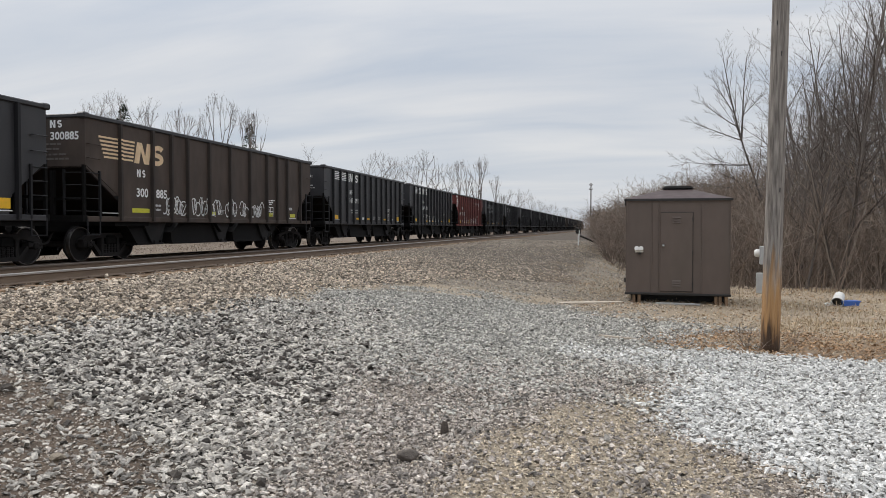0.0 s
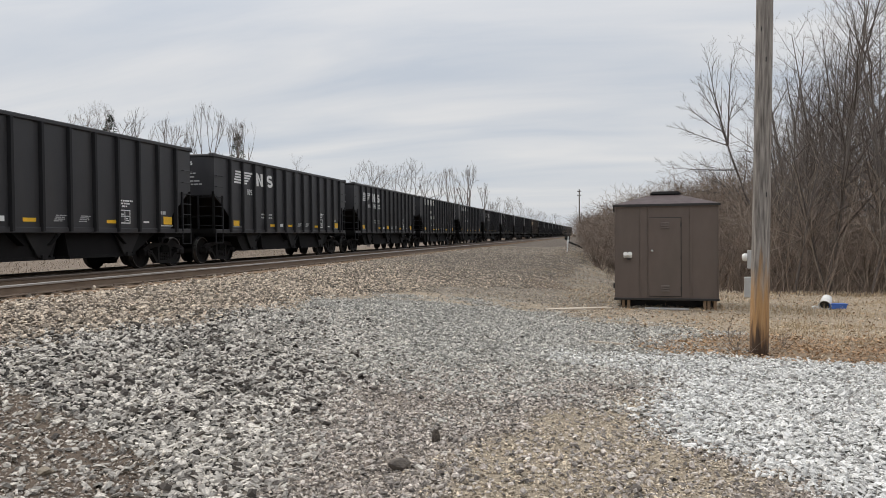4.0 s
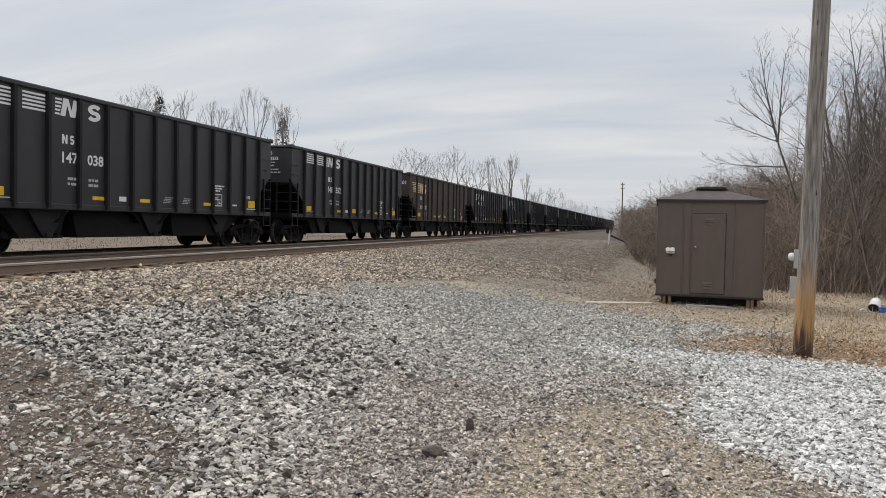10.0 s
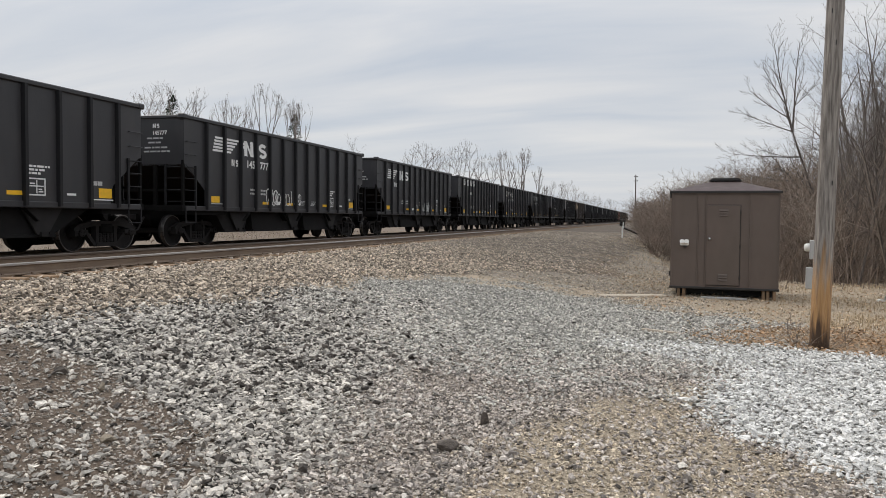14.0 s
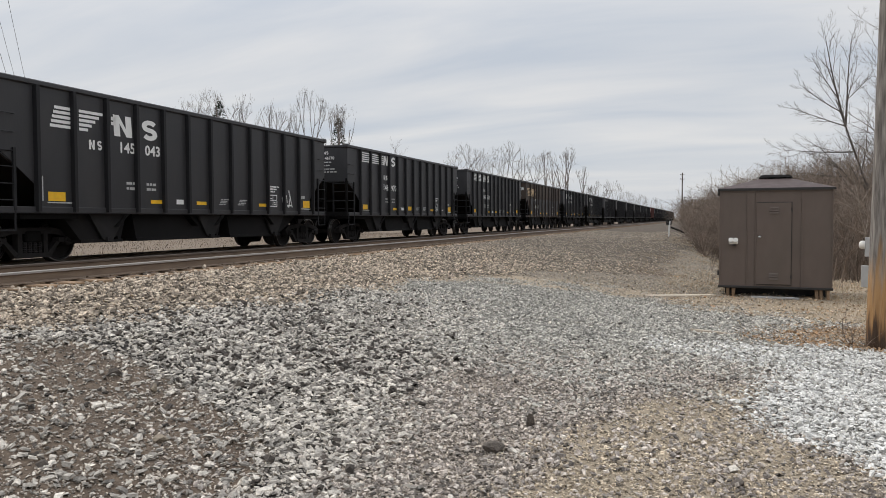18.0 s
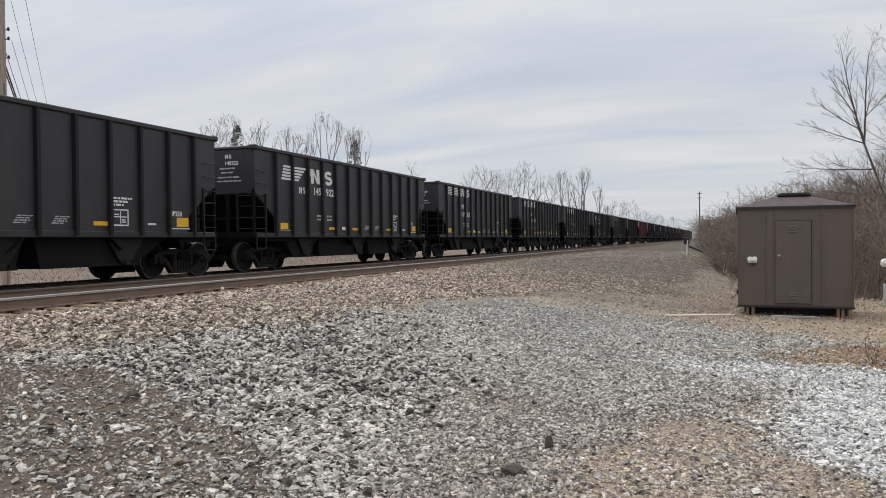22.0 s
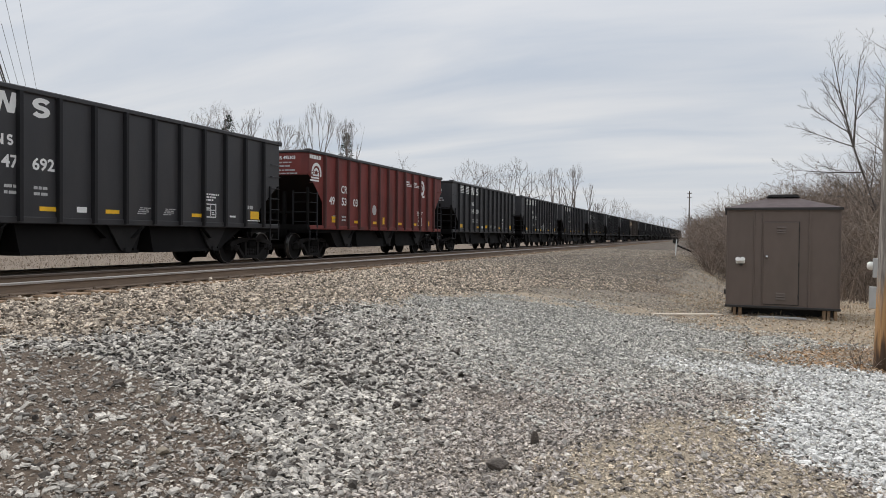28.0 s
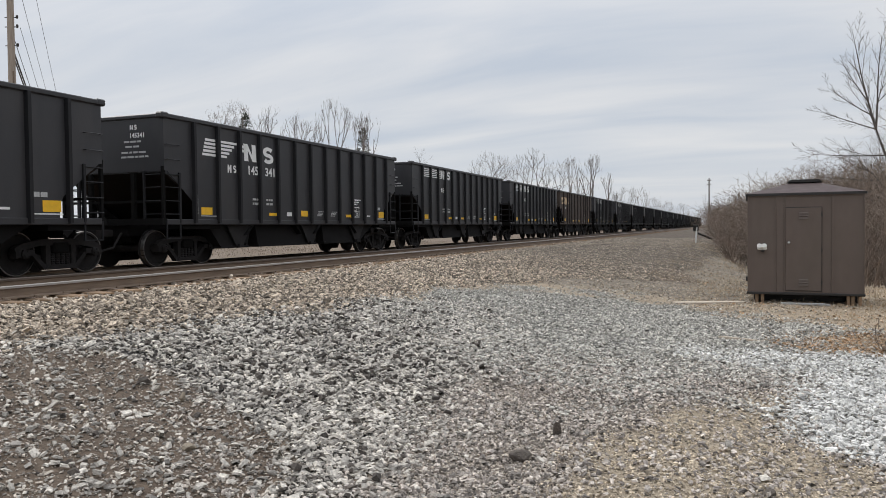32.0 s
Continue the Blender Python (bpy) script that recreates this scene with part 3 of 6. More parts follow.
TRUCK_FRONT, TRUCK_REAR = -5.27, 6.08


def lettering(text, size):
    """Flat mesh of a line of figures, x to the right, y up, left-bottom at the origin."""
    cu = bpy.data.curves.new("lettering", "FONT")
    cu.body, cu.size, cu.resolution_u, cu.offset = text, size * 1.38, 2, size * 0.035
    ob = bpy.data.objects.new("lettering", cu)
    me = bpy.data.meshes.new_from_object(ob)
    bpy.data.objects.remove(ob)
    v = [p.co.copy() for p in me.vertices]
    f = [tuple(p.vertices) for p in me.polygons]
    bpy.data.meshes.remove(me)
    return v, f


def on_side(v, y, z, x=HALF_W + 0.008, wide=1.0):
    return [(x, y + p[0] * wide, z + p[1]) for p in v]


def on_end(v, x, z, y=-HALF_L - 0.008):
    return [(x + p[0], y, z + p[1]) for p in v]


def plate_side(g, y0, y1, z0, z1, slant=0.0, x=HALF_W + 0.008):
    """A thin painted rectangle or slanted bar on the car's flank."""
    v = [(x, y0, z0), (x, y1, z0), (x, y1 + slant, z1), (x, y0 + slant, z1)]
    return g.add(v, [(0, 1, 2, 3)])


def side_frame_geo():
    g = Geo()
    # compression member, tension members, columns
    g.prism([(-1.12, 0.58), (-0.95, 0.67), (-0.5, 0.75), (0.5, 0.75), (0.95, 0.67), (1.12, 0.58), (1.10, 0.50), (0.5, 0.62), (-0.5, 0.62), (-1.10, 0.50)], "x", -0.07, 0.07)
    for s in (-1, 1):
        g.prism([(s * 1.10, 0.52), (s * 0.66, 0.54), (s * 0.66, 0.44), (s * 1.10, 0.38)], "x", -0.09, 0.09)
        g.prism([(s * 0.74, 0.46), (s * 0.62, 0.46), (s * 0.30, 0.14), (s * 0.42, 0.12)], "x", -0.07, 0.07)
        g.prism([(s * 0.38, 0.64), (s * 0.27, 0.64), (s * 0.27, 0.16), (s * 0.38, 0.18)], "x", -0.075, 0.075)
    g.prism([(-0.42, 0.12), (0.42, 0.12), (0.34, 0.22), (-0.34, 0.22)], "x", -0.10, 0.10)
    return g


def wheelset_geo():
    g = Geo()
    R = 0.457
    for s in (1, -1):
        prof = [(0.69, R + 0.025), (0.72, R + 0.02), (0.735, R), (0.83, R - 0.006), (0.832, R - 0.06), (0.79, R - 0.075), (0.77, 0.15), (0.83, 0.13), (0.83, 0.0)]
        g.lathe([(s * a, r) for a, r in prof], "x", 22)
        g.lathe([(s * a, r) for a, r in [(0.84, 0.085), (1.06, 0.085), (1.06, 0.10), (1.12, 0.10), (1.14, 0.06), (1.14, 0.0)]], "x", 10)
        for k in range(3):
            a = k * 2 * math.pi / 3
            g.tube((s * 1.13, 0.055 * math.cos(a), 0.055 * math.sin(a)), (s * 1.16, 0.055 * math.cos(a), 0.055 * math.sin(a)), 0.016, n=6)
    g.tube((-0.84, 0, 0), (0.84, 0, 0), 0.085, n=12)
    return g


WHEEL_MESH = wheelset_geo().mesh("wheelset", M_TRUCK)
TREAD_MESH = Geo().lathe([(0.736, 0.4575), (0.737, 0.4595), (0.825, 0.4535), (0.828, 0.451)], "x", 26, caps=False).lathe([(0.8325, 0.452), (0.834, 0.45), (0.834, 0.43), (0.8325, 0.428)], "x", 26, caps=False).mesh("tread", M_TREAD)
FRAME_MESH = side_frame_geo().mesh("side_frame", M_TRUCK)

SPRING_GEO = Geo()
for sy in (-0.19, -0.065, 0.065, 0.19):
    SPRING_GEO.lathe([(0.22 + k * 0.023, 0.062 if k % 2 else 0.046) for k in range(11)], "z", 7, (0.03, sy, 0), caps=False)
SPRING_GEO.box(-0.06, 0.0, -0.28, 0.28, 0.18, 0.6)
SPRING_MESH = SPRING_GEO.mesh("spring_nest", M_TRUCK)
BOLSTER_MESH = Geo().box(-1.1, 1.1, -0.2, 0.2, 0.45, 0.68, 0.03).box(-0.35, 0.35, -0.35, 0.35, 0.55, 0.86, 0.03).mesh("truck", M_UNDER)


def add_truck(car, y):
    tr = part("truck", BOLSTER_MESH, None, car, "greasy cast steel truck", at=pose(0, y, 0))
    for s in (1, -1):
        part("side_frame", FRAME_MESH, None, tr, at=pose(s * 0.99, 0, 0))
        part("spring_nest", SPRING_MESH, None, tr, at=pose(s * 0.99, 0, 0))
        part("wheelset", WHEEL_MESH, None, tr, at=pose(0, s * 0.895, 0.457))
        part("wheel_tread", TREAD_MESH, None, tr, "bright worn wheel tread", at=pose(0, s * 0.895, 0.457))
    return tr


def body_geos(half, paint):
    """Hopper shell: side sheets with cut-away corners, end sheets, slope sheets, floor ridges; the top is open."""
    t, low = 0.02, CUTS[paint][0][1]
    left = [(-half, TOP - 0.1)] + [(-half + a, b) for a, b in CUTS[paint]]
    side = left + [(-a, b) for a, b in reversed(left)]
    out = []
    for s in (1, -1):
        e = s * half
        out.append(("side_sheet", Geo().prism(side, "x", s * HALF_W, s * (HALF_W - t))))
        out.append(("end_sheet", Geo().box(-HALF_W + t, HALF_W - t, min(e, e - s * t), max(e, e - s * t), low - 0.06, TOP - 0.1)))
        out.append(("slope_sheet", Geo().prism([(e, low - 0.02), (e, low - 0.06), (e - s * 2.17, 1.05), (e - s * 2.17, 1.09)], "x", -HALF_W + 0.03, HALF_W - 0.03)))
    for c in (-1.9, 1.9):
        out.append(("floor_ridge", Geo().prism([(c - 1.5, 0.75), (c, 1.9), (c + 1.5, 0.75), (c + 1.46, 0.75), (c, 1.86), (c - 1.46, 0.75)], "x", -HALF_W + 0.03, HALF_W - 0.03)))
    return out


def end_frame_geo(s, half):
    """Posts and platform that carry one cut-away end of the car."""
    g = Geo()
    e = s * half
    for w in (1, -1):
        g.box(w * (HALF_W - 0.04) - 0.035, w * (HALF_W - 0.04) + 0.035, e - 0.035, e + 0.035, SILL - 0.06, 2.45)
        g.prism([(e - s * 0.1, 1.14), (e - s * 1.2, 1.14), (e - s * 1.2, 1.06), (e - s * 0.1, 1.06)], "x", w * HALF_W, w * (HALF_W - 0.12))
        g.box(w * 0.67 - 0.05, w * 0.67 + 0.05, e - 0.05, e + 0.05, 1.15, 2.32)
    g.box(-HALF_W, HALF_W, e - 0.09, e + 0.09, SILL - 0.06, SILL + 0.10)
    g.box(-0.45, 0.45, min(e, e - s * 1.4), max(e, e - s * 1.4), 0.78, 1.15)
    g.box(-HALF_W + 0.1, HALF_W - 0.1, e - 0.03, e + 0.03, 1.58, 1.64)
    # body bolster and deck over the truck
    c = (TRUCK_FRONT if s < 0 else TRUCK_REAR)
    g.box(-HALF_W + 0.06, HALF_W - 0.06, c - 0.75, c + 0.75, 0.93, 1.07)
    return g


def ladder_geo(s, w, half):
    """Side ladder at a corner: stile, rungs, stirrup below, grab irons above."""
    g = Geo()
    e, x = s * half, w * (HALF_W + 0.02)
    y1 = e - s * 0.52
    g.box(x - 0.025, x + 0.025, y1 - 0.03, y1 + 0.03, SILL, 2.32)
    for z in (1.30, 1.62, 1.95, 2.26):
        g.tube((x, e, z), (x, y1, z), 0.014, n=5)
    for a in (e - s * 0.04, y1):
        g.box(x - 0.012, x + 0.012, a - 0.02, a + 0.02, 0.70, SILL + 0.02)
    for z in (0.71,):
        g.tube((x, e - s * 0.04, z), (x, y1, z), 0.016, n=5)
    return g


def grab_geo(s, w, half, z):
    """A bent grab iron on the flank above the ladder."""
    g = Geo()
    e, x = s * half, w * (HALF_W + 0.02)
    g.tube((x + w * 0.06, e - s * 0.05, z), (x + w * 0.06, e - s * 0.5, z), 0.012, n=5)
    for a in (0.05, 0.5):
        g.tube((x + w * 0.06, e - s * a, z), (x - w * 0.02, e - s * a, z), 0.012, n=5)
    return g


def end_ladder_geo(s, w, half):
    g = Geo()
    e = s * (half + 0.03)
    xa, xb = w * 1.02, w * 1.5
    g.box(xa - 0.025, xa + 0.025, e - 0.025, e + 0.025, SILL, 2.34)
    for z in (1.30, 1.62, 1.95, 2.26):
        g.tube((xa, e, z), (xb, e, z), 0.014, n=5)
    return g


def rim_geo(half):
    g = Geo()
    for s in (1, -1):
        x0 = s * (HALF_W - 0.02)
        g.box(x0 - 0.07, x0 + 0.07, -half - 0.05, half + 0.05, TOP - 0.11, TOP, 0.02)
        e = s * (half - 0.02)
        g.box(-HALF_W + 0.05, HALF_W - 0.05, e - 0.06, e + 0.06, TOP - 0.10, TOP - 0.005, 0.02)
        for w in (1, -1):
            g.box(w * (HALF_W - 0.05) - 0.11, w * (HALF_W - 0.05) + 0.11, e - 0.12, e + 0.12, TOP - 0.12, TOP + 0.025, 0.03)
    return g


def bay_geo(a, b, w, fore=0.15, aft=0.22):
    """One discharge bay: a hood with sloping ends and a gate at its foot."""
    g = Geo()
    a, b = a - 0.1, b + 0.1
    g.prism([(a, SILL + 0.02), (b, SILL + 0.02), (b - aft, 0.46), (a + fore, 0.46)], "x", -w, w)
    a, b = a + fore, b - aft
    g.box(-w - 0.04, w + 0.04, a - 0.02, b + 0.03, 0.40, 0.47)
    g.tube((-w - 0.12, b - 0.2, 0.5), (w + 0.12, b - 0.2, 0.5), 0.03, n=6)
    return g


def gusset_geo(c, w):
    """Tapered side plate between two bays."""
    x = w * 1.47
    g = Geo().prism([(c - 0.62, SILL), (c + 0.62, SILL), (c + 0.24, 0.58), (c + 0.15, 0.46), (c - 0.15, 0.46), (c - 0.24, 0.58)], "x", x, x - w * 0.05)
    return g.box(x - 0.06, x + 0.06, c - 0.09, c + 0.09, 0.42, 0.52)


def coupler_geo(s, half):
    e = s * half
    g = Geo()
    g.box(-0.11, 0.11, min(e, e + s * 0.55), max(e, e + s * 0.55), 0.76, 0.94, 0.02)
    a = e + s * 0.5
    g.prism([(-0.16, a), (0.2, a), (0.24, a + s * 0.2), (0.1, a + s * 0.3), (-0.02, a + s * 0.16), (-0.18, a + s * 0.3)], "z", 0.72, 0.98)
    g.tube((0.35, e, 0.85), (0.42, e + s * 0.35, 0.5), 0.028, n=6)
    g.tube((0.42, e + s * 0.35, 0.5), (0.38, e + s * 0.72, 0.42), 0.028, n=6)
    return g


PAINT = {"black": M_BLACK, "brown": M_BROWN, "red": M_RED}
CAR_PARTS = {}


def car_parts(paint):
    """Shared meshes of a car in one paint."""
    if paint in CAR_PARTS:
        return CAR_PARTS[paint]
    m, h = PAINT[paint], HALVES[paint]
    rib = Geo().prism([(-0.055, HALF_W - 0.01), (0.055, HALF_W - 0.01), (0.04, HALF_W + 0.095), (-0.04, HALF_W + 0.095)], "z", SILL - 0.02, TOP - 0.1)
    rib.v = [(p[1], p[0], p[2]) for p in rib.v]
    CAR_PARTS[paint] = {
        "sheets": [(k, g.mesh(k, M_UNDER if k == "floor_ridge" else M_RUSTSHADE if k == "slope_sheet" else m)) for k, g in body_geos(h, paint)], "end_frames": [end_frame_geo(s, h).mesh("end_frame", M_UNDER) for s in (-1, 1)],
        "top_rim": rim_geo(h).mesh("top_rim", M_BLACK), "rib": rib.mesh("rib", M_DEEPBLACK if paint == "black" else M_REDRIB if paint == "red" else M_BROWNRIB),
        "side_sill": Geo().box(-0.05, 0.05, -h + 0.05, h - 0.05, SILL - 0.06, SILL + 0.08, 0.015).mesh("side_sill", m),
        "ladders": [ladder_geo(s, w, h).mesh("ladder", M_DEEPBLACK) for s in (-1, 1) for w in (1, -1)],
        "grabs": [grab_geo(s, w, h, z).mesh("grab_iron", m) for s in (-1, 1) for w in (1,) for z in (2.62, 2.98)],
        "end_ladders": [end_ladder_geo(s, w, h).mesh("end_ladder", M_DEEPBLACK) for s in (-1, 1) for w in (1, -1)],
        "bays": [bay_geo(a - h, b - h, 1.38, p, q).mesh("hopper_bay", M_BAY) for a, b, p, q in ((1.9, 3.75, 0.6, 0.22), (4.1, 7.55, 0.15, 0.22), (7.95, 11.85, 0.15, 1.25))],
        "gussets": [gusset_geo(c - h, w).mesh("hopper_gusset", M_GUSSET) for c in (3.15, 7.0, 10.3) for w in (1, -1)],
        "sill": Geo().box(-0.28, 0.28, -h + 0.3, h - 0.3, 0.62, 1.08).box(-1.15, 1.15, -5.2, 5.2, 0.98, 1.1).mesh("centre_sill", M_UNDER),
        "couplers": [coupler_geo(s, 6.82).mesh("coupler", M_TRUCK) for s in (-1, 1)],
    }
    return CAR_PARTS[paint]


MARKS = {}


def shared(key, build, mat):
    if key not in MARKS:
        g = Geo()
        build(g)
        MARKS[key] = g.mesh(key.split(":")[0], mat)
    return MARKS[key]


def Z(w):
    """Height over the rail of a height over the land's datum."""
    return w - RAIL_B


def letter_n(g, y, z, w, h, lean):
    """A plain slanted zigzag block shape."""
    t, x = w * 0.33, HALF_W + 0.008
    flat = [(0, 0), (t, 0), (t, 0.62 * h), (w - t, 0), (w, 0), (w, h), (w - t, h), (w - t, 0.38 * h), (t, h), (0, h)]
    g.add([(x, y + a + lean * b / h, z + b) for a, b in flat], [(0, 1, 2, 9), (2, 8, 9), (2, 3, 7, 8), (3, 4, 5, 7), (5, 6, 7)])


def letter_s(g, y, z, w, h, lean):
    """A plain slanted double-bend block shape."""
    x, n = HALF_W + 0.008, 9
    mid = [(0.5 + 0.34 * math.cos(a), 0.695 + 0.195 * math.sin(a)) for a in (radians(25 + 245 * i / n) for i in range(n + 1))]
    mid += [(0.5 + 0.34 * math.cos(a), 0.305 + 0.195 * math.sin(a)) for a in (radians(75 - 230 * i / n) for i in range(n + 1))]
    v = []
    for i, (a, b) in enumerate(mid):
        p, q = mid[max(i - 1, 0)], mid[min(i + 1, len(mid) - 1)]
        d = math.hypot(q[0] - p[0], q[1] - p[1])
        u = (-(q[1] - p[1]) / d * 0.155, (q[0] - p[0]) / d * 0.115)
        for s in (1, -1):
            c, e = a + s * u[0], b + s * u[1]
            v.append((x, y + c * w + lean * e, z + e * h))
    g.add(v, [(2 * i, 2 * i + 1, 2 * i + 3, 2 * i + 2) for i in range(len(mid) - 1)])


def stripes_spread(g):
    F = -HALF_L
    for a, b in ((1.26, 2.06), (2.27, 2.99)):
        for k in range(5):
            plate_side(g, F + a, F + b, Z(3.87) + k * 0.082, Z(3.915) + k * 0.082)
    for k in range(5):
        plate_side(g, F + 3.2, F + 3.34 + 0.02 * k, Z(3.87) + k * 0.082, Z(3.915) + k * 0.082)


def stripes_tight(g):
    F = -HALF_L
    for k in range(5):
        plate_side(g, F + 1.42 + 0.03 * k, F + 1.98, Z(3.53) + k * 0.096, Z(3.593) + k * 0.096)
        plate_side(g, F + 2.2, F + 2.45 + 0.11 * k, Z(3.53) + k * 0.096, Z(3.593) + k * 0.096)
    for k in range(2):
        plate_side(g, F + 3.14, F + 3.3, Z(3.75) + k * 0.11, Z(3.83) + k * 0.11)


def stripes_old(g):
    F = -HALF_L
    # the paint runs over the ribs too
    for k in range(6):
        plate_side(g, -5.84, -5.76, Z(3.55) + k * 0.1, Z(3.60) + k * 0.1, x=HALF_W + 0.100)
    for k in range(6):
        plate_side(g, F + 0.08 + 0.1 * (5 - k) * 0.4, F + 1.52 + 0.015 * k, Z(3.55) + k * 0.1, Z(3.60) + k * 0.1)


EMBLEMS = {
    "s": (stripes_spread, lambda g: letter_n(g, -HALF_L + 3.36, Z(3.86), 0.47, 0.40, 0.10), lambda g: letter_s(g, -HALF_L + 4.20, Z(3.86), 0.47, 0.40, 0.06)),
    "t": (stripes_tight, lambda g: letter_n(g, -HALF_L + 3.24, Z(3.52), 0.58, 0.48, -0.04), lambda g: letter_s(g, -HALF_L + 4.14, Z(3.52), 0.56, 0.48, 0.0)),
    "o": (stripes_old, lambda g: letter_n(g, -HALF_L + 1.56, Z(3.52), 0.68, 0.58, 0.14), lambda g: letter_s(g, -HALF_L + 2.30, Z(3.52), 0.64, 0.58, 0.10)),
}


def arc(g, cy, cz, r0, r1, a0, a1, n=16):
    x = HALF_W + 0.008
    v = [(x, cy + r * math.cos(a0 + (a1 - a0) * i / n), cz + r * math.sin(a0 + (a1 - a0) * i / n)) for i in range(n + 1) for r in (r0, r1)]
    g.add(v, [(2 * i, 2 * i + 1, 2 * i + 3, 2 * i + 2) for i in range(n)])


def logo_red(g):
    """A crescent with three bars."""
    F = -HALF_L
    arc(g, F + 0.62, Z(3.66), 0.24, 0.35, -0.4, 3.3)
    arc(g, F + 0.60, Z(3.64), 0.10, 0.19, -0.3, 3.2)
    for k in range(3):
        plate_side(g, F + 0.18 + 0.09 * k, F + 0.80, Z(3.37) + 0.09 * k, Z(3.425) + 0.09 * k, -0.02)


def ring_red(g):
    """A bold ring with a foot and a small bent stroke inside."""
    cy, cz = -HALF_L + 10.68, Z(3.74)
    arc(g, cy, cz, 0.20, 0.34, 0.0, 2 * math.pi, 28)
    arc(g, cy - 0.02, cz, 0.08, 0.13, -0.9, 2.6)
    plate_side(g, cy + 0.06, cy + 0.36, cz - 0.43, cz - 0.33, -0.03, HALF_W + 0.010)


def lines_red(g):
    F = -HALF_L
    for a, b in ((8.50, 9.38), (9.46, 10.40)):
        for z in (3.72, 3.785):
            plate_side(g, F + a, F + b, Z(z), Z(z) + 0.035)
        words(g, F + a + 0.03, Z(3.86), 0.62, 0.085, 12)


def words(g, y, z, width, tall, seed):
    """A row of plain bars as long as words."""
    rnd = random.Random(seed)
    a = 0.0
    while a < width - 0.03:
        w = min(rnd.uniform(0.06, 0.2), width - a)
        plate_side(g, y + a, y + a + w, z, z + tall)
        a += w + 0.025


def weight_lines(g, y=3.60, width=0.34, seed=0):
    for k, z in enumerate((2.43, 2.31)):
        words(g, -HALF_L + y, Z(z), width, 0.06, seed + k)


def weight_lines_far(g):
    weight_lines(g, 4.28, 0.38, 4)


def stencil_lines(g, y=7.2):
    rnd = random.Random(3)
    for k in range(4):
        words(g, -HALF_L + y + 0.03 * k, Z(2.02) + k * 0.045, rnd.uniform(0.25, 0.45), 0.024, k)


def stencil_lines_far(g):
    stencil_lines(g, 8.1)


def stencil_dash(g):
    plate_side(g, -HALF_L + 10.86, -HALF_L + 11.14, Z(2.03), Z(2.08))


def inspection_box(g):
    F = -HALF_L
    for k in range(3):
        words(g, F + 9.62, Z(2.45) + k * 0.075, 0.74 - 0.12 * (2 - k), 0.045, 7 + k)
    # a framed square in four fields
    for a, b, c, d in ((9.74, 10.24, 2.0, 2.03), (9.74, 10.24, 2.345, 2.375), (9.74, 9.775, 2.0, 2.375), (10.205, 10.24, 2.0, 2.375), (9.79, 10.19, 2.19, 2.215), (9.98, 10.01, 2.05, 2.33), (9.80, 9.95, 2.24, 2.27), (10.04, 10.17, 2.07, 2.10), (10.04, 10.14, 2.12, 2.15)):
        plate_side(g, F + a, F + b, Z(c), Z(d))


def corner_lines(g):
    plate_side(g, -HALF_L + 1.32, -HALF_L + 2.0, Z(1.955), Z(1.98))


def corner_stripe(g):
    plate_side(g, -HALF_L + 1.19, -HALF_L + 1.22, Z(2.0), Z(2.5))


def corner_tag(g):
    words(g, -HALF_L + 11.62, Z(2.29), 0.38, 0.10, 2)


def corner_underline(g):
    plate_side(g, -HALF_L + 11.62, -HALF_L + 12.38, Z(1.945), Z(1.97))


def corner_square(g):
    plate_side(g, -HALF_L + 11.60, -HALF_L + 11.82, Z(2.0), Z(2.10))


def end_bars(g):
    rnd = random.Random(5)
    y = -HALF_L - 0.012
    for z, a, b in ((3.05, 0.56, 1.08), (2.93, 0.60, 1.02), (2.79, 0.48, 1.22), (2.68, 0.46, 1.30)):
        while a < b - 0.03:
            w = min(rnd.uniform(0.08, 0.22), b - a)
            g.add([(a, y, z), (a + w, y, z), (a + w, y, z + 0.045), (a, y, z + 0.045)], [(0, 1, 2, 3)])
            a += w + 0.03


def small_mark(g):
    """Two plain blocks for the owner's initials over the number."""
    F = -HALF_L
    letter_n(g, F + 3.42, Z(3.24), 0.17, 0.21, 0.0)
    letter_s(g, F + 3.66, Z(3.24), 0.15, 0.21, 0.0)


def small_mark_low(g):
    small_mark(g)
    g.v = [(p[0], p[1] - 0.95, p[2] - 0.09) for p in g.v]


def end_mark(g):
    """The owner's two plain blocks on the car's end."""
    letter_n(g, 0.60, 3.36, 0.10, 0.12, 0.0)
    letter_s(g, 0.73, 3.36, 0.09, 0.12, 0.0)
    g.v = [(p[1], -HALF_L - 0.012, p[2]) for p in g.v]


def sooty_patch():
    """Black repainting over the lower flank, bay by bay and over the ribs, with an uneven upper edge."""
    g, rnd, ribs = Geo(), random.Random(9), [-7.2] + RIBS["brown"] + [7.2]
    for a, b in zip(ribs, ribs[1:]):
        z0, z1 = Z(3.17) + rnd.uniform(-0.05, 0.05), Z(3.17) + rnd.uniform(-0.05, 0.05)
        x = HALF_W + 0.003
        low = 2.46 if a < -7 or b > 7 else SILL + 0.09
        g.add([(x, a + 0.056, low), (x, b - 0.056, low), (x, b - 0.056, z1), (x, (a + b) / 2, (z0 + z1) / 2 + 0.02), (x, a + 0.056, z0)], [(0, 1, 2, 3, 4)])
        if a > -7:
            x = HALF_W + 0.099
            g.add([(x, a - 0.038, SILL + 0.02), (x, a + 0.038, SILL + 0.02), (x, a + 0.038, z0), (x, a - 0.038, z0)], [(0, 1, 2, 3)])
    return g


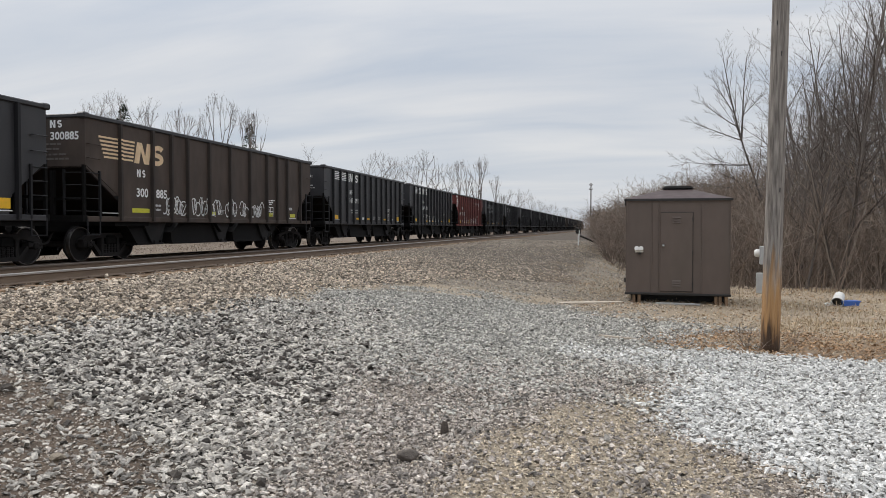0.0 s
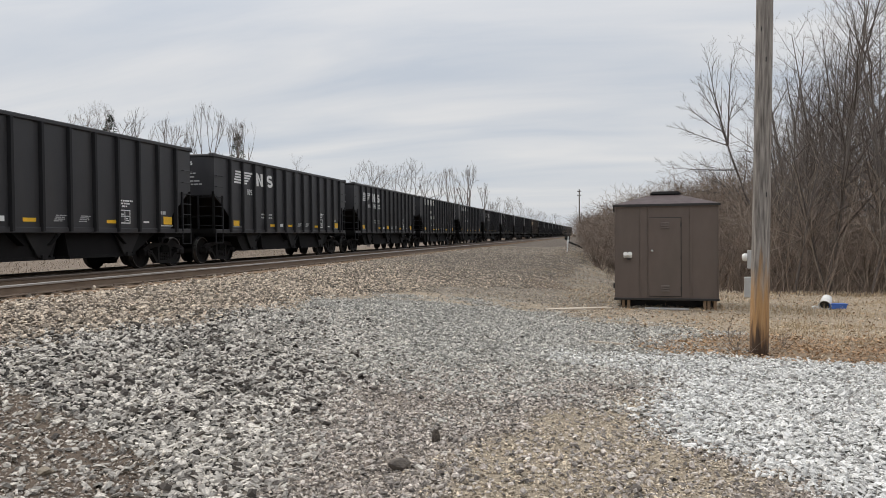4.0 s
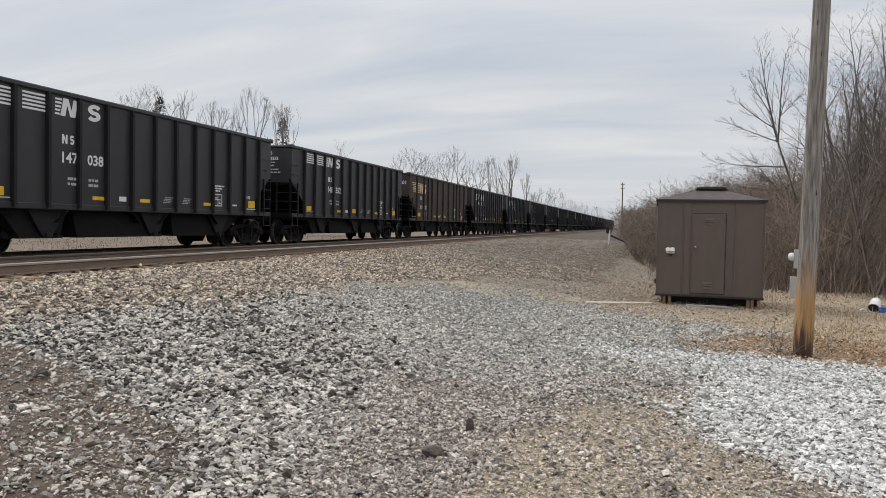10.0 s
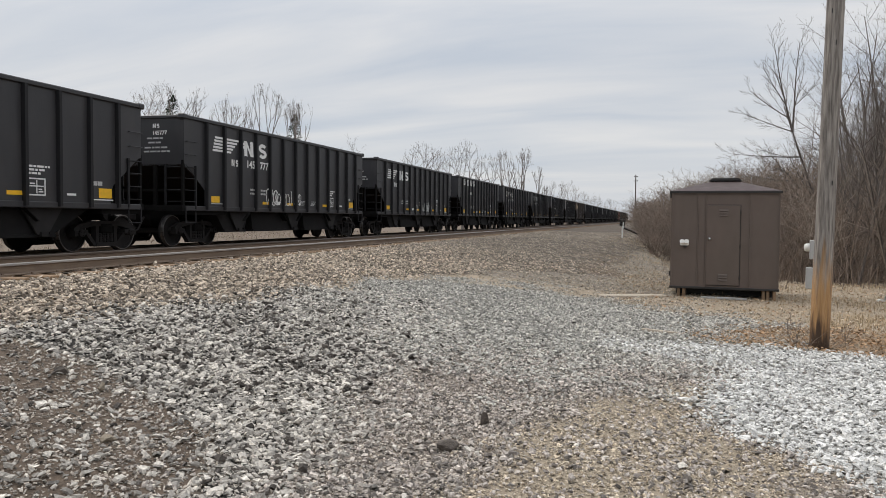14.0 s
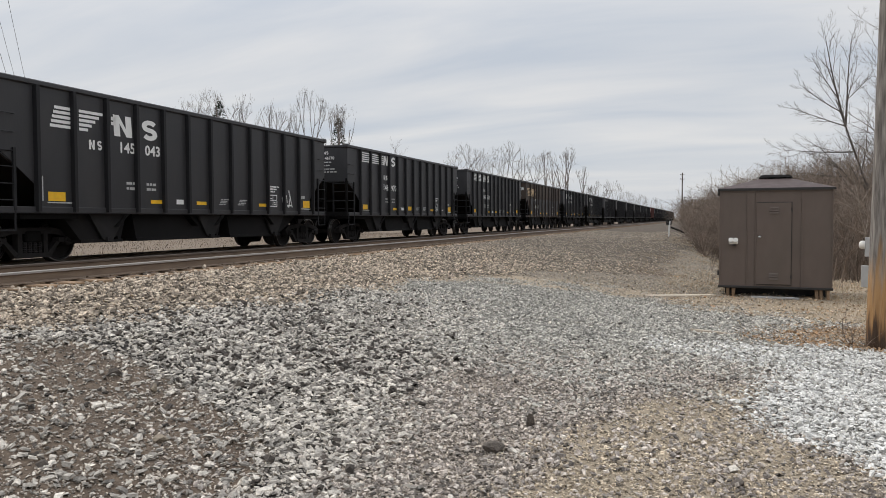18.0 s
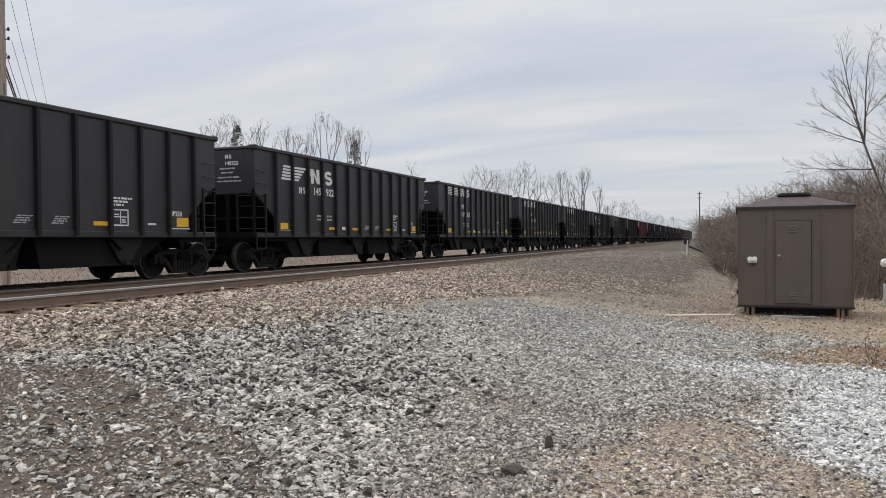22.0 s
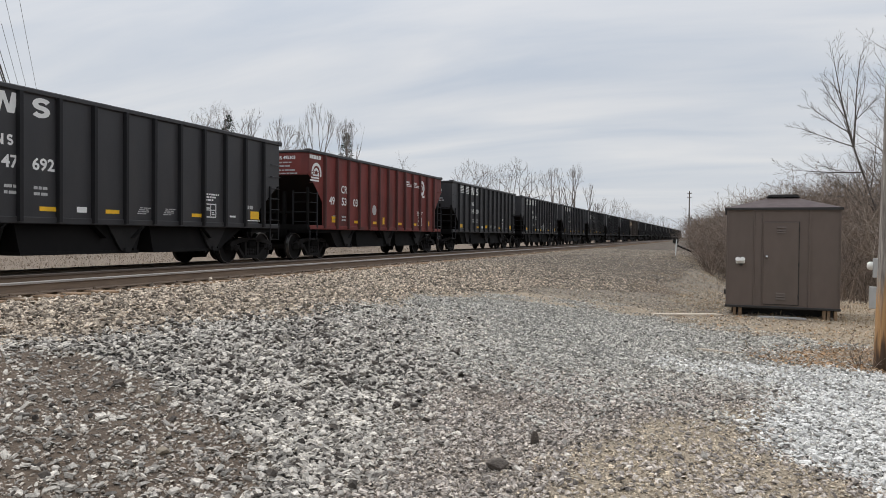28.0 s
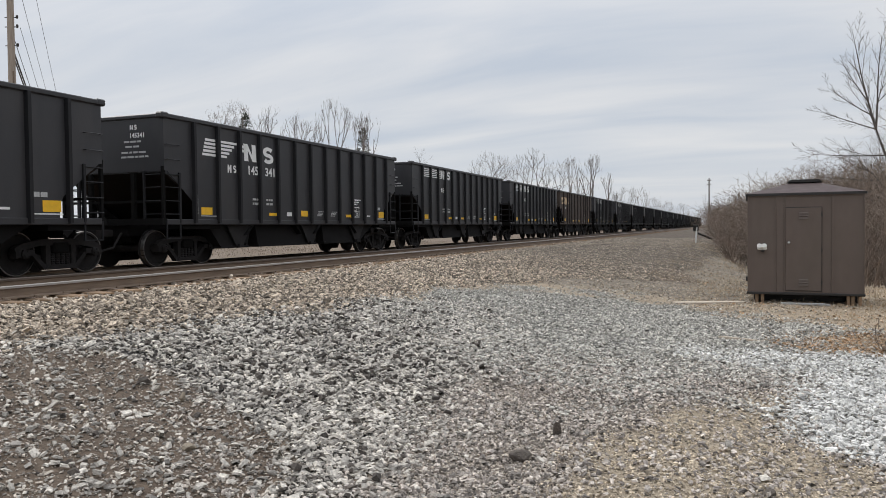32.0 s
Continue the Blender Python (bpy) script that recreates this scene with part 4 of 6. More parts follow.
def scrawl(seed, y0, y1, tall):
    """Looping spray-painted lines."""
    rnd = random.Random(seed)
    g = Geo()
    x = HALF_W + 0.01
    y = y0
    while y < y1:
        w, h = rnd.uniform(0.16, 0.32), tall * rnd.uniform(0.55, 1.0)
        n, a0, span = 12, rnd.uniform(0, 6.3), rnd.uniform(3.2, 6.0)
        cz = Z(1.95) + h / 2 + rnd.uniform(0, 0.08)
        pts = [(y + w * 0.55 * math.cos(a0 + span * i / n) + rnd.uniform(-0.02, 0.02), cz + h / 2 * math.sin(a0 + span * i / n)) for i in range(n + 1)]
        if rnd.random() < 0.5:
            pts += [(y + rnd.uniform(-0.1, 0.25), cz - h / 2), (y + rnd.uniform(0, 0.3), cz + h / 2)]
        for p, q in zip(pts, pts[1:]):
            d = Vector((q[0] - p[0], q[1] - p[1]))
            nrm = Vector((-d.y, d.x)).normalized() * 0.018
            g.add([(x, p[0] - nrm.x, p[1] - nrm.y), (x, q[0] - nrm.x, q[1] - nrm.y), (x, q[0] + nrm.x, q[1] + nrm.y), (x, p[0] + nrm.x, p[1] + nrm.y)], [(0, 1, 2, 3)])
        y += w * (rnd.uniform(0.55, 0.85) if rnd.random() < 0.75 else 1.9)
    return g


# number, paint, style, graffiti stretch on the flank
FLEET = {-1: ("", "black", "s", 0), 0: ("300885", "brown", "o", (2.9, 9.6)), 1: ("147091", "black", "s", 0), 2: ("147579", "black", "s", (4.3, 7.2)), 3: ("495375", "red", "r", (3.2, 10.0)),
         4: ("145434", "black", "t", 0), 5: ("", "black", "t", 0), 6: ("145152", "black", "t", 0), 7: ("148500", "black", "s", 0), 8: ("146943", "black", "s", 0), 9: ("145552", "black", "t", 0),
         10: ("149290", "black", "s", (10.7, 11.2)), 11: ("147038", "black", "s", 0), 12: ("148352", "black", "s", 0), 13: ("301301", "brown", "o", 0), 14: ("145032", "black", "t", (1.9, 2.5)),
         15: ("146567", "black", "t", 0), 16: ("145777", "black", "t", (4.8, 7.3)), 17: ("", "black", "t", (6.0, 9.0)), 18: ("", "black", "s", 0), 19: ("145558", "black", "t", 0), 20: ("145043", "black", "t", (10.7, 11.2)),
         21: ("146970", "black", "s", 0), 22: ("148738", "black", "s", 0), 23: ("300628", "brown", "o", 0), 24: ("145764", "black", "t", 0), 25: ("145922", "black", "t", 0), 26: ("147369", "black", "s", 0),
         27: ("147387", "black", "s", 0), 28: ("149102", "black", "s", 0), 29: ("145624", "black", "t", 0), 30: ("", "black", "s", 0), 31: ("147692", "black", "s", 0), 32: ("495303", "red", "r", 0),
         33: ("149031", "black", "s", 0), 34: ("149092", "black", "s", (6.0, 7.6)), 35: ("149302", "black", "s", 0), 36: ("145341", "black", "t", 0), 37: ("", "black", "s", 0), 38: ("", "black", "s", 0),
         39: ("", "brown", "o", 0)}
LABELS = {"black": "black open-top hopper car with white lettering, rolling on rails", "brown": "weathered brown hopper car with faded peach stripes, rolling on rails",
          "red": "oxide red open-top hopper car with white markings, rolling on rails"}
CARS = []
SMALL = [weight_lines, weight_lines_far, inspection_box, stencil_lines, stencil_lines_far, stencil_dash, corner_lines, corner_stripe, corner_underline, corner_tag, corner_square]
# short stencils above the rear corner patch
TAGS = {7: "H69", 24: "HP25R", 26: "H65", 33: "H69"}
# slack and stretch of the couplings along the train: car, metres
SLACK = ((-1, 0, 1, 4, 7, 11, 12, 13, 15, 22, 23, 24, 26, 32, 33, 36), (0.1, 0.4, 0.52, -0.25, -1.05, -1.1, -1.25, -0.85, -0.85, -0.5, 0.08, 0.2, 0.3, 0.7, 0.45, 0.84))


def build_car(n):
    number, paint, style, spray = FLEET.get(n, ("", "black", "s" if n % 3 else "t", 0))
    label = LABELS[paint]
    if spray:
        label = label.replace(", rolling on rails", " and sprayed graffiti")
    car = thing("hopper_car", pose(TRACK_B, 0, RAIL_B), label, "freight car", "hopper cars of the train")
    CARS.append((n, car))
    k, F, half = car_parts(paint), -HALF_L, HALVES[paint]
    for name, me in k["sheets"]:
        part(name, me, None, car)
    for me in k["end_frames"]:
        part("end_frame", me, None, car)
    part("top_rim", k["top_rim"], None, car)
    part("centre_sill", k["sill"], None, car)
    for w in (1, -1) if n < 48 else (1,):
        part("side_sill", k["side_sill"], None, car, at=pose(w * (HALF_W - 0.02), 0, 0))
        for y in RIBS[paint]:
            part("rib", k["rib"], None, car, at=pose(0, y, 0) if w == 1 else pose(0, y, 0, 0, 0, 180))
    far = n > 47
    for me in k["ladders"]:
        part("ladder", me, None, car)
    for me in [] if far else k["grabs"]:
        part("grab_iron", me, None, car)
    for me in [] if far else k["end_ladders"]:
        part("end_ladder", me, None, car)
    for me in k["bays"]:
        part("hopper_bay", me, None, car)
    for me in k["gussets"]:
        part("hopper_gusset", me, None, car)
    for me in k["couplers"]:
        part("coupler", me, None, car)
    for y in (TRUCK_FRONT, TRUCK_REAR) if paint != "brown" else (-5.55, 6.33):
        add_truck(car, y)
    ink = M_PEACH if style == "o" else M_WHITE
    if style == "r":
        part("painted_emblem", shared("painted_emblem:r", logo_red, M_WHITE), None, car, "plain painted arcs and bars")
        part("painted_ring", shared("painted_ring", ring_red, M_WHITE), None, car, "bold white painted ring")
        part("painted_lines", shared("painted_lines", lines_red, M_WHITE), None, car, "thin white painted lines")
    else:
        for i, build in enumerate(EMBLEMS[style]):
            name = "painted_stripes" if i == 0 else "painted_block"
            part(name, shared("%s:%s%d" % (name, style, i), build, ink), None, car, at=pose(0, -0.10, -0.17) if style == "o" else None, label= "peach painted shape" if style == "o" else "white painted shape")
    if far:
        return
    # the older cars carry their number further forward
    back = 0.15 if n == 23 else -0.92
    small = [("weight_lines", weight_lines), ("weight_lines", weight_lines_far), ("inspection_box", inspection_box)]
    if paint != "red":
        small += [("stencil_lines", stencil_lines), ("stencil_lines", stencil_lines_far), ("stencil_dash", stencil_dash), ("corner_line", corner_lines), ("corner_stripe", corner_stripe), ("corner_underline", corner_underline)]
        small += [] if n in TAGS else [("corner_tag", corner_tag)]
        small += [("corner_square", corner_square)] if n % 4 == 2 else []
    for name, build in small:
        shift = {"black": 0.0, "red": 0.45 if name == "inspection_box" else -1.75, "brown": 0.0 if name in ("inspection_box", "corner_underline", "corner_tag") else back - 0.3}[paint]
        part(name, shared("%s:%d" % (name, SMALL.index(build)), build, M_WHITE if name in ("inspection_box", "corner_underline", "corner_square", "stencil_dash") else M_DIM), None, car, "small faded white lines", at=pose(0, shift, 0 if paint == "black" or name != "weight_lines" else -0.24))
    part("end_data_lines", shared("end_data_lines:faint" if style == "o" else "end_data_lines", end_bars, M_FAINT if style == "o" else M_DIM), None, car,
         at=pose(-0.15, HALF_L - half, -0.1 if style == "o" else 0.22 if style == "r" else 0))
    if style == "o":
        part("end_owner_mark", shared("end_owner_mark", end_mark, M_WHITE), None, car, at=pose(-0.34, HALF_L - half, -2.0) @ Matrix.Diagonal((1.6, 1, 1.6, 1)))
    elif style != "r":
        part("end_owner_mark", shared("end_owner_mark", end_mark, M_WHITE), None, car, at=pose(0, HALF_L - half, 0))
    if style == "r":
        v, f = lettering("CR", 0.28)
        part("owner_mark", Geo().add(on_side(v, F + 2.46, Z(3.08), wide=0.98), f), M_WHITE, car, "white painted initials")
        part("name_bar", shared("name_bar", lambda g: words(g, -HALF_L + 0.14, Z(4.12), 0.78, 0.13, 21), M_WHITE), None, car, "white painted bar")
    elif style in "so":
        part("owner_mark", shared("owner_mark", small_mark, M_WHITE), None, car, at=pose(0, back - 0.92, -0.26) if style == "o" else None)
    elif style == "t" and number != "146567":
        part("owner_mark", shared("owner_mark:low", small_mark_low, M_WHITE), None, car)
    if number:
        z = {"s": 2.82, "t": 3.16, "o": 2.44, "r": 2.64}[style]
        if style == "r":
            groups = [(number[2 * i:2 * i + 2], 1.55 + i * 0.95, 0.28) for i in range(3)]
        else:
            groups = [(number[:3], 3.36 if style != "o" else 2.46 + back, 0.245), (number[3:], 4.24 if style != "o" else 3.40 + back, 0.245)]
        for text, y, size in groups:
            v, f = lettering(text, size)
            part("car_number", Geo().add(on_side(v, F + y, Z(z), wide=1.1), f), M_WHITE, car, "white painted figures " + text)
        v, f = lettering("CR " + number if style == "r" else number, 0.115 if style != "o" else 0.20)
        part("end_number", Geo().add(on_end(v, {"o": 0.62, "r": 0.36}.get(style, 0.58), {"o": 3.08, "r": 3.40}.get(style, 3.17), -half - 0.012), f), M_WHITE, car, "white painted figures " + number)
    if n in TAGS:
        v, f = lettering(TAGS[n], 0.12)
        part("corner_tag", Geo().add(on_side(v, F + 11.62, Z(2.27)), f), M_WHITE, car, "white painted figures " + TAGS[n])
    near = M_LIME if paint == "brown" and n == 0 else M_YELLOW
    spots = [(1.34, 0.45, 0.19), (4.42, 0.45, 0.09), (6.2, 0.42, 0.09 if n % 3 else 0.18), (9.2, 0.4, 0.09), (11.88, 0.45, 0.23)]
    if paint == "brown":
        spots = [(1.35, 0.8, 0.12), (5.45, 0.4, 0.1), (9.85, 0.35, 0.14), (11.8, 0.5, 0.14)] if n == 0 else [(1.2, 0.5, 0.22), (4.7, 0.42, 0.1), (5.7, 0.42, 0.1), (7.3, 0.4, 0.1), (12.2, 0.35, 0.2)]
    if paint == "red":
        spots = [(1.75, 0.42, 0.22), (3.55, 0.4, 0.1), (5.25, 0.35, 0.1), (6.2, 0.2, 0.28), (7.8, 0.45, 0.1), (9.55, 0.45, 0.1), (11.25, 0.45, 0.22)]
    for y, w, h in spots:
        key = "reflector:%s%.2f%.2f%.2f" % ("l" if near is M_LIME else "y", y, w, h)
        part("reflector", shared(key, lambda g: plate_side(g, F + y, F + y + w, Z(2.0), Z(2.0) + h), near), None, car, "yellow reflective patch")
    if paint == "black":
        part("test_panel", shared("test_panel", lambda g: plate_side(g, F + 5.38, F + 5.66, Z(2.0), Z(2.12)), M_WHITE), None, car, "small white panel")
    if paint == "red" and n != 3:
        g = Geo()
        c = [(HALF_W + 0.008, F + 5.38 + 0.2 * math.cos(i * math.pi / 10), Z(2.55) + 0.2 * math.sin(i * math.pi / 10)) for i in range(20)]
        part("round_mark", g.add(c, [tuple(range(20))]), M_DIM, car, "round white faded mark")
    if n == 23:
        part("black_patch", sooty_patch(), M_BLACK, car, "uneven black repainted lower flank")
    if spray:
        part("graffiti", scrawl(n + 7, F + spray[0], F + spray[1], 0.55), M_WHITE, car, "white sprayed scrawl")


for n in range(-1, 66):
    build_car(n)


def car_place(n, t):
    """Pose of a car's centre at a time, along the straight and the bend."""
    s = FIRST + 6.82 + n * PITCH - AHEAD[FLEET.get(n, ("", "black"))[1]] + float(np.interp(n, SLACK[0], SLACK[1])) - SPEED * t
    if s <= BEND:
        return pose(TRACK_B, s, RAIL_B)
    a = (s - BEND) / RADIUS
    return pose(TRACK_B - RADIUS * (1 - math.cos(a)), BEND + RADIUS * math.sin(a), RAIL_B, 0, 0, math.degrees(a))


# ---- shed ----
def build_shed():
    """Small steel equipment hut on timber skids. Local x to the right along the front, y into depth, z from its floor."""
    W, D, H = 2.375, 2.4, 2.37
    th = thing("equipment_shed", pose(1.50, 18.98, 0.035, 0, 0, -4.4) @ pose(-W / 2, 0, 0) @ Matrix.Diagonal((1, 1, 0.95, 1)), "brown painted steel equipment shed raised on timber skids", "shed")
    for b in ((0, W, 0, 0.05), (0, 0.05, 0.05, D), (W - 0.05, W, 0.05, D), (0.05, W - 0.05, D - 0.05, D)):
        part("wall_panel", Geo().box(*b, 0.0, H), M_SHED, th)
    part("floor_frame", Geo().box(-0.02, W + 0.02, -0.02, D + 0.02, -0.05, 0.01, 0.01), M_DARK, th)
    o = 0.04
    roof = Geo()
    cx, cy, e = W / 2, D / 2, 0.32
    base = [(-o, -o, H), (W + o, -o, H), (W + o, D + o, H), (-o, D + o, H)]
    lip = [(x, y, H - 0.03) for x, y, z in base]
    top = [(cx - e, cy - e, H + 0.27), (cx + e, cy - e, H + 0.27), (cx + e, cy + e, H + 0.27), (cx - e, cy + e, H + 0.27)]
    roof.add(lip + base + top, [(3, 2, 1, 0), (0, 1, 5, 4), (1, 2, 6, 5), (2, 3, 7, 6), (3, 0, 4, 7), (4, 5, 9, 8), (5, 6, 10, 9), (6, 7, 11, 10), (7, 4, 8, 11), (8, 9, 10, 11)])
    part("roof", roof, M_ROOF, th, "low hipped brown metal roof")
    part("roof_trim", Geo().box(-o - 0.005, W + o + 0.005, -o - 0.012, -o + 0.01, H - 0.055, H + 0.004), M_DARK, th)
    vent = Geo().box(cx - 0.24, cx + 0.24, cy - 0.24, cy + 0.24, H + 0.25, H + 0.30).prism([(cx - 0.37, H + 0.30), (cx + 0.37, H + 0.30), (cx + 0.30, H + 0.36), (cx - 0.30, H + 0.36)], "y", cy - 0.36, cy + 0.36)
    part("roof_vent", vent, M_DARK, th, "black roof ventilator cap")
    for x in (0.0, 0.585, 0.77, 1.73, W - 0.03):
        part("seam", Geo().box(x, x + 0.03, -0.018, 0.0, 0.01, H - 0.03, 0.004), M_SHED, th)
    for x in (0.62, 1.76):
        part("corner_post", Geo().box(x, x + 0.13 if x < 1 else x + 0.03, -0.010, 0.0, 0.01, H - 0.03), M_SHED, th)
    part("door_gap", Geo().box(0.785, 1.545, -0.012, 0.0, 0.045, 2.035), M_DARK, th)
    door = part("door", Geo().box(0.80, 1.53, -0.03, 0.0, 0.06, 2.02, 0.006), M_SHED, th, "closed brown steel door with louvres")
    for z in (1.76, 1.82, 1.88, 0.18, 0.24, 0.30):
        part("louvre", Geo().prism([(-0.032, z), (-0.052, z), (-0.032, z + 0.04)], "x", 1.07, 1.27), M_SHED, door)
    for z in (0.2, 0.97, 1.8):
        part("hinge", Geo().tube((1.535, -0.035, z), (1.535, -0.035, z + 0.1), 0.014, n=8), M_DARK, door)
    part("door_knob", Geo().lathe([(-0.03, 0.015), (-0.06, 0.014), (-0.07, 0.032), (-0.10, 0.03), (-0.108, 0.0)], "y", 12, (0.87, 0, 1.20)), M_STEEL, door, "bright steel knob", smooth=True)
    lamp = part("wall_light", Geo().box(0.21, 0.41, -0.09, 0.0, 1.02, 1.12, 0.02), M_PLASTIC, th, "small white twin-head wall fixture")
    for x in (0.23, 0.33):
        part("lamp_head", Geo().tube((x + 0.03, -0.06, 1.10), (x + 0.03, -0.14, 1.13), 0.05, 0.055, n=10), M_PLASTIC, lamp)
    part("lamp_base", Geo().box(0.29, 0.36, -0.11, -0.02, 0.97, 1.02, 0.01), M_DARK, lamp)
    for z in (0.25, 2.2):
        part("lifting_lug", Geo().box(-0.04, 0.0, 0.05, 0.09, z, z + 0.12), M_DARK, th)
    for x in (0.16, 0.28, 2.03, 2.12, 2.26):
        part("support_block", Geo().box(x, x + 0.07, 0.02, 0.30, -0.36, -0.05, 0.008), M_TIE, th)
    for y in (0.6, 2.0):
        part("skid", Geo().box(0.1, W - 0.1, y, y + 0.2, -0.38, -0.05), M_DARK, th)
    return th


build_shed()


def build_utility_pole():
    th = thing("utility_pole", pose(2.05, 10.86, -0.12, 0, 0.95, 0), "weathered wooden utility pole with orange-brown scarred butt", "utility pole")
    n = 20
    v, f = [], []
    zs = [0, 0.15, 0.4, 0.8, 1.3, 2.0, 3.0, 4.5, 6.5, 9.0]
    rnd = random.Random(4)
    for z in zs:
        r = 0.119 - 0.0030 * z
        for i in range(n):
            a = 2 * math.pi * i / n
            k = r * (1 + 0.035 * math.sin(3 * a + 0.5 * z) + rnd.uniform(-0.012, 0.012))
            v.append((k * math.cos(a), k * math.sin(a), z))
    for k in range(len(zs) - 1):
        f += [(k * n + i, k * n + (i + 1) % n, k * n + n + (i + 1) % n, k * n + n + i) for i in range(n)]
    f += [tuple(range(n - 1, -1, -1)), tuple((len(zs) - 1) * n + i for i in range(n))]
    part("pole_shaft", Geo().add(v, f), M_POLE, th, smooth=True)
    for x, y, z in ((0.01, -0.110, 3.95), (-0.05, -0.098, 4.35), (0.04, -0.110, 2.18)):
        part("bolt_hole", Geo().box(x - 0.006, x + 0.006, y - 0.006, y + 0.02, z, z + 0.06), M_DARK, th)
    return th


build_utility_pole()


def build_meter():
    """Meter and disconnect boxes on a short post behind the pole."""
    th = thing("electric_meter_stand", pose(3.17, 17.5, float(height(3.12, 17.5)) + 0.18, 0, 0, -8), "grey electric meter boxes on a short post", "electric meter")
    part("post", Geo().box(-0.02, 0.08, 0.06, 0.14, -0.45, 1.25), M_TIE, th)
    up = part("meter_box", Geo().box(-0.10, 0.18, -0.08, 0.06, 0.86, 1.25, 0.012), M_GREYBOX, th, "upper grey box with round glass meter")
    part("meter_dial", Geo().lathe([(0.0, 0.085), (-0.06, 0.085), (-0.10, 0.06), (-0.11, 0.0)], "x", 18, (-0.10, -0.01, 1.10)), M_PLASTIC, up, smooth=True)
    low = part("switch_box", Geo().box(-0.16, 0.14, -0.08, 0.06, 0.24, 0.68, 0.012), M_GREYBOX, th, "lower grey switch box")
    part("switch_handle", Geo().box(0.14, 0.17, -0.05, -0.01, 0.42, 0.54), M_DARK, low)
    part("conduit", Geo().tube((0.0, 0.0, 0.68), (0.0, 0.0, 0.86), 0.025), M_GREYBOX, th)
    return th


build_meter()


def build_bucket():
    z = float(height(5.3, 20.0))
    th = thing("plastic_bucket", pose(5.30, 20.0, z + 0.17, 116, 0, -24) @ Matrix.Scale(0.95, 4), "white plastic bucket lying tipped on the dirt", "bucket")
    g = Geo().lathe([(-0.17, 0.0), (-0.17, 0.12), (0.17, 0.145), (0.19, 0.155), (0.19, 0.135), (0.16, 0.13), (-0.15, 0.11), (-0.15, 0.0)], "z", 22)
    part("bucket_shell", g, M_PLASTIC, th, smooth=False)
    part("handle", Geo().tube((-0.15, 0, 0.17), (-0.12, -0.1, 0.24), 0.006, n=5).tube((-0.12, -0.1, 0.24), (0.12, -0.1, 0.24), 0.006, n=5).tube((0.12, -0.1, 0.24), (0.15, 0, 0.17), 0.006, n=5), M_DARK, th)
    # dark disc that closes the bucket just inside its mouth
    part("black_disc", Geo().lathe([(0.12, 0.125), (0.13, 0.0)], "z", 22), M_DARK, th)
    t2 = thing("blue_tub", pose(5.52, 19.95, z + 0.02, 0, 0, 10), "blue plastic tub lying on dirt beside the bucket", "tub")
    part("tub_shell", Geo().prism([(-0.17, 0.0), (0.17, 0.0), (0.2, 0.11), (-0.2, 0.11)], "y", -0.12, 0.12), M_BLUE, t2)
    part("rim", Geo().box(-0.215, 0.215, -0.135, 0.135, 0.10, 0.125, 0.008), M_BLUE, t2)
    t3 = thing("litter_scrap", pose(5.05, 19.9, z + 0.02), "scrap of white plastic on the dirt", "litter")
    part("scrap", Geo().prism([(-0.08, 0.0), (0.07, 0.0), (0.05, 0.05), (-0.02, 0.07), (-0.09, 0.04)], "y", -0.05, 0.05), M_PLASTIC, t3)


build_bucket()


def build_marker(x, y, h, name="marker_post"):
    z = float(height(x, y))
    th = thing(name, pose(x, y, z, 0, 4, 0), "leaning white trackside marker post", "marker post")
    part("shaft", Geo().box(-0.032, 0.032, -0.02, 0.02, -0.3, h, 0.008), M_SIGNWHITE, th)
    part("dark_head", Geo().box(-0.06, 0.06, -0.025, 0.025, h, h + 0.16, 0.008), M_DARK, th, "dark post head")
    return th


build_marker(-2.0, 46.5, 0.95)


def build_dwarf_signal(x, y):
    th = thing("dwarf_signal", pose(x, y, float(height(x, y))), "small dark trackside signal on a short mast", "signal")
    part("mast", Geo().tube((0, 0, -0.3), (0, 0, 0.75), 0.03), M_SIGNWHITE, th)
    part("signal_head", Geo().box(-0.16, 0.16, -0.12, 0.12, 0.72, 1.12, 0.03), M_DARK, th)
    part("hood", Geo().tube((0, -0.12, 0.95), (0, -0.3, 0.93), 0.10, 0.11, 10, False), M_DARK, th)
    part("cable_run", Geo().tube((0.1, 0, 0.6), (0.9, 0.3, 0.25), 0.06, n=8), M_DARK, th)


build_dwarf_signal(-2.03, 47.3)


def far_pole(x, y, h, arms, name="line_pole", mat=None):
    z = float(height(x, y))
    th = thing(name, pose(x, y, z), "tall bare wooden line pole beside the railway", "utility pole", "trackside line poles")
    part("pole_shaft", Geo().tube((0, 0, -0.5), (0, 0, h), 0.17, 0.11, 12), mat or M_BARK, th)
    for k in range(arms):
        a = h - 0.5 - 0.9 * k
        arm = part("crossarm", Geo().box(-0.42, 0.42, -0.06, 0.06, a, a + 0.11), M_BARK, th)
        for s in (-0.34, 0.34):
            part("insulator", Geo().lathe([(a + 0.11, 0.03), (a + 0.16, 0.05), (a + 0.24, 0.045), (a + 0.26, 0.0)], "z", 8, (s, 0, 0)), M_DARK, arm)
    return th


far_pole(-4.6, 168.0, 10.6, 2)
far_pole(-8.0, 330.0, 10.0, 2)
far_pole(-3.0, 250.0, 6.0, 0)


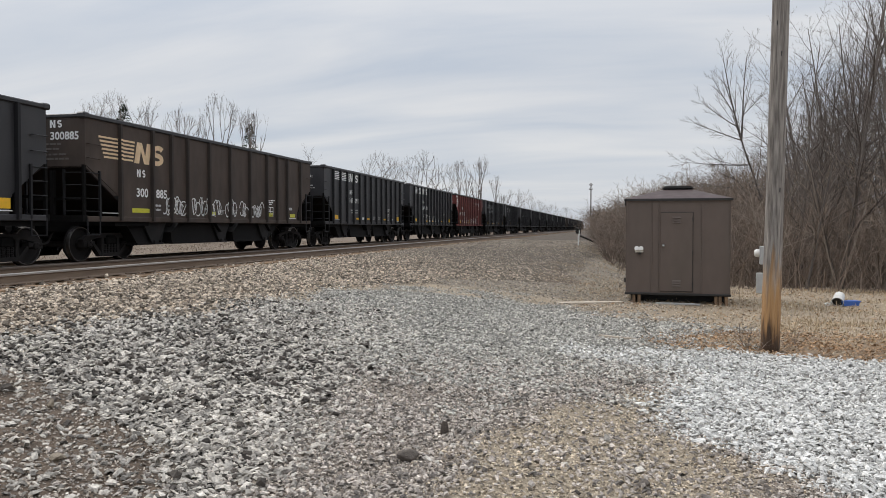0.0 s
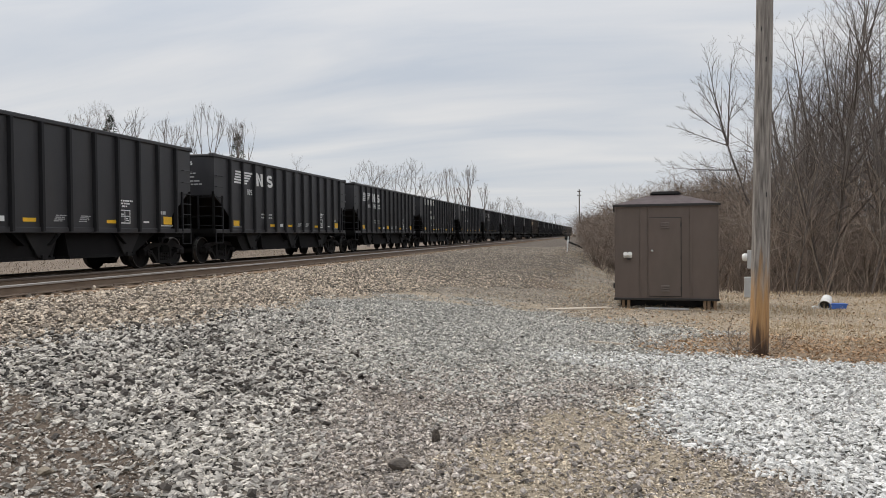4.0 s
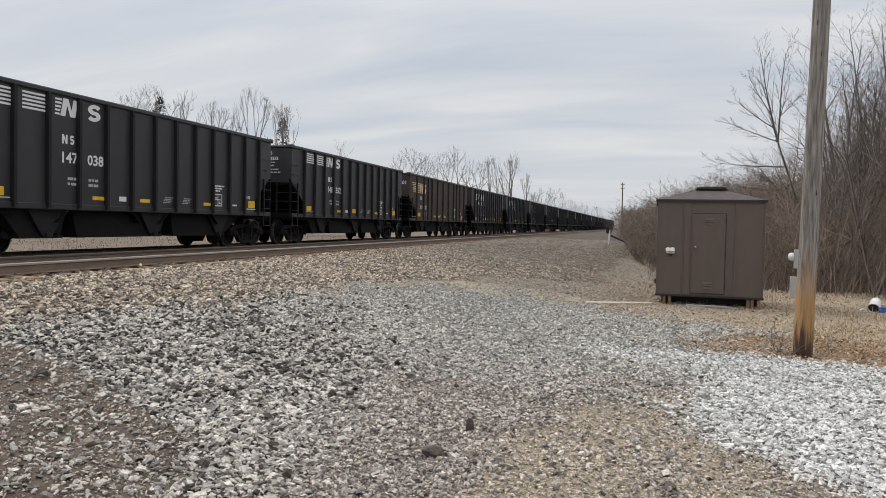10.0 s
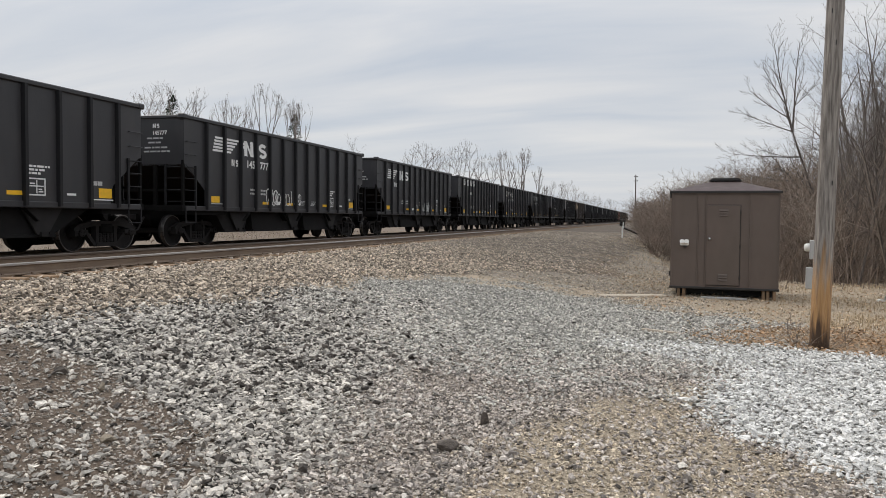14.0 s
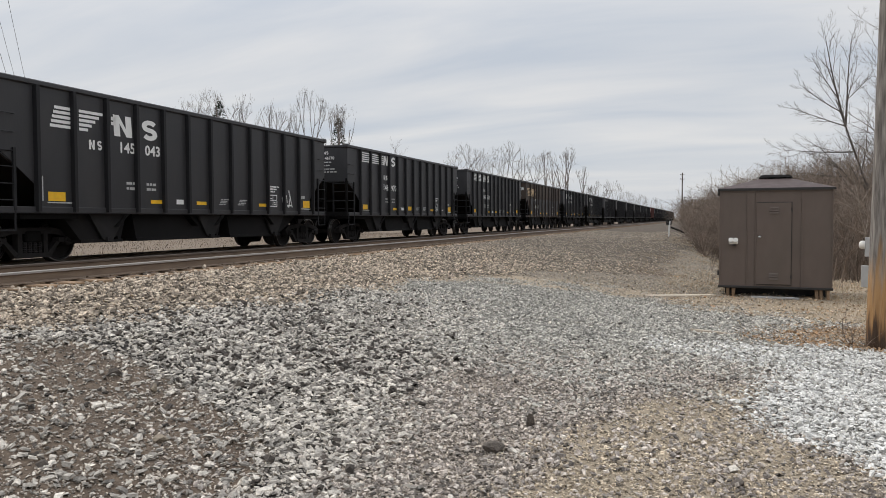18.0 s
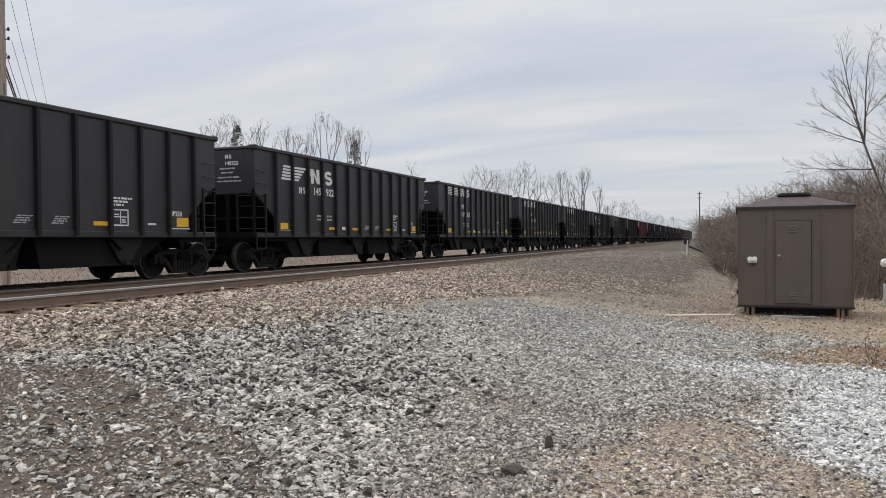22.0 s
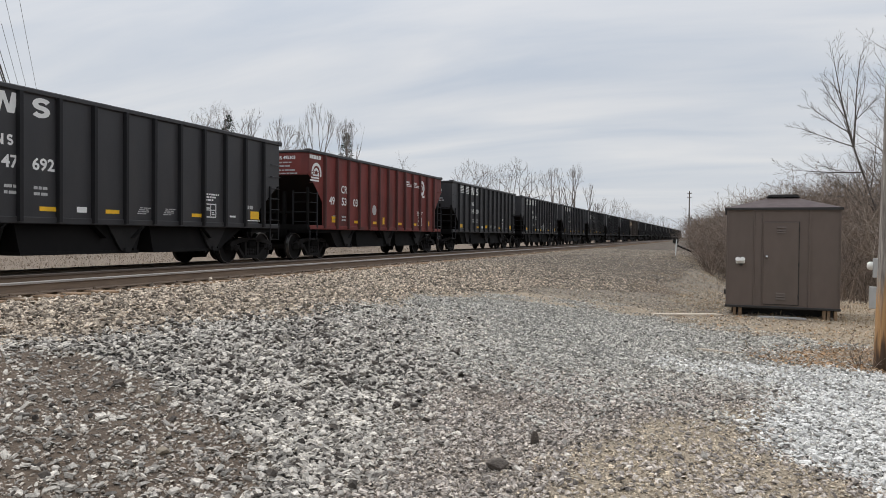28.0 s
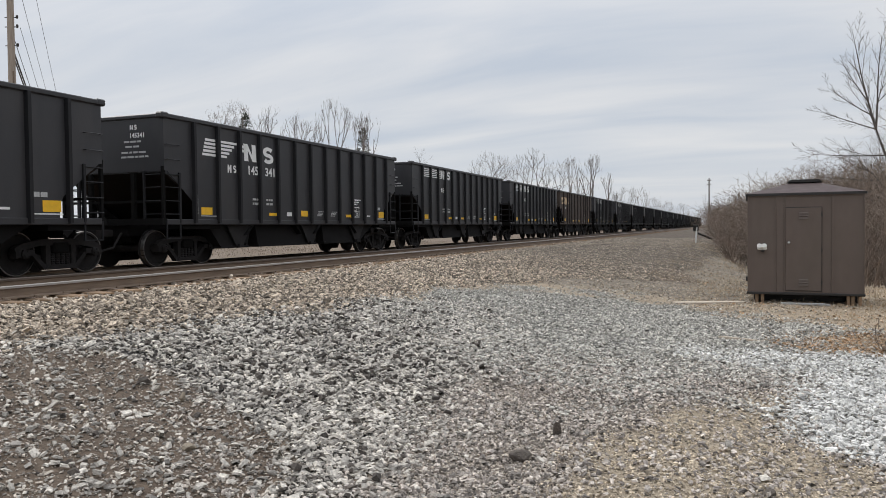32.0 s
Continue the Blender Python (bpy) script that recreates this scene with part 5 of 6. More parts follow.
def build_west_pole():
    """Pole beyond the train with cables running away from the line."""
    x, y = -38.0 * math.sin(radians(49.7)), 38.0 * math.cos(radians(49.7))
    z = float(height(x, y))
    th = thing("power_pole", pose(x, y, z), "tall pale wooden power pole with fittings and cables", "utility pole")
    part("pole_shaft", Geo().tube((0, 0, -0.5), (0, 0, 13.2), 0.19, 0.13, 16), M_FARPOLE, th)
    for dz in (12.7, 11.3, 10.9, 10.1):
        br = part("bracket", Geo().tube((-0.22, -0.1, dz), (0.25, 0.1, dz), 0.02, n=6), M_DARK, th)
        part("insulator", Geo().lathe([(dz - 0.04, 0.04), (dz + 0.04, 0.055), (dz + 0.10, 0.04), (dz + 0.12, 0.0)], "z", 10, (0.26, 0.1, 0)), M_DARK, br)
    part("conduit", Geo().tube((0.17, -0.06, 0), (0.14, -0.05, 9.0), 0.035, n=8), M_RAIL, th, "rusty conduit")
    out = Vector((-math.sin(radians(45.0)), math.cos(radians(45.0)), 0)) * 140
    across = Vector((math.cos(radians(45.0)), math.sin(radians(45.0)), 0))
    for off, z0, r in ((0.85, 13.1, 0.010), (0.36, 12.6, 0.010), (0.36, 10.9, 0.010), (0.15, 10.3, 0.014), (0.12, 9.75, 0.035), (0.10, 9.55, 0.03)):
        v = []
        for i in range(15):
            u = (i / 14) ** 1.5
            p = across * off + out * u + Vector((0, 0, z0 - 4 * 2.2 * u * (1 - u) - 1.0 * u))
            v += [p + across * (r * math.cos(a)) + Vector((0, 0, r * math.sin(a))) for a in (0.0, 1.2566, 2.5133, 3.7699, 5.0265)]
        f = [(5 * k + i, 5 * k + (i + 1) % 5, 5 * k + 5 + (i + 1) % 5, 5 * k + 5 + i) for k in range(14) for i in range(5)]
        part("cable", Geo().add(v, f), M_WIRE, th, "thin black overhead cable")


build_west_pole()


# ---- trees ----
def grow(seed, h, shoots, plan, r0, wander=0.05, lift=0.10, tip=0.0028):
    """A bare tree as straight, tapering shoots that carry finer ones. shoots: (base, direction, length, radius) of the main stems;
    plan, level by level: (count, from, to, angle low, angle high, length ratio, shortening to the tip, pieces).
    Gives the pieces of the stems and of the branches: (from, to, radius, radius)."""
    rnd = random.Random(seed)
    stem, fine = [], []

    def shoot(p, d, length, r, level, pieces):
        knots, rads = [p.copy()], [r]
        d = d.normalized()
        for k in range(pieces):
            bend = wander * (0.5 if level == 0 else 1.4)
            d = (d + Vector((rnd.gauss(0, bend), rnd.gauss(0, bend), rnd.gauss(0, bend * 0.5) + (lift if level else 0.02)))).normalized()
            knots.append(knots[-1] + d * (length / pieces))
            last = k == pieces - 1
            rads.append(0.0 if last and level >= 2 else max(r * (1 - 0.85 * (k + 1) / pieces), tip))
            (stem if level == 0 else fine).append((knots[-2], knots[-1], rads[-2], rads[-1]))
        if level >= len(plan):
            return
        count, u0, u1, a0, a1, ratio, short, sub = plan[level]
        twist = rnd.uniform(0, 6.283)
        for c in range(count):
            u = u0 + (u1 - u0) * (c + rnd.random()) / count
            k = min(int(u * pieces), pieces - 1)
            w = u * pieces - k
            at, ra = knots[k].lerp(knots[k + 1], w), rads[k] * (1 - w) + rads[k + 1] * w
            axis = (knots[k + 1] - knots[k]).normalized()
            side = axis.orthogonal().normalized()
            side.rotate(Matrix.Rotation(twist + 2.4 * c + rnd.gauss(0, 0.4), 3, axis))
            a = radians(rnd.uniform(a0, a1))
            size = length * ratio * (1 - short * u) * rnd.uniform(0.65, 1.2)
            shoot(at, axis * math.cos(a) + side * math.sin(a), size, max(min(ra * 0.6, size * 0.012 + tip), tip), level + 1, sub)

    for base, d, length, r in shoots:
        # a base of two numbers names an earlier main stem and how far up it the new one leaves
        at = stem[7 * base[0] + int(base[1] * 7)][0] if len(base) == 2 else base
        shoot(Vector(at), Vector(d), length, r, 0, 7)
    return stem, fine


def tubes_mesh(name, segs, mat, n=3):
    """All pieces as open tubes, the last of each shoot as a point, in one quick mesh."""
    V, F, o = [], [], 0
    ring = [(math.cos(6.28318 * i / n), math.sin(6.28318 * i / n)) for i in range(n)]
    for p, q, r0, r1 in segs:
        d = (q - p).normalized()
        a = d.orthogonal().normalized()
        b = d.cross(a)
        V += [p + (a * c + b * s) * r0 for c, s in ring]
        if r1 == 0.0:
            V.append(q)
            F += [(o + i, o + (i + 1) % n, o + n) for i in range(n)]
            o += n + 1
        else:
            V += [q + (a * c + b * s) * r1 for c, s in ring]
            for i in range(n):
                e = (i + 1) % n
                F += [(o + i, o + e, o + n + e), (o + i, o + n + e, o + n + i)]
            o += 2 * n
    return quick_mesh(name, np.array([tuple(v) for v in V]), np.array(F), mat)


TREES = {}


def tree_kind(key, seed, shoots, plan, mat=None, **kw):
    stem, fine = grow(seed, 10, shoots, plan, 0.1, **kw)
    TREES[key] = (tubes_mesh("trunk", stem, mat or M_BARK, 6), tubes_mesh("crown", fine, mat or M_TWIG))


def fork_kind(key, seed, trunk, spread, lift, depth, crown):
    """A tree whose trunk divides in two again and again, with fine side twigs, 10 m high; its rounded crown
    has the half-width and half-height given."""
    rnd = random.Random(seed)
    stem, fine = [], []

    def limb(p, d, length, r, level):
        r1 = r * 0.84
        for k in range(2):
            d = (d + Vector((rnd.gauss(0, 0.09), rnd.gauss(0, 0.09), rnd.gauss(0, 0.05) + (lift if level else 0.0)))).normalized()
            q = p + d * (length / 2)
            (stem if level < 3 else fine).append((p, q, r, r1 if k else (r + r1) / 2))
            if level >= 3:
                for _ in range(4):
                    w = (d + Vector((rnd.gauss(0, 0.55), rnd.gauss(0, 0.55), rnd.gauss(0.05, 0.4)))).normalized()
                    at = p.lerp(q, rnd.random())
                    fine.append((at, at + w * length * rnd.uniform(0.35, 0.8), 0.0046, 0.0))
            p, r = q, (r + r1) / 2 if not k else r1
        if level >= depth:
            return
        side = d.orthogonal().normalized()
        side.rotate(Matrix.Rotation(rnd.uniform(0, 6.283), 3, d))
        for s in (1, -1):
            a = radians(rnd.uniform(*spread)) * s
            limb(p, d * math.cos(a) + side * math.sin(a), length * rnd.uniform(0.70, 0.92), max(r1 * rnd.uniform(0.60, 0.78), 0.0045), level + 1)

    limb(Vector((0, 0, -0.3)), Vector((0.03, 0, 1)), trunk, 0.22, 0)
    wide, tall = crown
    reach = sorted(math.hypot(q.x, q.y) for p, q, r0, r1 in fine)[int(len(fine) * 0.62)]
    top = sorted(q.z for p, q, r0, r1 in fine)[int(len(fine) * 0.97)]
    sx, sz = wide / reach, 10.0 / top

    def inside(q):
        return (q.x * q.x + q.y * q.y) / wide ** 2 + ((q.z - 10.0 + tall) / tall) ** 2 < rnd.uniform(0.85, 1.12) or q.z < 10.0 - tall

    for group in (stem, fine):
        scaled = [(Vector((p.x * sx, p.y * sx, p.z * sz)), Vector((q.x * sx, q.y * sx, q.z * sz)), r0, r1) for p, q, r0, r1 in group]
        group[:] = [g for g in scaled if inside(g[1])]
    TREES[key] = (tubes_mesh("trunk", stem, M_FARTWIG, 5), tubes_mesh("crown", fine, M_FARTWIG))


def spray(seed, count, base, low, high, length, radius):
    """Main stems that fan out of one foot at low to high degrees from upright."""
    rnd = random.Random(seed)
    out = []
    for c in range(count):
        a, t = radians(rnd.uniform(low, high)), 6.283 * (c + 0.6 * rnd.random()) / count
        out.append(((0, 0, base), (math.sin(a) * math.cos(t), math.sin(a) * math.sin(t), math.cos(a)), length * rnd.uniform(0.75, 1.05), radius * rnd.uniform(0.8, 1.1)))
    return out


def plant(key, x, y, scale=1.0, turn=0.0, label="bare leafless deciduous tree in the wood", group="bare trees", sink=0.0, tilt=(0, 0)):
    kind = "bush" if key.startswith("bush") else "tree"
    th = thing(kind, pose(x, y, float(height(x, y)) - sink, 0, 0, turn) @ Matrix.Scale(scale, 4), label, kind, group)
    th.scale = (scale, scale, scale)
    th.location, th.rotation_euler = (x, y, float(height(x, y)) - sink), (radians(tilt[0]), radians(tilt[1]), radians(turn))
    part("trunk", TREES[key][0], None, th)
    part("crown", TREES[key][1], None, th, "fine bare branches")
    return th


for i in range(4):
    # slender tree of the wood: one to three leaning leaders, long ascending branches
    extra = [((0, 0, 0.3), (-0.30 + 0.1 * i, 0.1, 1), 8.2, 0.055), ((0, 0, 0.5), (0.22, -0.16, 1), 7.0, 0.048)][:i % 3]
    tree_kind("slim%d" % i, 20 + i, [((0, 0, -0.2), (0.07 * (i - 2.2), 0.05, 1), 10.0, 0.078)] + extra,
              [(15, 0.16, 0.97, 26, 54, 0.46, 0.62, 4), (8, 0.15, 0.98, 28, 58, 0.42, 0.45, 2), (4, 0.2, 0.95, 28, 60, 0.5, 0.4, 1)], tip=0.0036, wander=0.07, lift=0.05)
for i in range(3):
    # short trunk, forking limbs, broad crown
    fork_kind("wide%d" % i, 140 + i, 2.3, (15, 34), 0.035, 8, (2.9, 4.2))
for i in range(3):
    # long upright limbs, egg-shaped crown
    fork_kind("vase%d" % i, 150 + i, 2.4, (10, 28), 0.045, 8, (1.95, 4.6))
for i in range(3):
    # tangled shrub: crooked stems, side shoots at all angles
    tree_kind("bush%d" % i, 55 + i, spray(90 + i, 8, -0.2, 4, 48, 8.8, 0.06),
              [(10, 0.1, 0.99, 28, 80, 0.42, 0.4, 3), (7, 0.15, 0.98, 28, 78, 0.5, 0.4, 2)], mat=M_BRUSH, tip=0.010, wander=0.15, lift=0.05)
# leaning forked tree with long limbs to one side
tree_kind("lone", 61, [((0, 0, -0.4), (-0.335, 0, 1), 8.2, 0.10), ((0, 0.86), (0.02, -0.1, 1), 3.9, 0.048), ((0, 0.86), (-0.24, 0.1, 1), 4.4, 0.048),
                       ((2, 0.35), (-0.65, 0.1, 1), 2.1, 0.026), ((2, 0.16), (-1.0, -0.1, 0.62), 2.2, 0.026), ((0, 0.93), (-1.0, 0.1, 0.40), 2.3, 0.028), ((1, 0.3), (0.85, 0.2, 0.9), 1.3, 0.02),
                       ((0, 0.80), (-1.0, 0.1, 0.01), 3.2, 0.03), ((0, 0.44), (-0.95, 0.1, 1), 3.6, 0.036), ((8, 0.5), (-1.0, -0.1, 0.06), 2.2, 0.022), ((0, 0.6), (-1.0, 0.2, 0.45), 1.9, 0.022), ((0, 0.5), (0.25, 0.3, 1), 4.4, 0.036)],
          [(9, 0.2, 0.97, 14, 28, 0.46, 0.45, 3), (6, 0.2, 0.98, 18, 34, 0.44, 0.4, 2), (4, 0.3, 0.95, 24, 45, 0.5, 0.4, 1)], lift=0.03, wander=0.05, tip=0.0042)
# pale sapling that leans out of the wood's edge
tree_kind("pale", 67, [((0, 0, -0.2), (0.30, 0, 1), 5.2, 0.034), ((0, 0, -0.1), (-0.34, 0.1, 1), 4.4, 0.028), ((0, 0.5), (1.0, 0.1, 0.35), 3.2, 0.02), ((1, 0.5), (-1.0, 0.1, 0.3), 2.6, 0.018)],
          [(6, 0.3, 0.97, 24, 60, 0.36, 0.45, 3), (4, 0.2, 0.98, 24, 50, 0.42, 0.4, 2)], mat=M_PALEBARK, wander=0.09, tip=0.005)


def by_angle(az, dist):
    return dist * math.sin(radians(az)), dist * math.cos(radians(az))


def build_trees():
    rnd = random.Random(11)
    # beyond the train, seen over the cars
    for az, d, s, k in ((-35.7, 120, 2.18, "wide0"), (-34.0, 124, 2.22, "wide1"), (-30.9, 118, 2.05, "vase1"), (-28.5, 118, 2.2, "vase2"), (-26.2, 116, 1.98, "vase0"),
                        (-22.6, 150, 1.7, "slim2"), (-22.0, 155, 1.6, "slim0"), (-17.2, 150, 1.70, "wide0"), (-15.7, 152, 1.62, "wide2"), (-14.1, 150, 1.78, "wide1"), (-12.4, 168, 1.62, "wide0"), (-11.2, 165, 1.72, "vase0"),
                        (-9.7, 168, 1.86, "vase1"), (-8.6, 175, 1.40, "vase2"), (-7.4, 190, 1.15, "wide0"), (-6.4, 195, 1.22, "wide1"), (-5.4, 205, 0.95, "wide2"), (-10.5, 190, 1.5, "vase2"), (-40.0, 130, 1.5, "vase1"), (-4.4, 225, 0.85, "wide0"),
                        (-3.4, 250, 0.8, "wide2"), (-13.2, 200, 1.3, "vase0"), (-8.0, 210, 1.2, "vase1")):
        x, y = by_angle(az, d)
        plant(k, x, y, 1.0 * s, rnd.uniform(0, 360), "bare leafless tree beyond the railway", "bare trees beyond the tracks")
    # lone forked tree behind the shed, then the wood to its east
    plant("lone", *by_angle(12.3, 42), 1.12, -11, "bare forked tree with sweeping branches, at the wood's edge", "bare trees of the wood")
    for i in range(126):
        if i < 22:
            az, d = rnd.uniform(12.4, 37), rnd.uniform(27, 37)
            s = rnd.uniform(0.75, 1.15) * (0.72 + 0.40 * min(1, (az - 12) / 5))
        elif i < 100:
            az, d = rnd.uniform(11.0, 38), rnd.uniform(37, 60)
            s = rnd.uniform(0.95, 1.4) * (0.55 + 0.52 * min(1, (az - 10.5) / 4))
        else:
            az, d = rnd.uniform(0.8, 10), rnd.uniform(60, 150)
            s = (1.6 + d * math.tan(radians(rnd.uniform(0.8, 1.1) * min(0.5 + 0.8 * az, 2.1 + 0.28 * az))) + 1) / 10
        x, y = by_angle(az, d)
        plant(rnd.choice(["slim0", "slim1", "slim2", "slim3"]), x, y, s, rnd.uniform(0, 360), "slender bare tree in the brown wood", "bare trees of the wood", tilt=(rnd.gauss(0, 4), rnd.gauss(-5, 6)))
    # far thickets at the end of the line
    for i in range(44):
        az, d = (rnd.uniform(-1.3, 0.9), rnd.uniform(300, 420)) if i < 26 else (rnd.uniform(-9, -5.3), rnd.uniform(235, 330))
        x, y = by_angle(az, d)
        plant("bush%d" % (i % 3), x, y, (2.6 + d * math.tan(radians(rnd.uniform(0.9, 1.6) - 0.25 * max(az, -1)))) / 9.5, rnd.uniform(0, 360), "distant grey-brown thicket beside the line", "far thickets")
    # bushes at the foot of the bank
    for i in range(84):
        y = 36 + 84 * rnd.random() ** 1.3
        x = 0.75 - 0.028 * y + 5.0 * rnd.random() ** 1.3
        az = math.degrees(math.atan2(x, y))
        s = (2.6 + math.hypot(x, y) * math.tan(radians(rnd.uniform(0.7, 1.0) * (1.2 + 0.75 * max(az, -1))))) / 9.5
        plant("bush%d" % (i % 3), x, y, s, rnd.uniform(0, 360), "dense brown leafless bush below the embankment", "bare bushes below the embankment")
    # brown sapling clumps along the wood's edge
    for i in range(170):
        if i < 116:
            az, d = rnd.uniform(1.2, 10.5), rnd.uniform(34, 110)
            s = (1.6 + d * math.tan(radians(rnd.uniform(0.7, 1.02) * min(0.8 + 0.9 * az, 2.4 + 0.34 * az))) + 1) / 9.5
        else:
            az, d = rnd.uniform(10.5, 38), rnd.uniform(25.5, 42)
            s = rnd.uniform(0.30, 0.55) + 0.004 * (d - 25)
        x, y = by_angle(az, d)
        plant("bush%d" % (i % 3), x, y, s, rnd.uniform(0, 360), "bushy brown leafless sapling clump", "bare saplings of the wood")


    # thin saplings among the thicket
    for i in range(46):
        az, d = rnd.uniform(11.0, 38), rnd.uniform(25.5, 36)
        plant("slim%d" % (i % 4), *by_angle(az, d), rnd.uniform(0.38, 0.68), rnd.uniform(0, 360), "thin bare sapling at the wood's edge", "bare saplings of the wood", tilt=(rnd.gauss(0, 6), rnd.gauss(-3, 11)))
    for az, d, s, turn in ((10.7, 25.5, 0.75, -150), (14.8, 27.0, 0.95, 10), (18.5, 26.5, 0.85, 60), (21.5, 28.0, 1.0, -30), (25.0, 26.0, 0.8, 140), (12.6, 28.5, 0.9, 200)):
        plant("pale", *by_angle(az, d), s, turn, "thin pale sapling leaning out of the thicket", "bare saplings of the wood")


build_trees()


def build_pine(az, d, h):
    x, y = by_angle(az, d)
    th = thing("conifer", pose(x, y, float(height(x, y))), "small dark green conifer beyond the railway", "tree")
    part("trunk", Geo().tube((0, 0, 0), (0, 0, h), 0.2, 0.03), M_BARK, th)
    rnd = np.random.RandomState(8)
    V, Fq = [], []
    for k in range(1500):
        z = h * (0.15 + 0.85 * rnd.rand() ** 0.8)
        r = (h - z) * 0.30 + 0.18
        a, q = rnd.rand() * 6.283, r * rnd.rand() ** 0.4
        c = np.array([q * math.cos(a), q * math.sin(a), z - 0.25 * q])
        o = np.array([math.cos(a), math.sin(a), -0.35 + 0.3 * rnd.randn()]) * 0.35
        w = np.array([-math.sin(a), math.cos(a), rnd.randn() * 0.4]) * 0.10
        V += [c - w, c + w, c + o]
        Fq.append((3 * k, 3 * k + 1, 3 * k + 2))
    part("crown", quick_mesh("crown", V, Fq, M_NEEDLE), None, th, "tapering dark needles")


build_pine(-34.95, 118, 19.5)
build_pine(-26.5, 122, 18.0)


def stems(n, area, hmin, hmax, seed, branchy=4):
    """Thicket stems: thin bent shoots with a few side twigs; area gives x, y arrays."""
    rs = np.random.RandomState(seed)
    X, Y = area(rs, n)
    zb = height(X, Y)
    H = rs.uniform(hmin, hmax, n)
    o = 0
    base = np.stack([X, Y, zb - 0.05], 1)
    lean = rs.normal(0, 0.36, (n, 2))
    tri = np.array([(0, 1, 4, 3), (1, 2, 5, 4), (2, 0, 3, 5)])
    chunks, faces = [], []

    def tube(p, q, r0, r1):
        nonlocal o
        k = len(p)
        ang = np.array([0, 2.094, 4.189])
        off = np.stack([np.cos(ang), np.sin(ang), 0 * ang], 1)
        v = np.concatenate([p[:, None] + off[None] * r0[:, None, None], q[:, None] + off[None] * r1[:, None, None]], 1)
        chunks.append(v.reshape(-1, 3))
        faces.append((np.arange(k)[:, None, None] * 6 + tri[None] + o).reshape(-1, 4))
        o += 6 * k
    r = 0.005 + 0.0028 * H
    knots, d = [base], np.stack([lean[:, 0], lean[:, 1], np.ones(n)], 1)
    for k in range(4):
        d = d + rs.normal(0, 0.27, (n, 3)) * np.array([1, 1, 0.3])
        knots.append(knots[-1] + d / np.linalg.norm(d, axis=1)[:, None] * (H / 4)[:, None])
        tube(knots[-2], knots[-1], r * (1 - 0.2 * k), r * (0.8 - 0.2 * k))
    K = np.stack(knots)
    for _ in range(branchy):
        u = rs.uniform(0.2, 3.99, n)
        i, w = u.astype(int), (u % 1)[:, None]
        at = np.arange(n)
        p = K[i, at] * (1 - w) + K[i + 1, at] * w
        L = H[:, None] * rs.uniform(0.12, 0.42, (n, 1))
        a = rs.uniform(0, 6.283, n)
        e = np.stack([np.cos(a) * 0.7, np.sin(a) * 0.7, rs.uniform(-0.25, 0.8, n)], 1)
        q = p + e * L
        tube(p, q, r * 0.5, r * 0.25)
        e2 = e + rs.normal(0, 0.5, (n, 3))
        tube(p + e * L * 0.5, p + e * L * 0.5 + e2 * L * 0.6, r * 0.3, r * 0.12)
    return np.concatenate(chunks), np.concatenate(faces)


def polar(a0, a1, d0, d1, power=1.0):
    def area(rs, n):
        a = np.radians(rs.uniform(a0, a1, n))
        d = d0 + (d1 - d0) * rs.uniform(0, 1, n) ** power
        return d * np.sin(a), d * np.cos(a)
    return area


def lane(x0, x1, y0, y1):
    def area(rs, n):
        y = rs.uniform(y0, y1, n)
        return rs.uniform(x0, x1, n) + bend_x(y), y
    return area


def build_thicket():
    sets = [("undergrowth", "tangled brown leafless undergrowth at the wood's edge", polar(11.0, 40, 24.0, 40, 0.8), 2600, 0.7, 3.6, 1),
            ("undergrowth", "tall brown brush behind the shed", polar(2.8, 13, 26, 60, 0.9), 2800, 0.8, 3.8, 2),
            ("trackside_brush", "brown leafless brush along the embankment", lane(-1.2, 9, 50, 150), 3000, 0.8, 4.2, 3),
            ("trackside_brush", "brown leafless brush at the foot of the bank", lane(0.4, 9, 36, 75), 3600, 0.6, 3.4, 8),
            ("trackside_brush", "grey-brown brush and trees in the distance", lane(-1.0, 26, 140, 420), 2400, 2.0, 5.2, 4),
            ("far_brush", "low brown brush beyond the railway", lane(-120, -34, 100, 330), 1500, 1.0, 4.0, 5),
            ("far_wood", "distant bare wood on the horizon", lane(-160, -18, 230, 600), 2200, 4.0, 13.0, 6),
            ("far_wood", "distant bare wood on the horizon", lane(-60, 60, 420, 700), 3200, 5.0, 12.0, 7),
            ("far_wood", "distant low hedge beyond the field", polar(-80, -24, 130, 300), 1500, 1.5, 5.0, 9)]
    for name, label, area, n, a, b, seed in sets:
        v, f = stems(n, area, a, b, seed, 1 if name.startswith("far") else 2 if seed in (3, 4) else 3)
        tagged(new(name, quick_mesh(name, v, f, M_BRUSH)), label, "bushes", kind="stuff")


build_thicket()


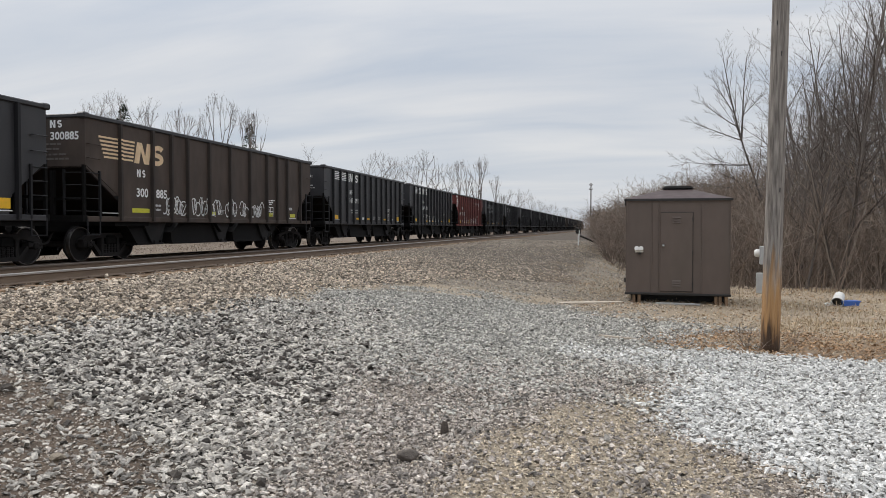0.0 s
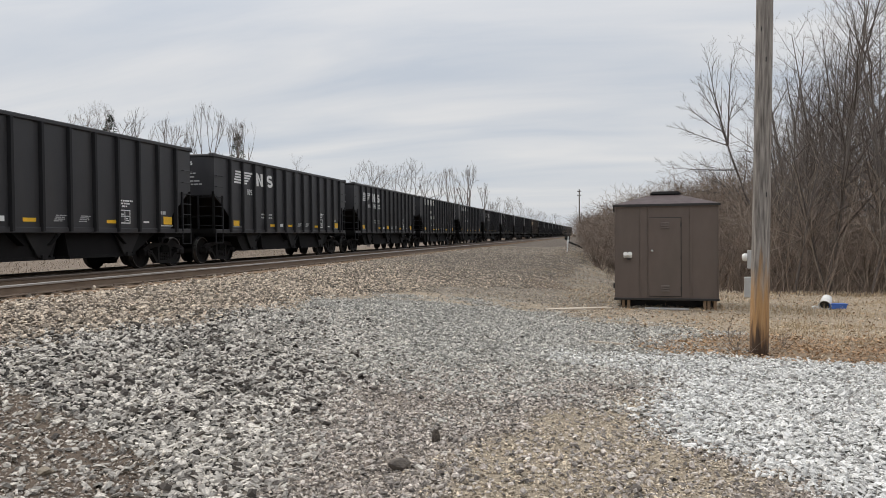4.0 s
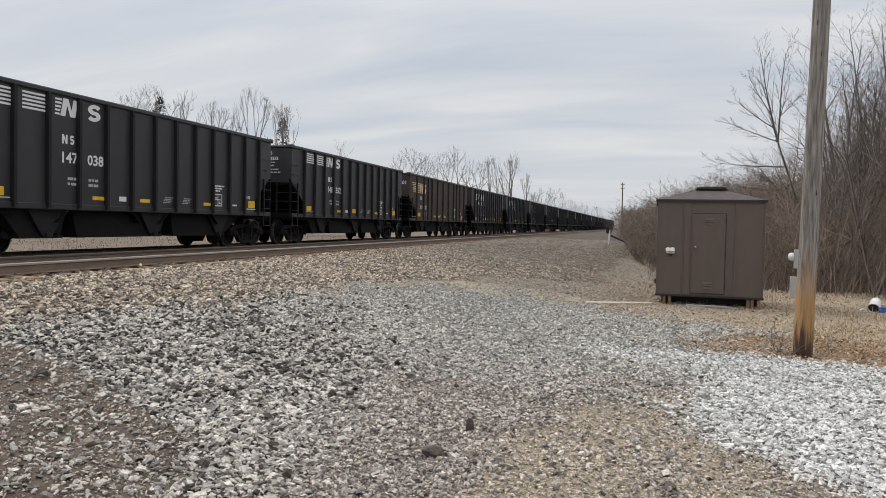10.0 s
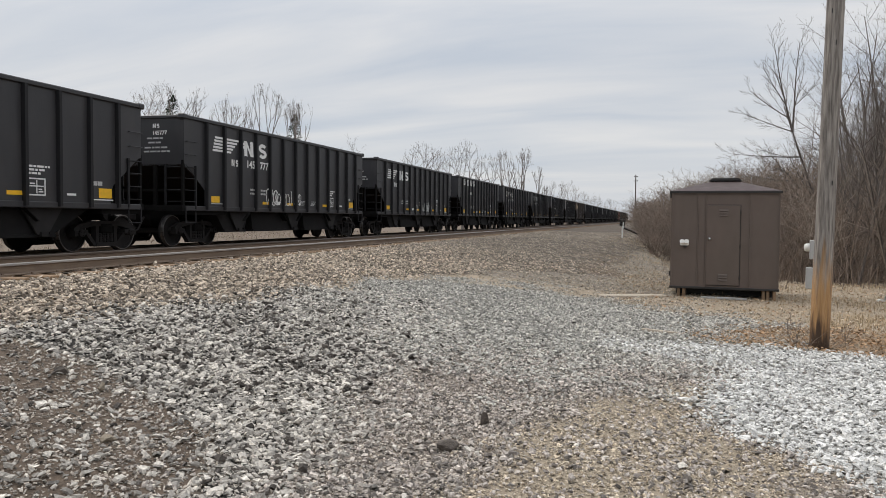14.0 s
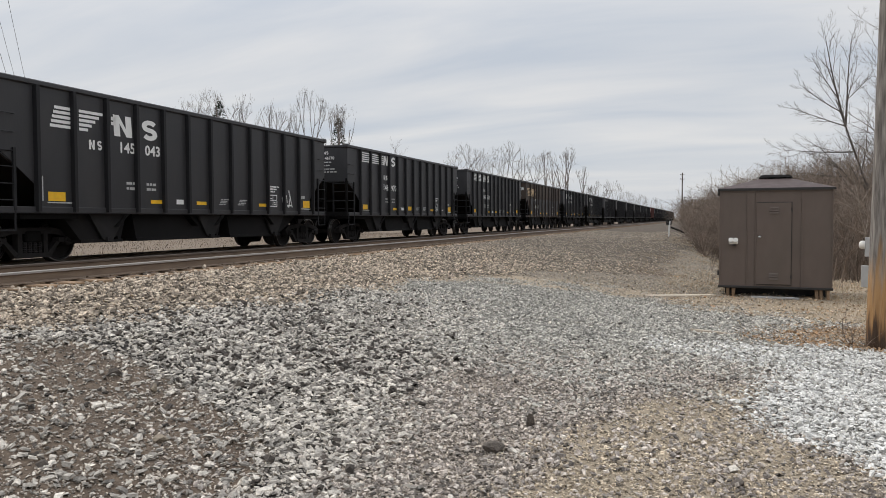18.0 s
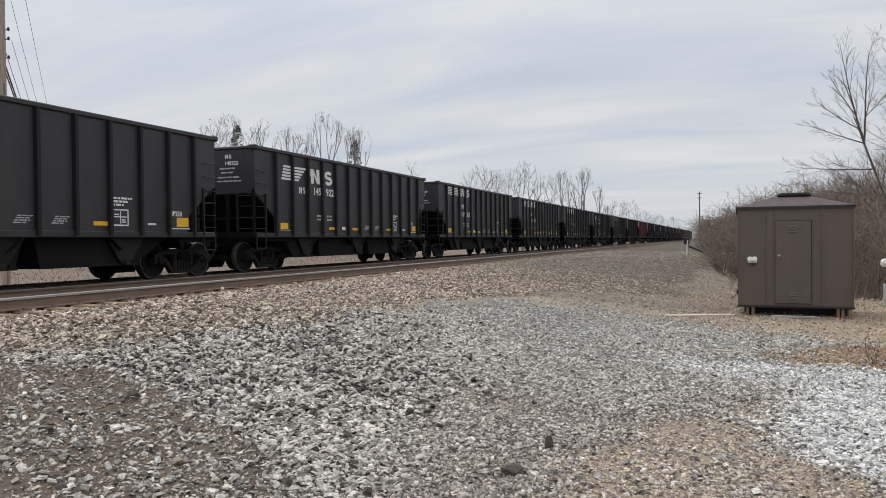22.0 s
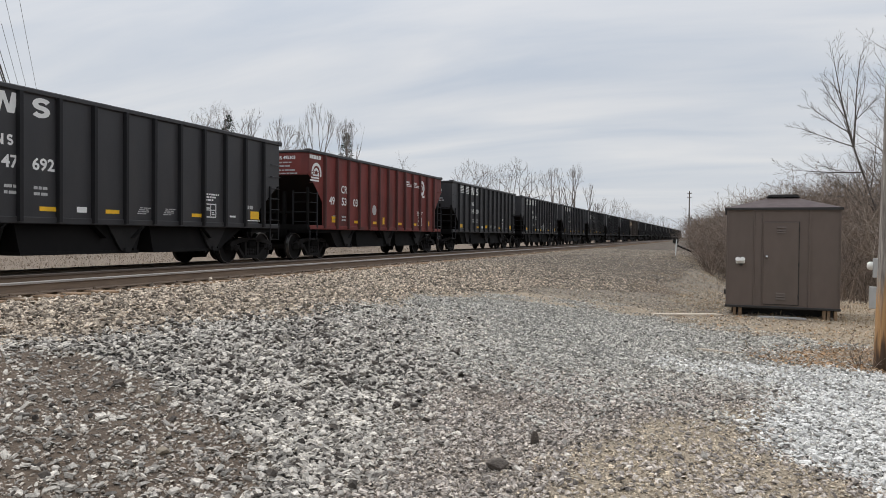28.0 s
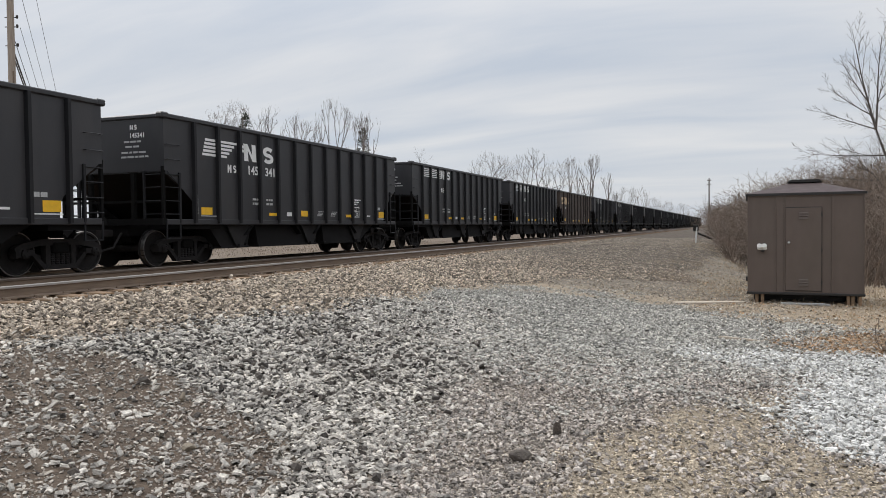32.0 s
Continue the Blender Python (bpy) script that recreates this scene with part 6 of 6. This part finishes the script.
# ---- stones, grass, leaves ----
def stones(name, label, n, area, size, zone, mat, seed, flat=0.47, lift=0.40):
    """Angular stones scattered where a zone weighs enough; one joined object."""
    rs = np.random.RandomState(seed)
    x, y = area(rs, n)
    w = zone(x, y)
    keep = rs.uniform(0, 1, n) < w
    x, y = x[keep], y[keep]
    n = len(x)
    s = np.minimum(size[0] * np.exp(rs.normal(0, size[1], n)), size[0] * 2.0)
    cube = np.array([(-1, -1, -1), (1, -1, -1), (1, 1, -1), (-1, 1, -1), (-1, -1, 1), (1, -1, 1), (1, 1, 1), (-1, 1, 1)], dtype=float)
    cube[4:, :2] *= 0.74
    v = cube[None] * rs.uniform(0.40, 1.12, (n, 8, 3)) * np.stack([rs.uniform(0.85, 1.6, n), rs.uniform(0.55, 1.0, n), flat * rs.uniform(0.6, 1.3, n)], 1)[:, None]
    a, b, c = rs.uniform(0, 6.283, n), rs.normal(0, 0.4, n), rs.normal(0, 0.4, n)
    ca, sa, cb, sb, cc, sc = np.cos(a), np.sin(a), np.cos(b), np.sin(b), np.cos(c), np.sin(c)
    one, zero = np.ones(n), np.zeros(n)
    rz = np.stack([np.stack([ca, -sa, zero], 1), np.stack([sa, ca, zero], 1), np.stack([zero, zero, one], 1)], 1)
    rx = np.stack([np.stack([one, zero, zero], 1), np.stack([zero, cb, -sb], 1), np.stack([zero, sb, cb], 1)], 1)
    ry = np.stack([np.stack([cc, zero, sc], 1), np.stack([zero, one, zero], 1), np.stack([-sc, zero, cc], 1)], 1)
    R = rz @ rx @ ry
    v = np.einsum("nij,nkj->nki", R, v) * (s / 2)[:, None, None]
    v += np.stack([x, y, height(x, y) + s * flat * (lift + rs.uniform(-0.3, 0.95, n))], 1)[:, None]
    quad = np.array([(4, 5, 6, 7), (0, 1, 5, 4), (1, 2, 6, 5), (2, 3, 7, 6), (3, 0, 4, 7)])
    f = (np.arange(n)[:, None, None] * 8 + quad[None]).reshape(-1, 4)
    return tagged(new(name, quick_mesh(name, v.reshape(-1, 3), f, mat)), label, "stones", kind="stuff")


def fan(a0, a1, d0, d1):
    """Places in a fan before the camera's side of the line, denser near."""
    def area(rs, n):
        a = np.radians(rs.uniform(a0, a1, n))
        d = rs.uniform(d0, d1, n)
        return d * np.sin(a), d * np.cos(a)
    return area


def build_stones():
    Zn = zones
    stones("ballast_stones", "tan-grey crushed ballast stones on the track bed", 135000, lambda rs, n: (rs.uniform(-9.0, -1.2, n), 3 + 45 * rs.uniform(0, 1, n) ** 1.5), (0.040, 0.34), lambda x, y: Zn(x, y)["ballast"] * ss(31, 15, y), M_BALLAST, 1)
    stones("ballast_stones", "tan-grey ballast between the ties and tracks", 9000, lambda rs, n: (rs.uniform(-13.2, -8.6, n), 3 + 45 * rs.uniform(0, 1, n) ** 1.4), (0.055, 0.25), lambda x, y: 0.9 + 0 * x, M_BALLAST, 2)
    stones("grey_stones", "coarse grey crushed stone, loosely spread", 185000, fan(-58, 16, 3.6, 15), (0.034, 0.45), lambda x, y: np.clip(Zn(x, y)["grey"] * (0.55 + 0.5 * clump(x, y, 1.1, 2)) * (0.8 + 0.3 * clump(x, y, 4.2, 7)) + 0.035 * Zn(x, y)["dirt"], 0, 1), M_GREYSTONE, 3, 0.36)
    stones("dark_stones", "scattered dark slag stones", 50000, fan(-50, 0, 4.5, 14), (0.040, 0.4), lambda x, y: np.clip(Zn(x, y)["grey"] * (0.03 + 0.25 * clump(x, y, 2.6, 5) ** 4 + 0.45 * np.maximum(ss(1.3, 0.3, np.hypot((x + 3.7) / 2.3, (y - 7.2) / 1.7)), ss(1.2, 0.3, np.hypot((x + 6.2) / 2.2, (y - 9.3) / 1.0))) * clump(x, y, 3.1, 1) ** 2.4), 0, 1), M_DARKSTONE, 4)
    stones("white_gravel", "pale limestone gravel spread near the pole", 66000, fan(-4, 36, 4.2, 13), (0.029, 0.36), lambda x, y: Zn(x, y)["white"] * 0.95, M_WHITESTONE, 5)
    stones("blue_gravel", "fine blue-grey gravel on the access way", 110000, fan(-28, 10, 6.2, 20), (0.026, 0.45), lambda x, y: Zn(x, y)["blue"] * 0.9, M_BLUESTONE, 6)
    stones("pebbles", "small mixed pebbles on bare soil", 150000, fan(-58, 20, 3.6, 10.5), (0.0135, 0.5), lambda x, y: (1 - Zn(x, y)["tan"]) * np.clip(0.3 * Zn(x, y)["dirt"] + 0.08 + 0.85 * ss(-0.7, 0.6, x + 1.3 + 0.17 * y) * ss(10.4, 8.4, y) * (1 - Zn(x, y)["white"]), 0, 1), M_PEBBLE, 7)
    stones("tan_pebbles", "straw-tan pebbles and grit on sandy soil", 60000, fan(-24, 16, 3.6, 9.8), (0.0125, 0.5), lambda x, y: 0.85 * Zn(x, y)["tan"], M_TANPEBBLE, 10)
    stones("loose_stones", "mixed small stones trodden into the brown soil", 72000, fan(-40, 18, 3.6, 11), (0.023, 0.48), lambda x, y: np.clip(0.9 * Zn(x, y)["fine"] + 0.22 * Zn(x, y)["tan"] + 0.16 * Zn(x, y)["dirt"], 0, 1) * (0.3 + 0.7 * clump(x, y, 2.6, 9)), M_MIXSTONE, 9)
    stones("slope_stones", "mixed tan-grey stones on the embankment slope", 90000, lambda rs, n: (rs.uniform(-9, 3.0, n), 13 + 50 * rs.uniform(0, 1, n) ** 1.3), (0.030, 0.5),
           lambda x, y: np.clip(1 - Zn(x, y)["blue"], 0, 1) * ss(3.0, -0.5, x - 0.4 * np.sin(y)) * ss(14.5, 17, y + 0.8 * x) * (0.35 + 0.65 * clump(x, y, 1.7, 4)) * np.maximum(1 - Zn(x, y)["ballast"], ss(14, 29, y)), M_BANKSTONE, 8)


build_stones()


def blades(name, label, n, area, weight, tall, mat, seed, width=0.006, lie=0.6):
    """Dry grass: bent two-segment blades, joined."""
    rs = np.random.RandomState(seed)
    x, y = area(rs, n)
    keep = rs.uniform(0, 1, n) < weight(x, y)
    x, y = x[keep], y[keep]
    n = len(x)
    h = tall * np.exp(rs.normal(0, 0.4, n))
    a = rs.uniform(0, 6.283, n)
    d = np.stack([np.cos(a), np.sin(a)], 1)
    w = np.stack([-np.sin(a), np.cos(a), 0 * a], 1) * (width * rs.uniform(0.6, 1.5, n))[:, None]
    b = np.stack([x, y, height(x, y) - 0.01], 1)
    lean = rs.uniform(0.1, lie, n)
    m = b + np.stack([d[:, 0] * h * lean * 0.4, d[:, 1] * h * lean * 0.4, h * 0.6], 1)
    t = b + np.stack([d[:, 0] * h * lean, d[:, 1] * h * lean, h * (1.0 - 0.45 * lean)], 1)
    v = np.stack([b - w, b + w, m + w * 0.8, m - w * 0.8, t], 1).reshape(-1, 3)
    k = np.arange(n)[:, None] * 5
    f = np.concatenate([k + np.array([[0, 1, 2]]), k + np.array([[0, 2, 3]]), k + np.array([[3, 2, 4]])])
    return tagged(new(name, quick_mesh(name, v, f, mat)), label, "grass", kind="stuff")


def leaves(name, label, n, area, weight, size, mat, seed):
    """Curled fallen leaves, each a folded quad."""
    rs = np.random.RandomState(seed)
    x, y = area(rs, n)
    keep = rs.uniform(0, 1, n) < weight(x, y)
    x, y = x[keep], y[keep]
    n = len(x)
    s = size * rs.uniform(0.6, 1.3, n)
    a = rs.uniform(0, 6.283, n)
    u = np.stack([np.cos(a), np.sin(a), rs.normal(0, 0.3, n)], 1) * s[:, None]
    w = np.stack([-np.sin(a), np.cos(a), rs.normal(0, 0.4, n)], 1) * (s * 0.6)[:, None]
    c = np.stack([x, y, height(x, y) + 0.012 + rs.uniform(0, 0.025, n)], 1)
    up = np.array([0, 0, 1.0]) * (s * 0.35)[:, None]
    v = np.stack([c - u, c - w + up, c + u, c + w + up], 1).reshape(-1, 3)
    k = np.arange(n)[:, None] * 4
    f = np.concatenate([k + np.array([[0, 1, 2]]), k + np.array([[0, 2, 3]])])
    return tagged(new(name, quick_mesh(name, v, f, mat)), label, "leaves", kind="stuff")


def grassy(x, y):
    z = zones(x, y)
    edge = ss(-0.4, 0.6, x - (3.2 - 0.26 * y)) * ss(-1.6, -0.6, x)
    return np.clip(edge * (1 - z["white"]) * (1 - z["ballast"]) * (1 - z["blue"]), 0, 1) * np.where(y > 10.3, 1.0, 0.0)


def build_ground_cover():
    box = lambda x0, x1, y0, y1: (lambda rs, n: (rs.uniform(x0, x1, n), rs.uniform(y0, y1, n)))
    blades("dry_grass", "short tan dead grass round the shed", 40000, box(-1.5, 9, 10.4, 27), lambda x, y: grassy(x, y) * (0.15 + 0.85 * clump(x, y, 1.3, 3) ** 2), 0.045, M_GRASS, 21, 0.005, 1.6)
    blades("dry_grass", "taller straw-coloured grass clumps by the wood", 26000, box(2.6, 11, 11.4, 25), lambda x, y: clump(x, y, 0.9, 6) ** 2, 0.10, M_GRASS, 22, 0.005, 1.3)
    blades("dry_grass", "dead weeds at the foot of the bank", 3500, box(0.2, 3.5, 22, 40), lambda x, y: 0.3 + 0.7 * clump(x, y, 0.8, 1), 0.16, M_BRUSH, 23, 0.004, 1.2)
    blades("field_grass", "tall straw-coloured dry grass beyond the tracks", 60000, box(-75, -18.2, 8, 110), lambda x, y: 0.25 + 0.75 * clump(x, y, 0.35, 4), 0.13, M_FIELD, 24, 0.02, 1.6)
    blades("dry_grass", "sparse dead tufts on the embankment slope", 36000, box(-4.0, 2.2, 18, 50), lambda x, y: clump(x, y, 1.2, 8) ** 2 * ss(-4, 0.5, x), 0.075, M_GRASS, 28, 0.005, 1.4)
    leaves("leaf_litter", "orange-brown fallen leaves round the pole", 24000, box(0.4, 8, 9.3, 14), lambda x, y: np.clip(zones(x, y)["leaf"] * 0.9, 0, 1) * (0.25 + 0.75 * clump(x, y, 2.2, 6)), 0.023, M_LITTER, 25)
    leaves("leaf_litter", "scattered fallen leaves on the dirt", 3500, box(-1, 10, 11, 25), lambda x, y: 0.6 * grassy(x, y), 0.035, M_LITTER, 26)
    stones("pebbles", "small stones scattered on the tan dirt by the shed", 16000, lambda rs, n: (rs.uniform(-2.5, 9, n), rs.uniform(10.5, 27, n)), (0.022, 0.5), lambda x, y: grassy(x, y) * 0.8, M_TANPEBBLE, 27)
    v, f = stems(16, polar(9.0, 10.2, 10.6, 12.4), 0.25, 0.6, 31, 5)
    tagged(new("dead_weeds", quick_mesh("dead_weeds", v, f, M_BRUSH)), "thin dead weed stalks beside the pole", "weeds", kind="stuff")
    v, f = stems(8, polar(11.2, 12.4, 10.8, 12.0), 0.2, 0.45, 32, 5)
    tagged(new("dead_weeds", quick_mesh("dead_weeds", v, f, M_BRUSH)), "thin dead weed stalks beside the pole", "weeds", kind="stuff")


build_ground_cover()


def build_rock(x, y, size, squash, mat, label, seed, turn=0.0, tilt=0.0):
    """One angular rock: a chipped, flattened lump."""
    rnd = random.Random(seed)
    bm = bmesh.new()
    bmesh.ops.create_icosphere(bm, subdivisions=2, radius=1.0)
    cuts = [(Vector((rnd.gauss(0, 1), rnd.gauss(0, 1), rnd.gauss(0, 1))).normalized(), rnd.uniform(0.42, 0.78)) for _ in range(13)]
    for v in bm.verts:
        for n, d in cuts:
            k = v.co.dot(n)
            if k > d:
                v.co -= n * (k - d)
        v.co = Vector((v.co.x * size * squash[0], v.co.y * size * squash[1], v.co.z * size * squash[2]))
    me = bpy.data.meshes.new("rock")
    bm.to_mesh(me)
    bm.free()
    me.materials.append(mat)
    ob = new("rock", me)
    ob.matrix_basis = pose(x, y, float(height(x, y)) + size * squash[2] * 0.45, tilt, 0, turn)
    return tagged(ob, label, "rock", "larger loose rocks")


build_rock(-1.25, 5.74, 0.062, (0.62, 0.7, 1.5), M_DARKSTONE, "dark upright rock standing on the gravel", 1, 20, 15)
build_rock(-1.33, 4.98, 0.075, (1.5, 0.75, 0.75), M_DARKSTONE, "flat dark rock lying on the gravel", 2, 30)
build_rock(0.26, 7.08, 0.055, (1.3, 0.9, 0.4), M_WHITESTONE, "pale flat rock on the tan dirt", 3, 10)
build_rock(-4.35, 5.25, 0.055, (0.7, 0.7, 1.2), M_ROCK, "upright grey rock on bare dirt", 4, 60)
build_rock(-3.55, 4.35, 0.07, (1.2, 0.9, 0.6), M_ROCK, "broad tan rock half sunk in dirt", 5, 15)
build_rock(0.20, 4.75, 0.05, (1.2, 0.9, 0.7), M_DARKSTONE, "small dark rock on tan dirt", 6, 45)
build_rock(-0.15, 13.4, 0.06, (1.2, 0.9, 0.7), M_DARKSTONE, "small dark rock at the gravel's edge", 7, 45)
build_rock(0.65, 6.0, 0.05, (1.4, 1.0, 0.6), M_WHITESTONE, "small pale rock at the gravel's edge", 8, 45)


def build_board(x, y, length, wide, turn, mat, name, label):
    th = thing(name, pose(x, y, float(height(x, y)) + 0.02, 0, 0, turn), label, "board")
    part("plank", Geo().box(-length / 2, length / 2, -wide / 2, wide / 2, -0.02, 0.03, 0.008), mat, th)
    part("split_end", Geo().box(length / 2, length / 2 + 0.1, -wide / 4, wide / 3, -0.02, 0.022, 0.006), mat, th)


build_board(-0.55, 18.6, 1.5, 0.26, 22, M_POLEPALE, "weathered_board", "pale weathered board lying in dry grass")
build_board(0.05, 11.6, 0.55, 0.03, -28, M_POLEPALE, "stick", "pale stick lying on the gravel")
build_board(1.45, 18.75, 0.9, 0.05, -4, M_GREYBOX, "pipe_length", "pale pipe lying under the shed")


# ---- what moves ----
def motions():
    for n, car in CARS:
        straight = car_place(n, 0).translation.y <= BEND
        walk(car, [(t, car_place(n, t)) for t in ((0, 32) if straight else range(0, 33, 2))])
    # wheelsets turn as they roll: one turn keyed for the leading and one for the trailing axle, shared by all
    turning = {}
    for n, car in CARS:
        for tr in [c for c in car.children if c.name.startswith("truck")]:
            for w in [c for c in tr.children if c.name.startswith("wheelset")]:
                y = w.matrix_basis.translation.y
                key = y > 0
                if key not in turning:
                    step = math.degrees(SPEED / FPS / 0.457)
                    walk(w, [(i / FPS, pose(0, y, 0.457, step * i % 360)) for i in range(32 * FPS + 1)])
                    turning[key] = (w.animation_data.action, w.animation_data.action_slot)
                else:
                    w.rotation_mode = "QUATERNION"
                    w.animation_data_create()
                    w.animation_data.action, w.animation_data.action_slot = turning[key]


motions()
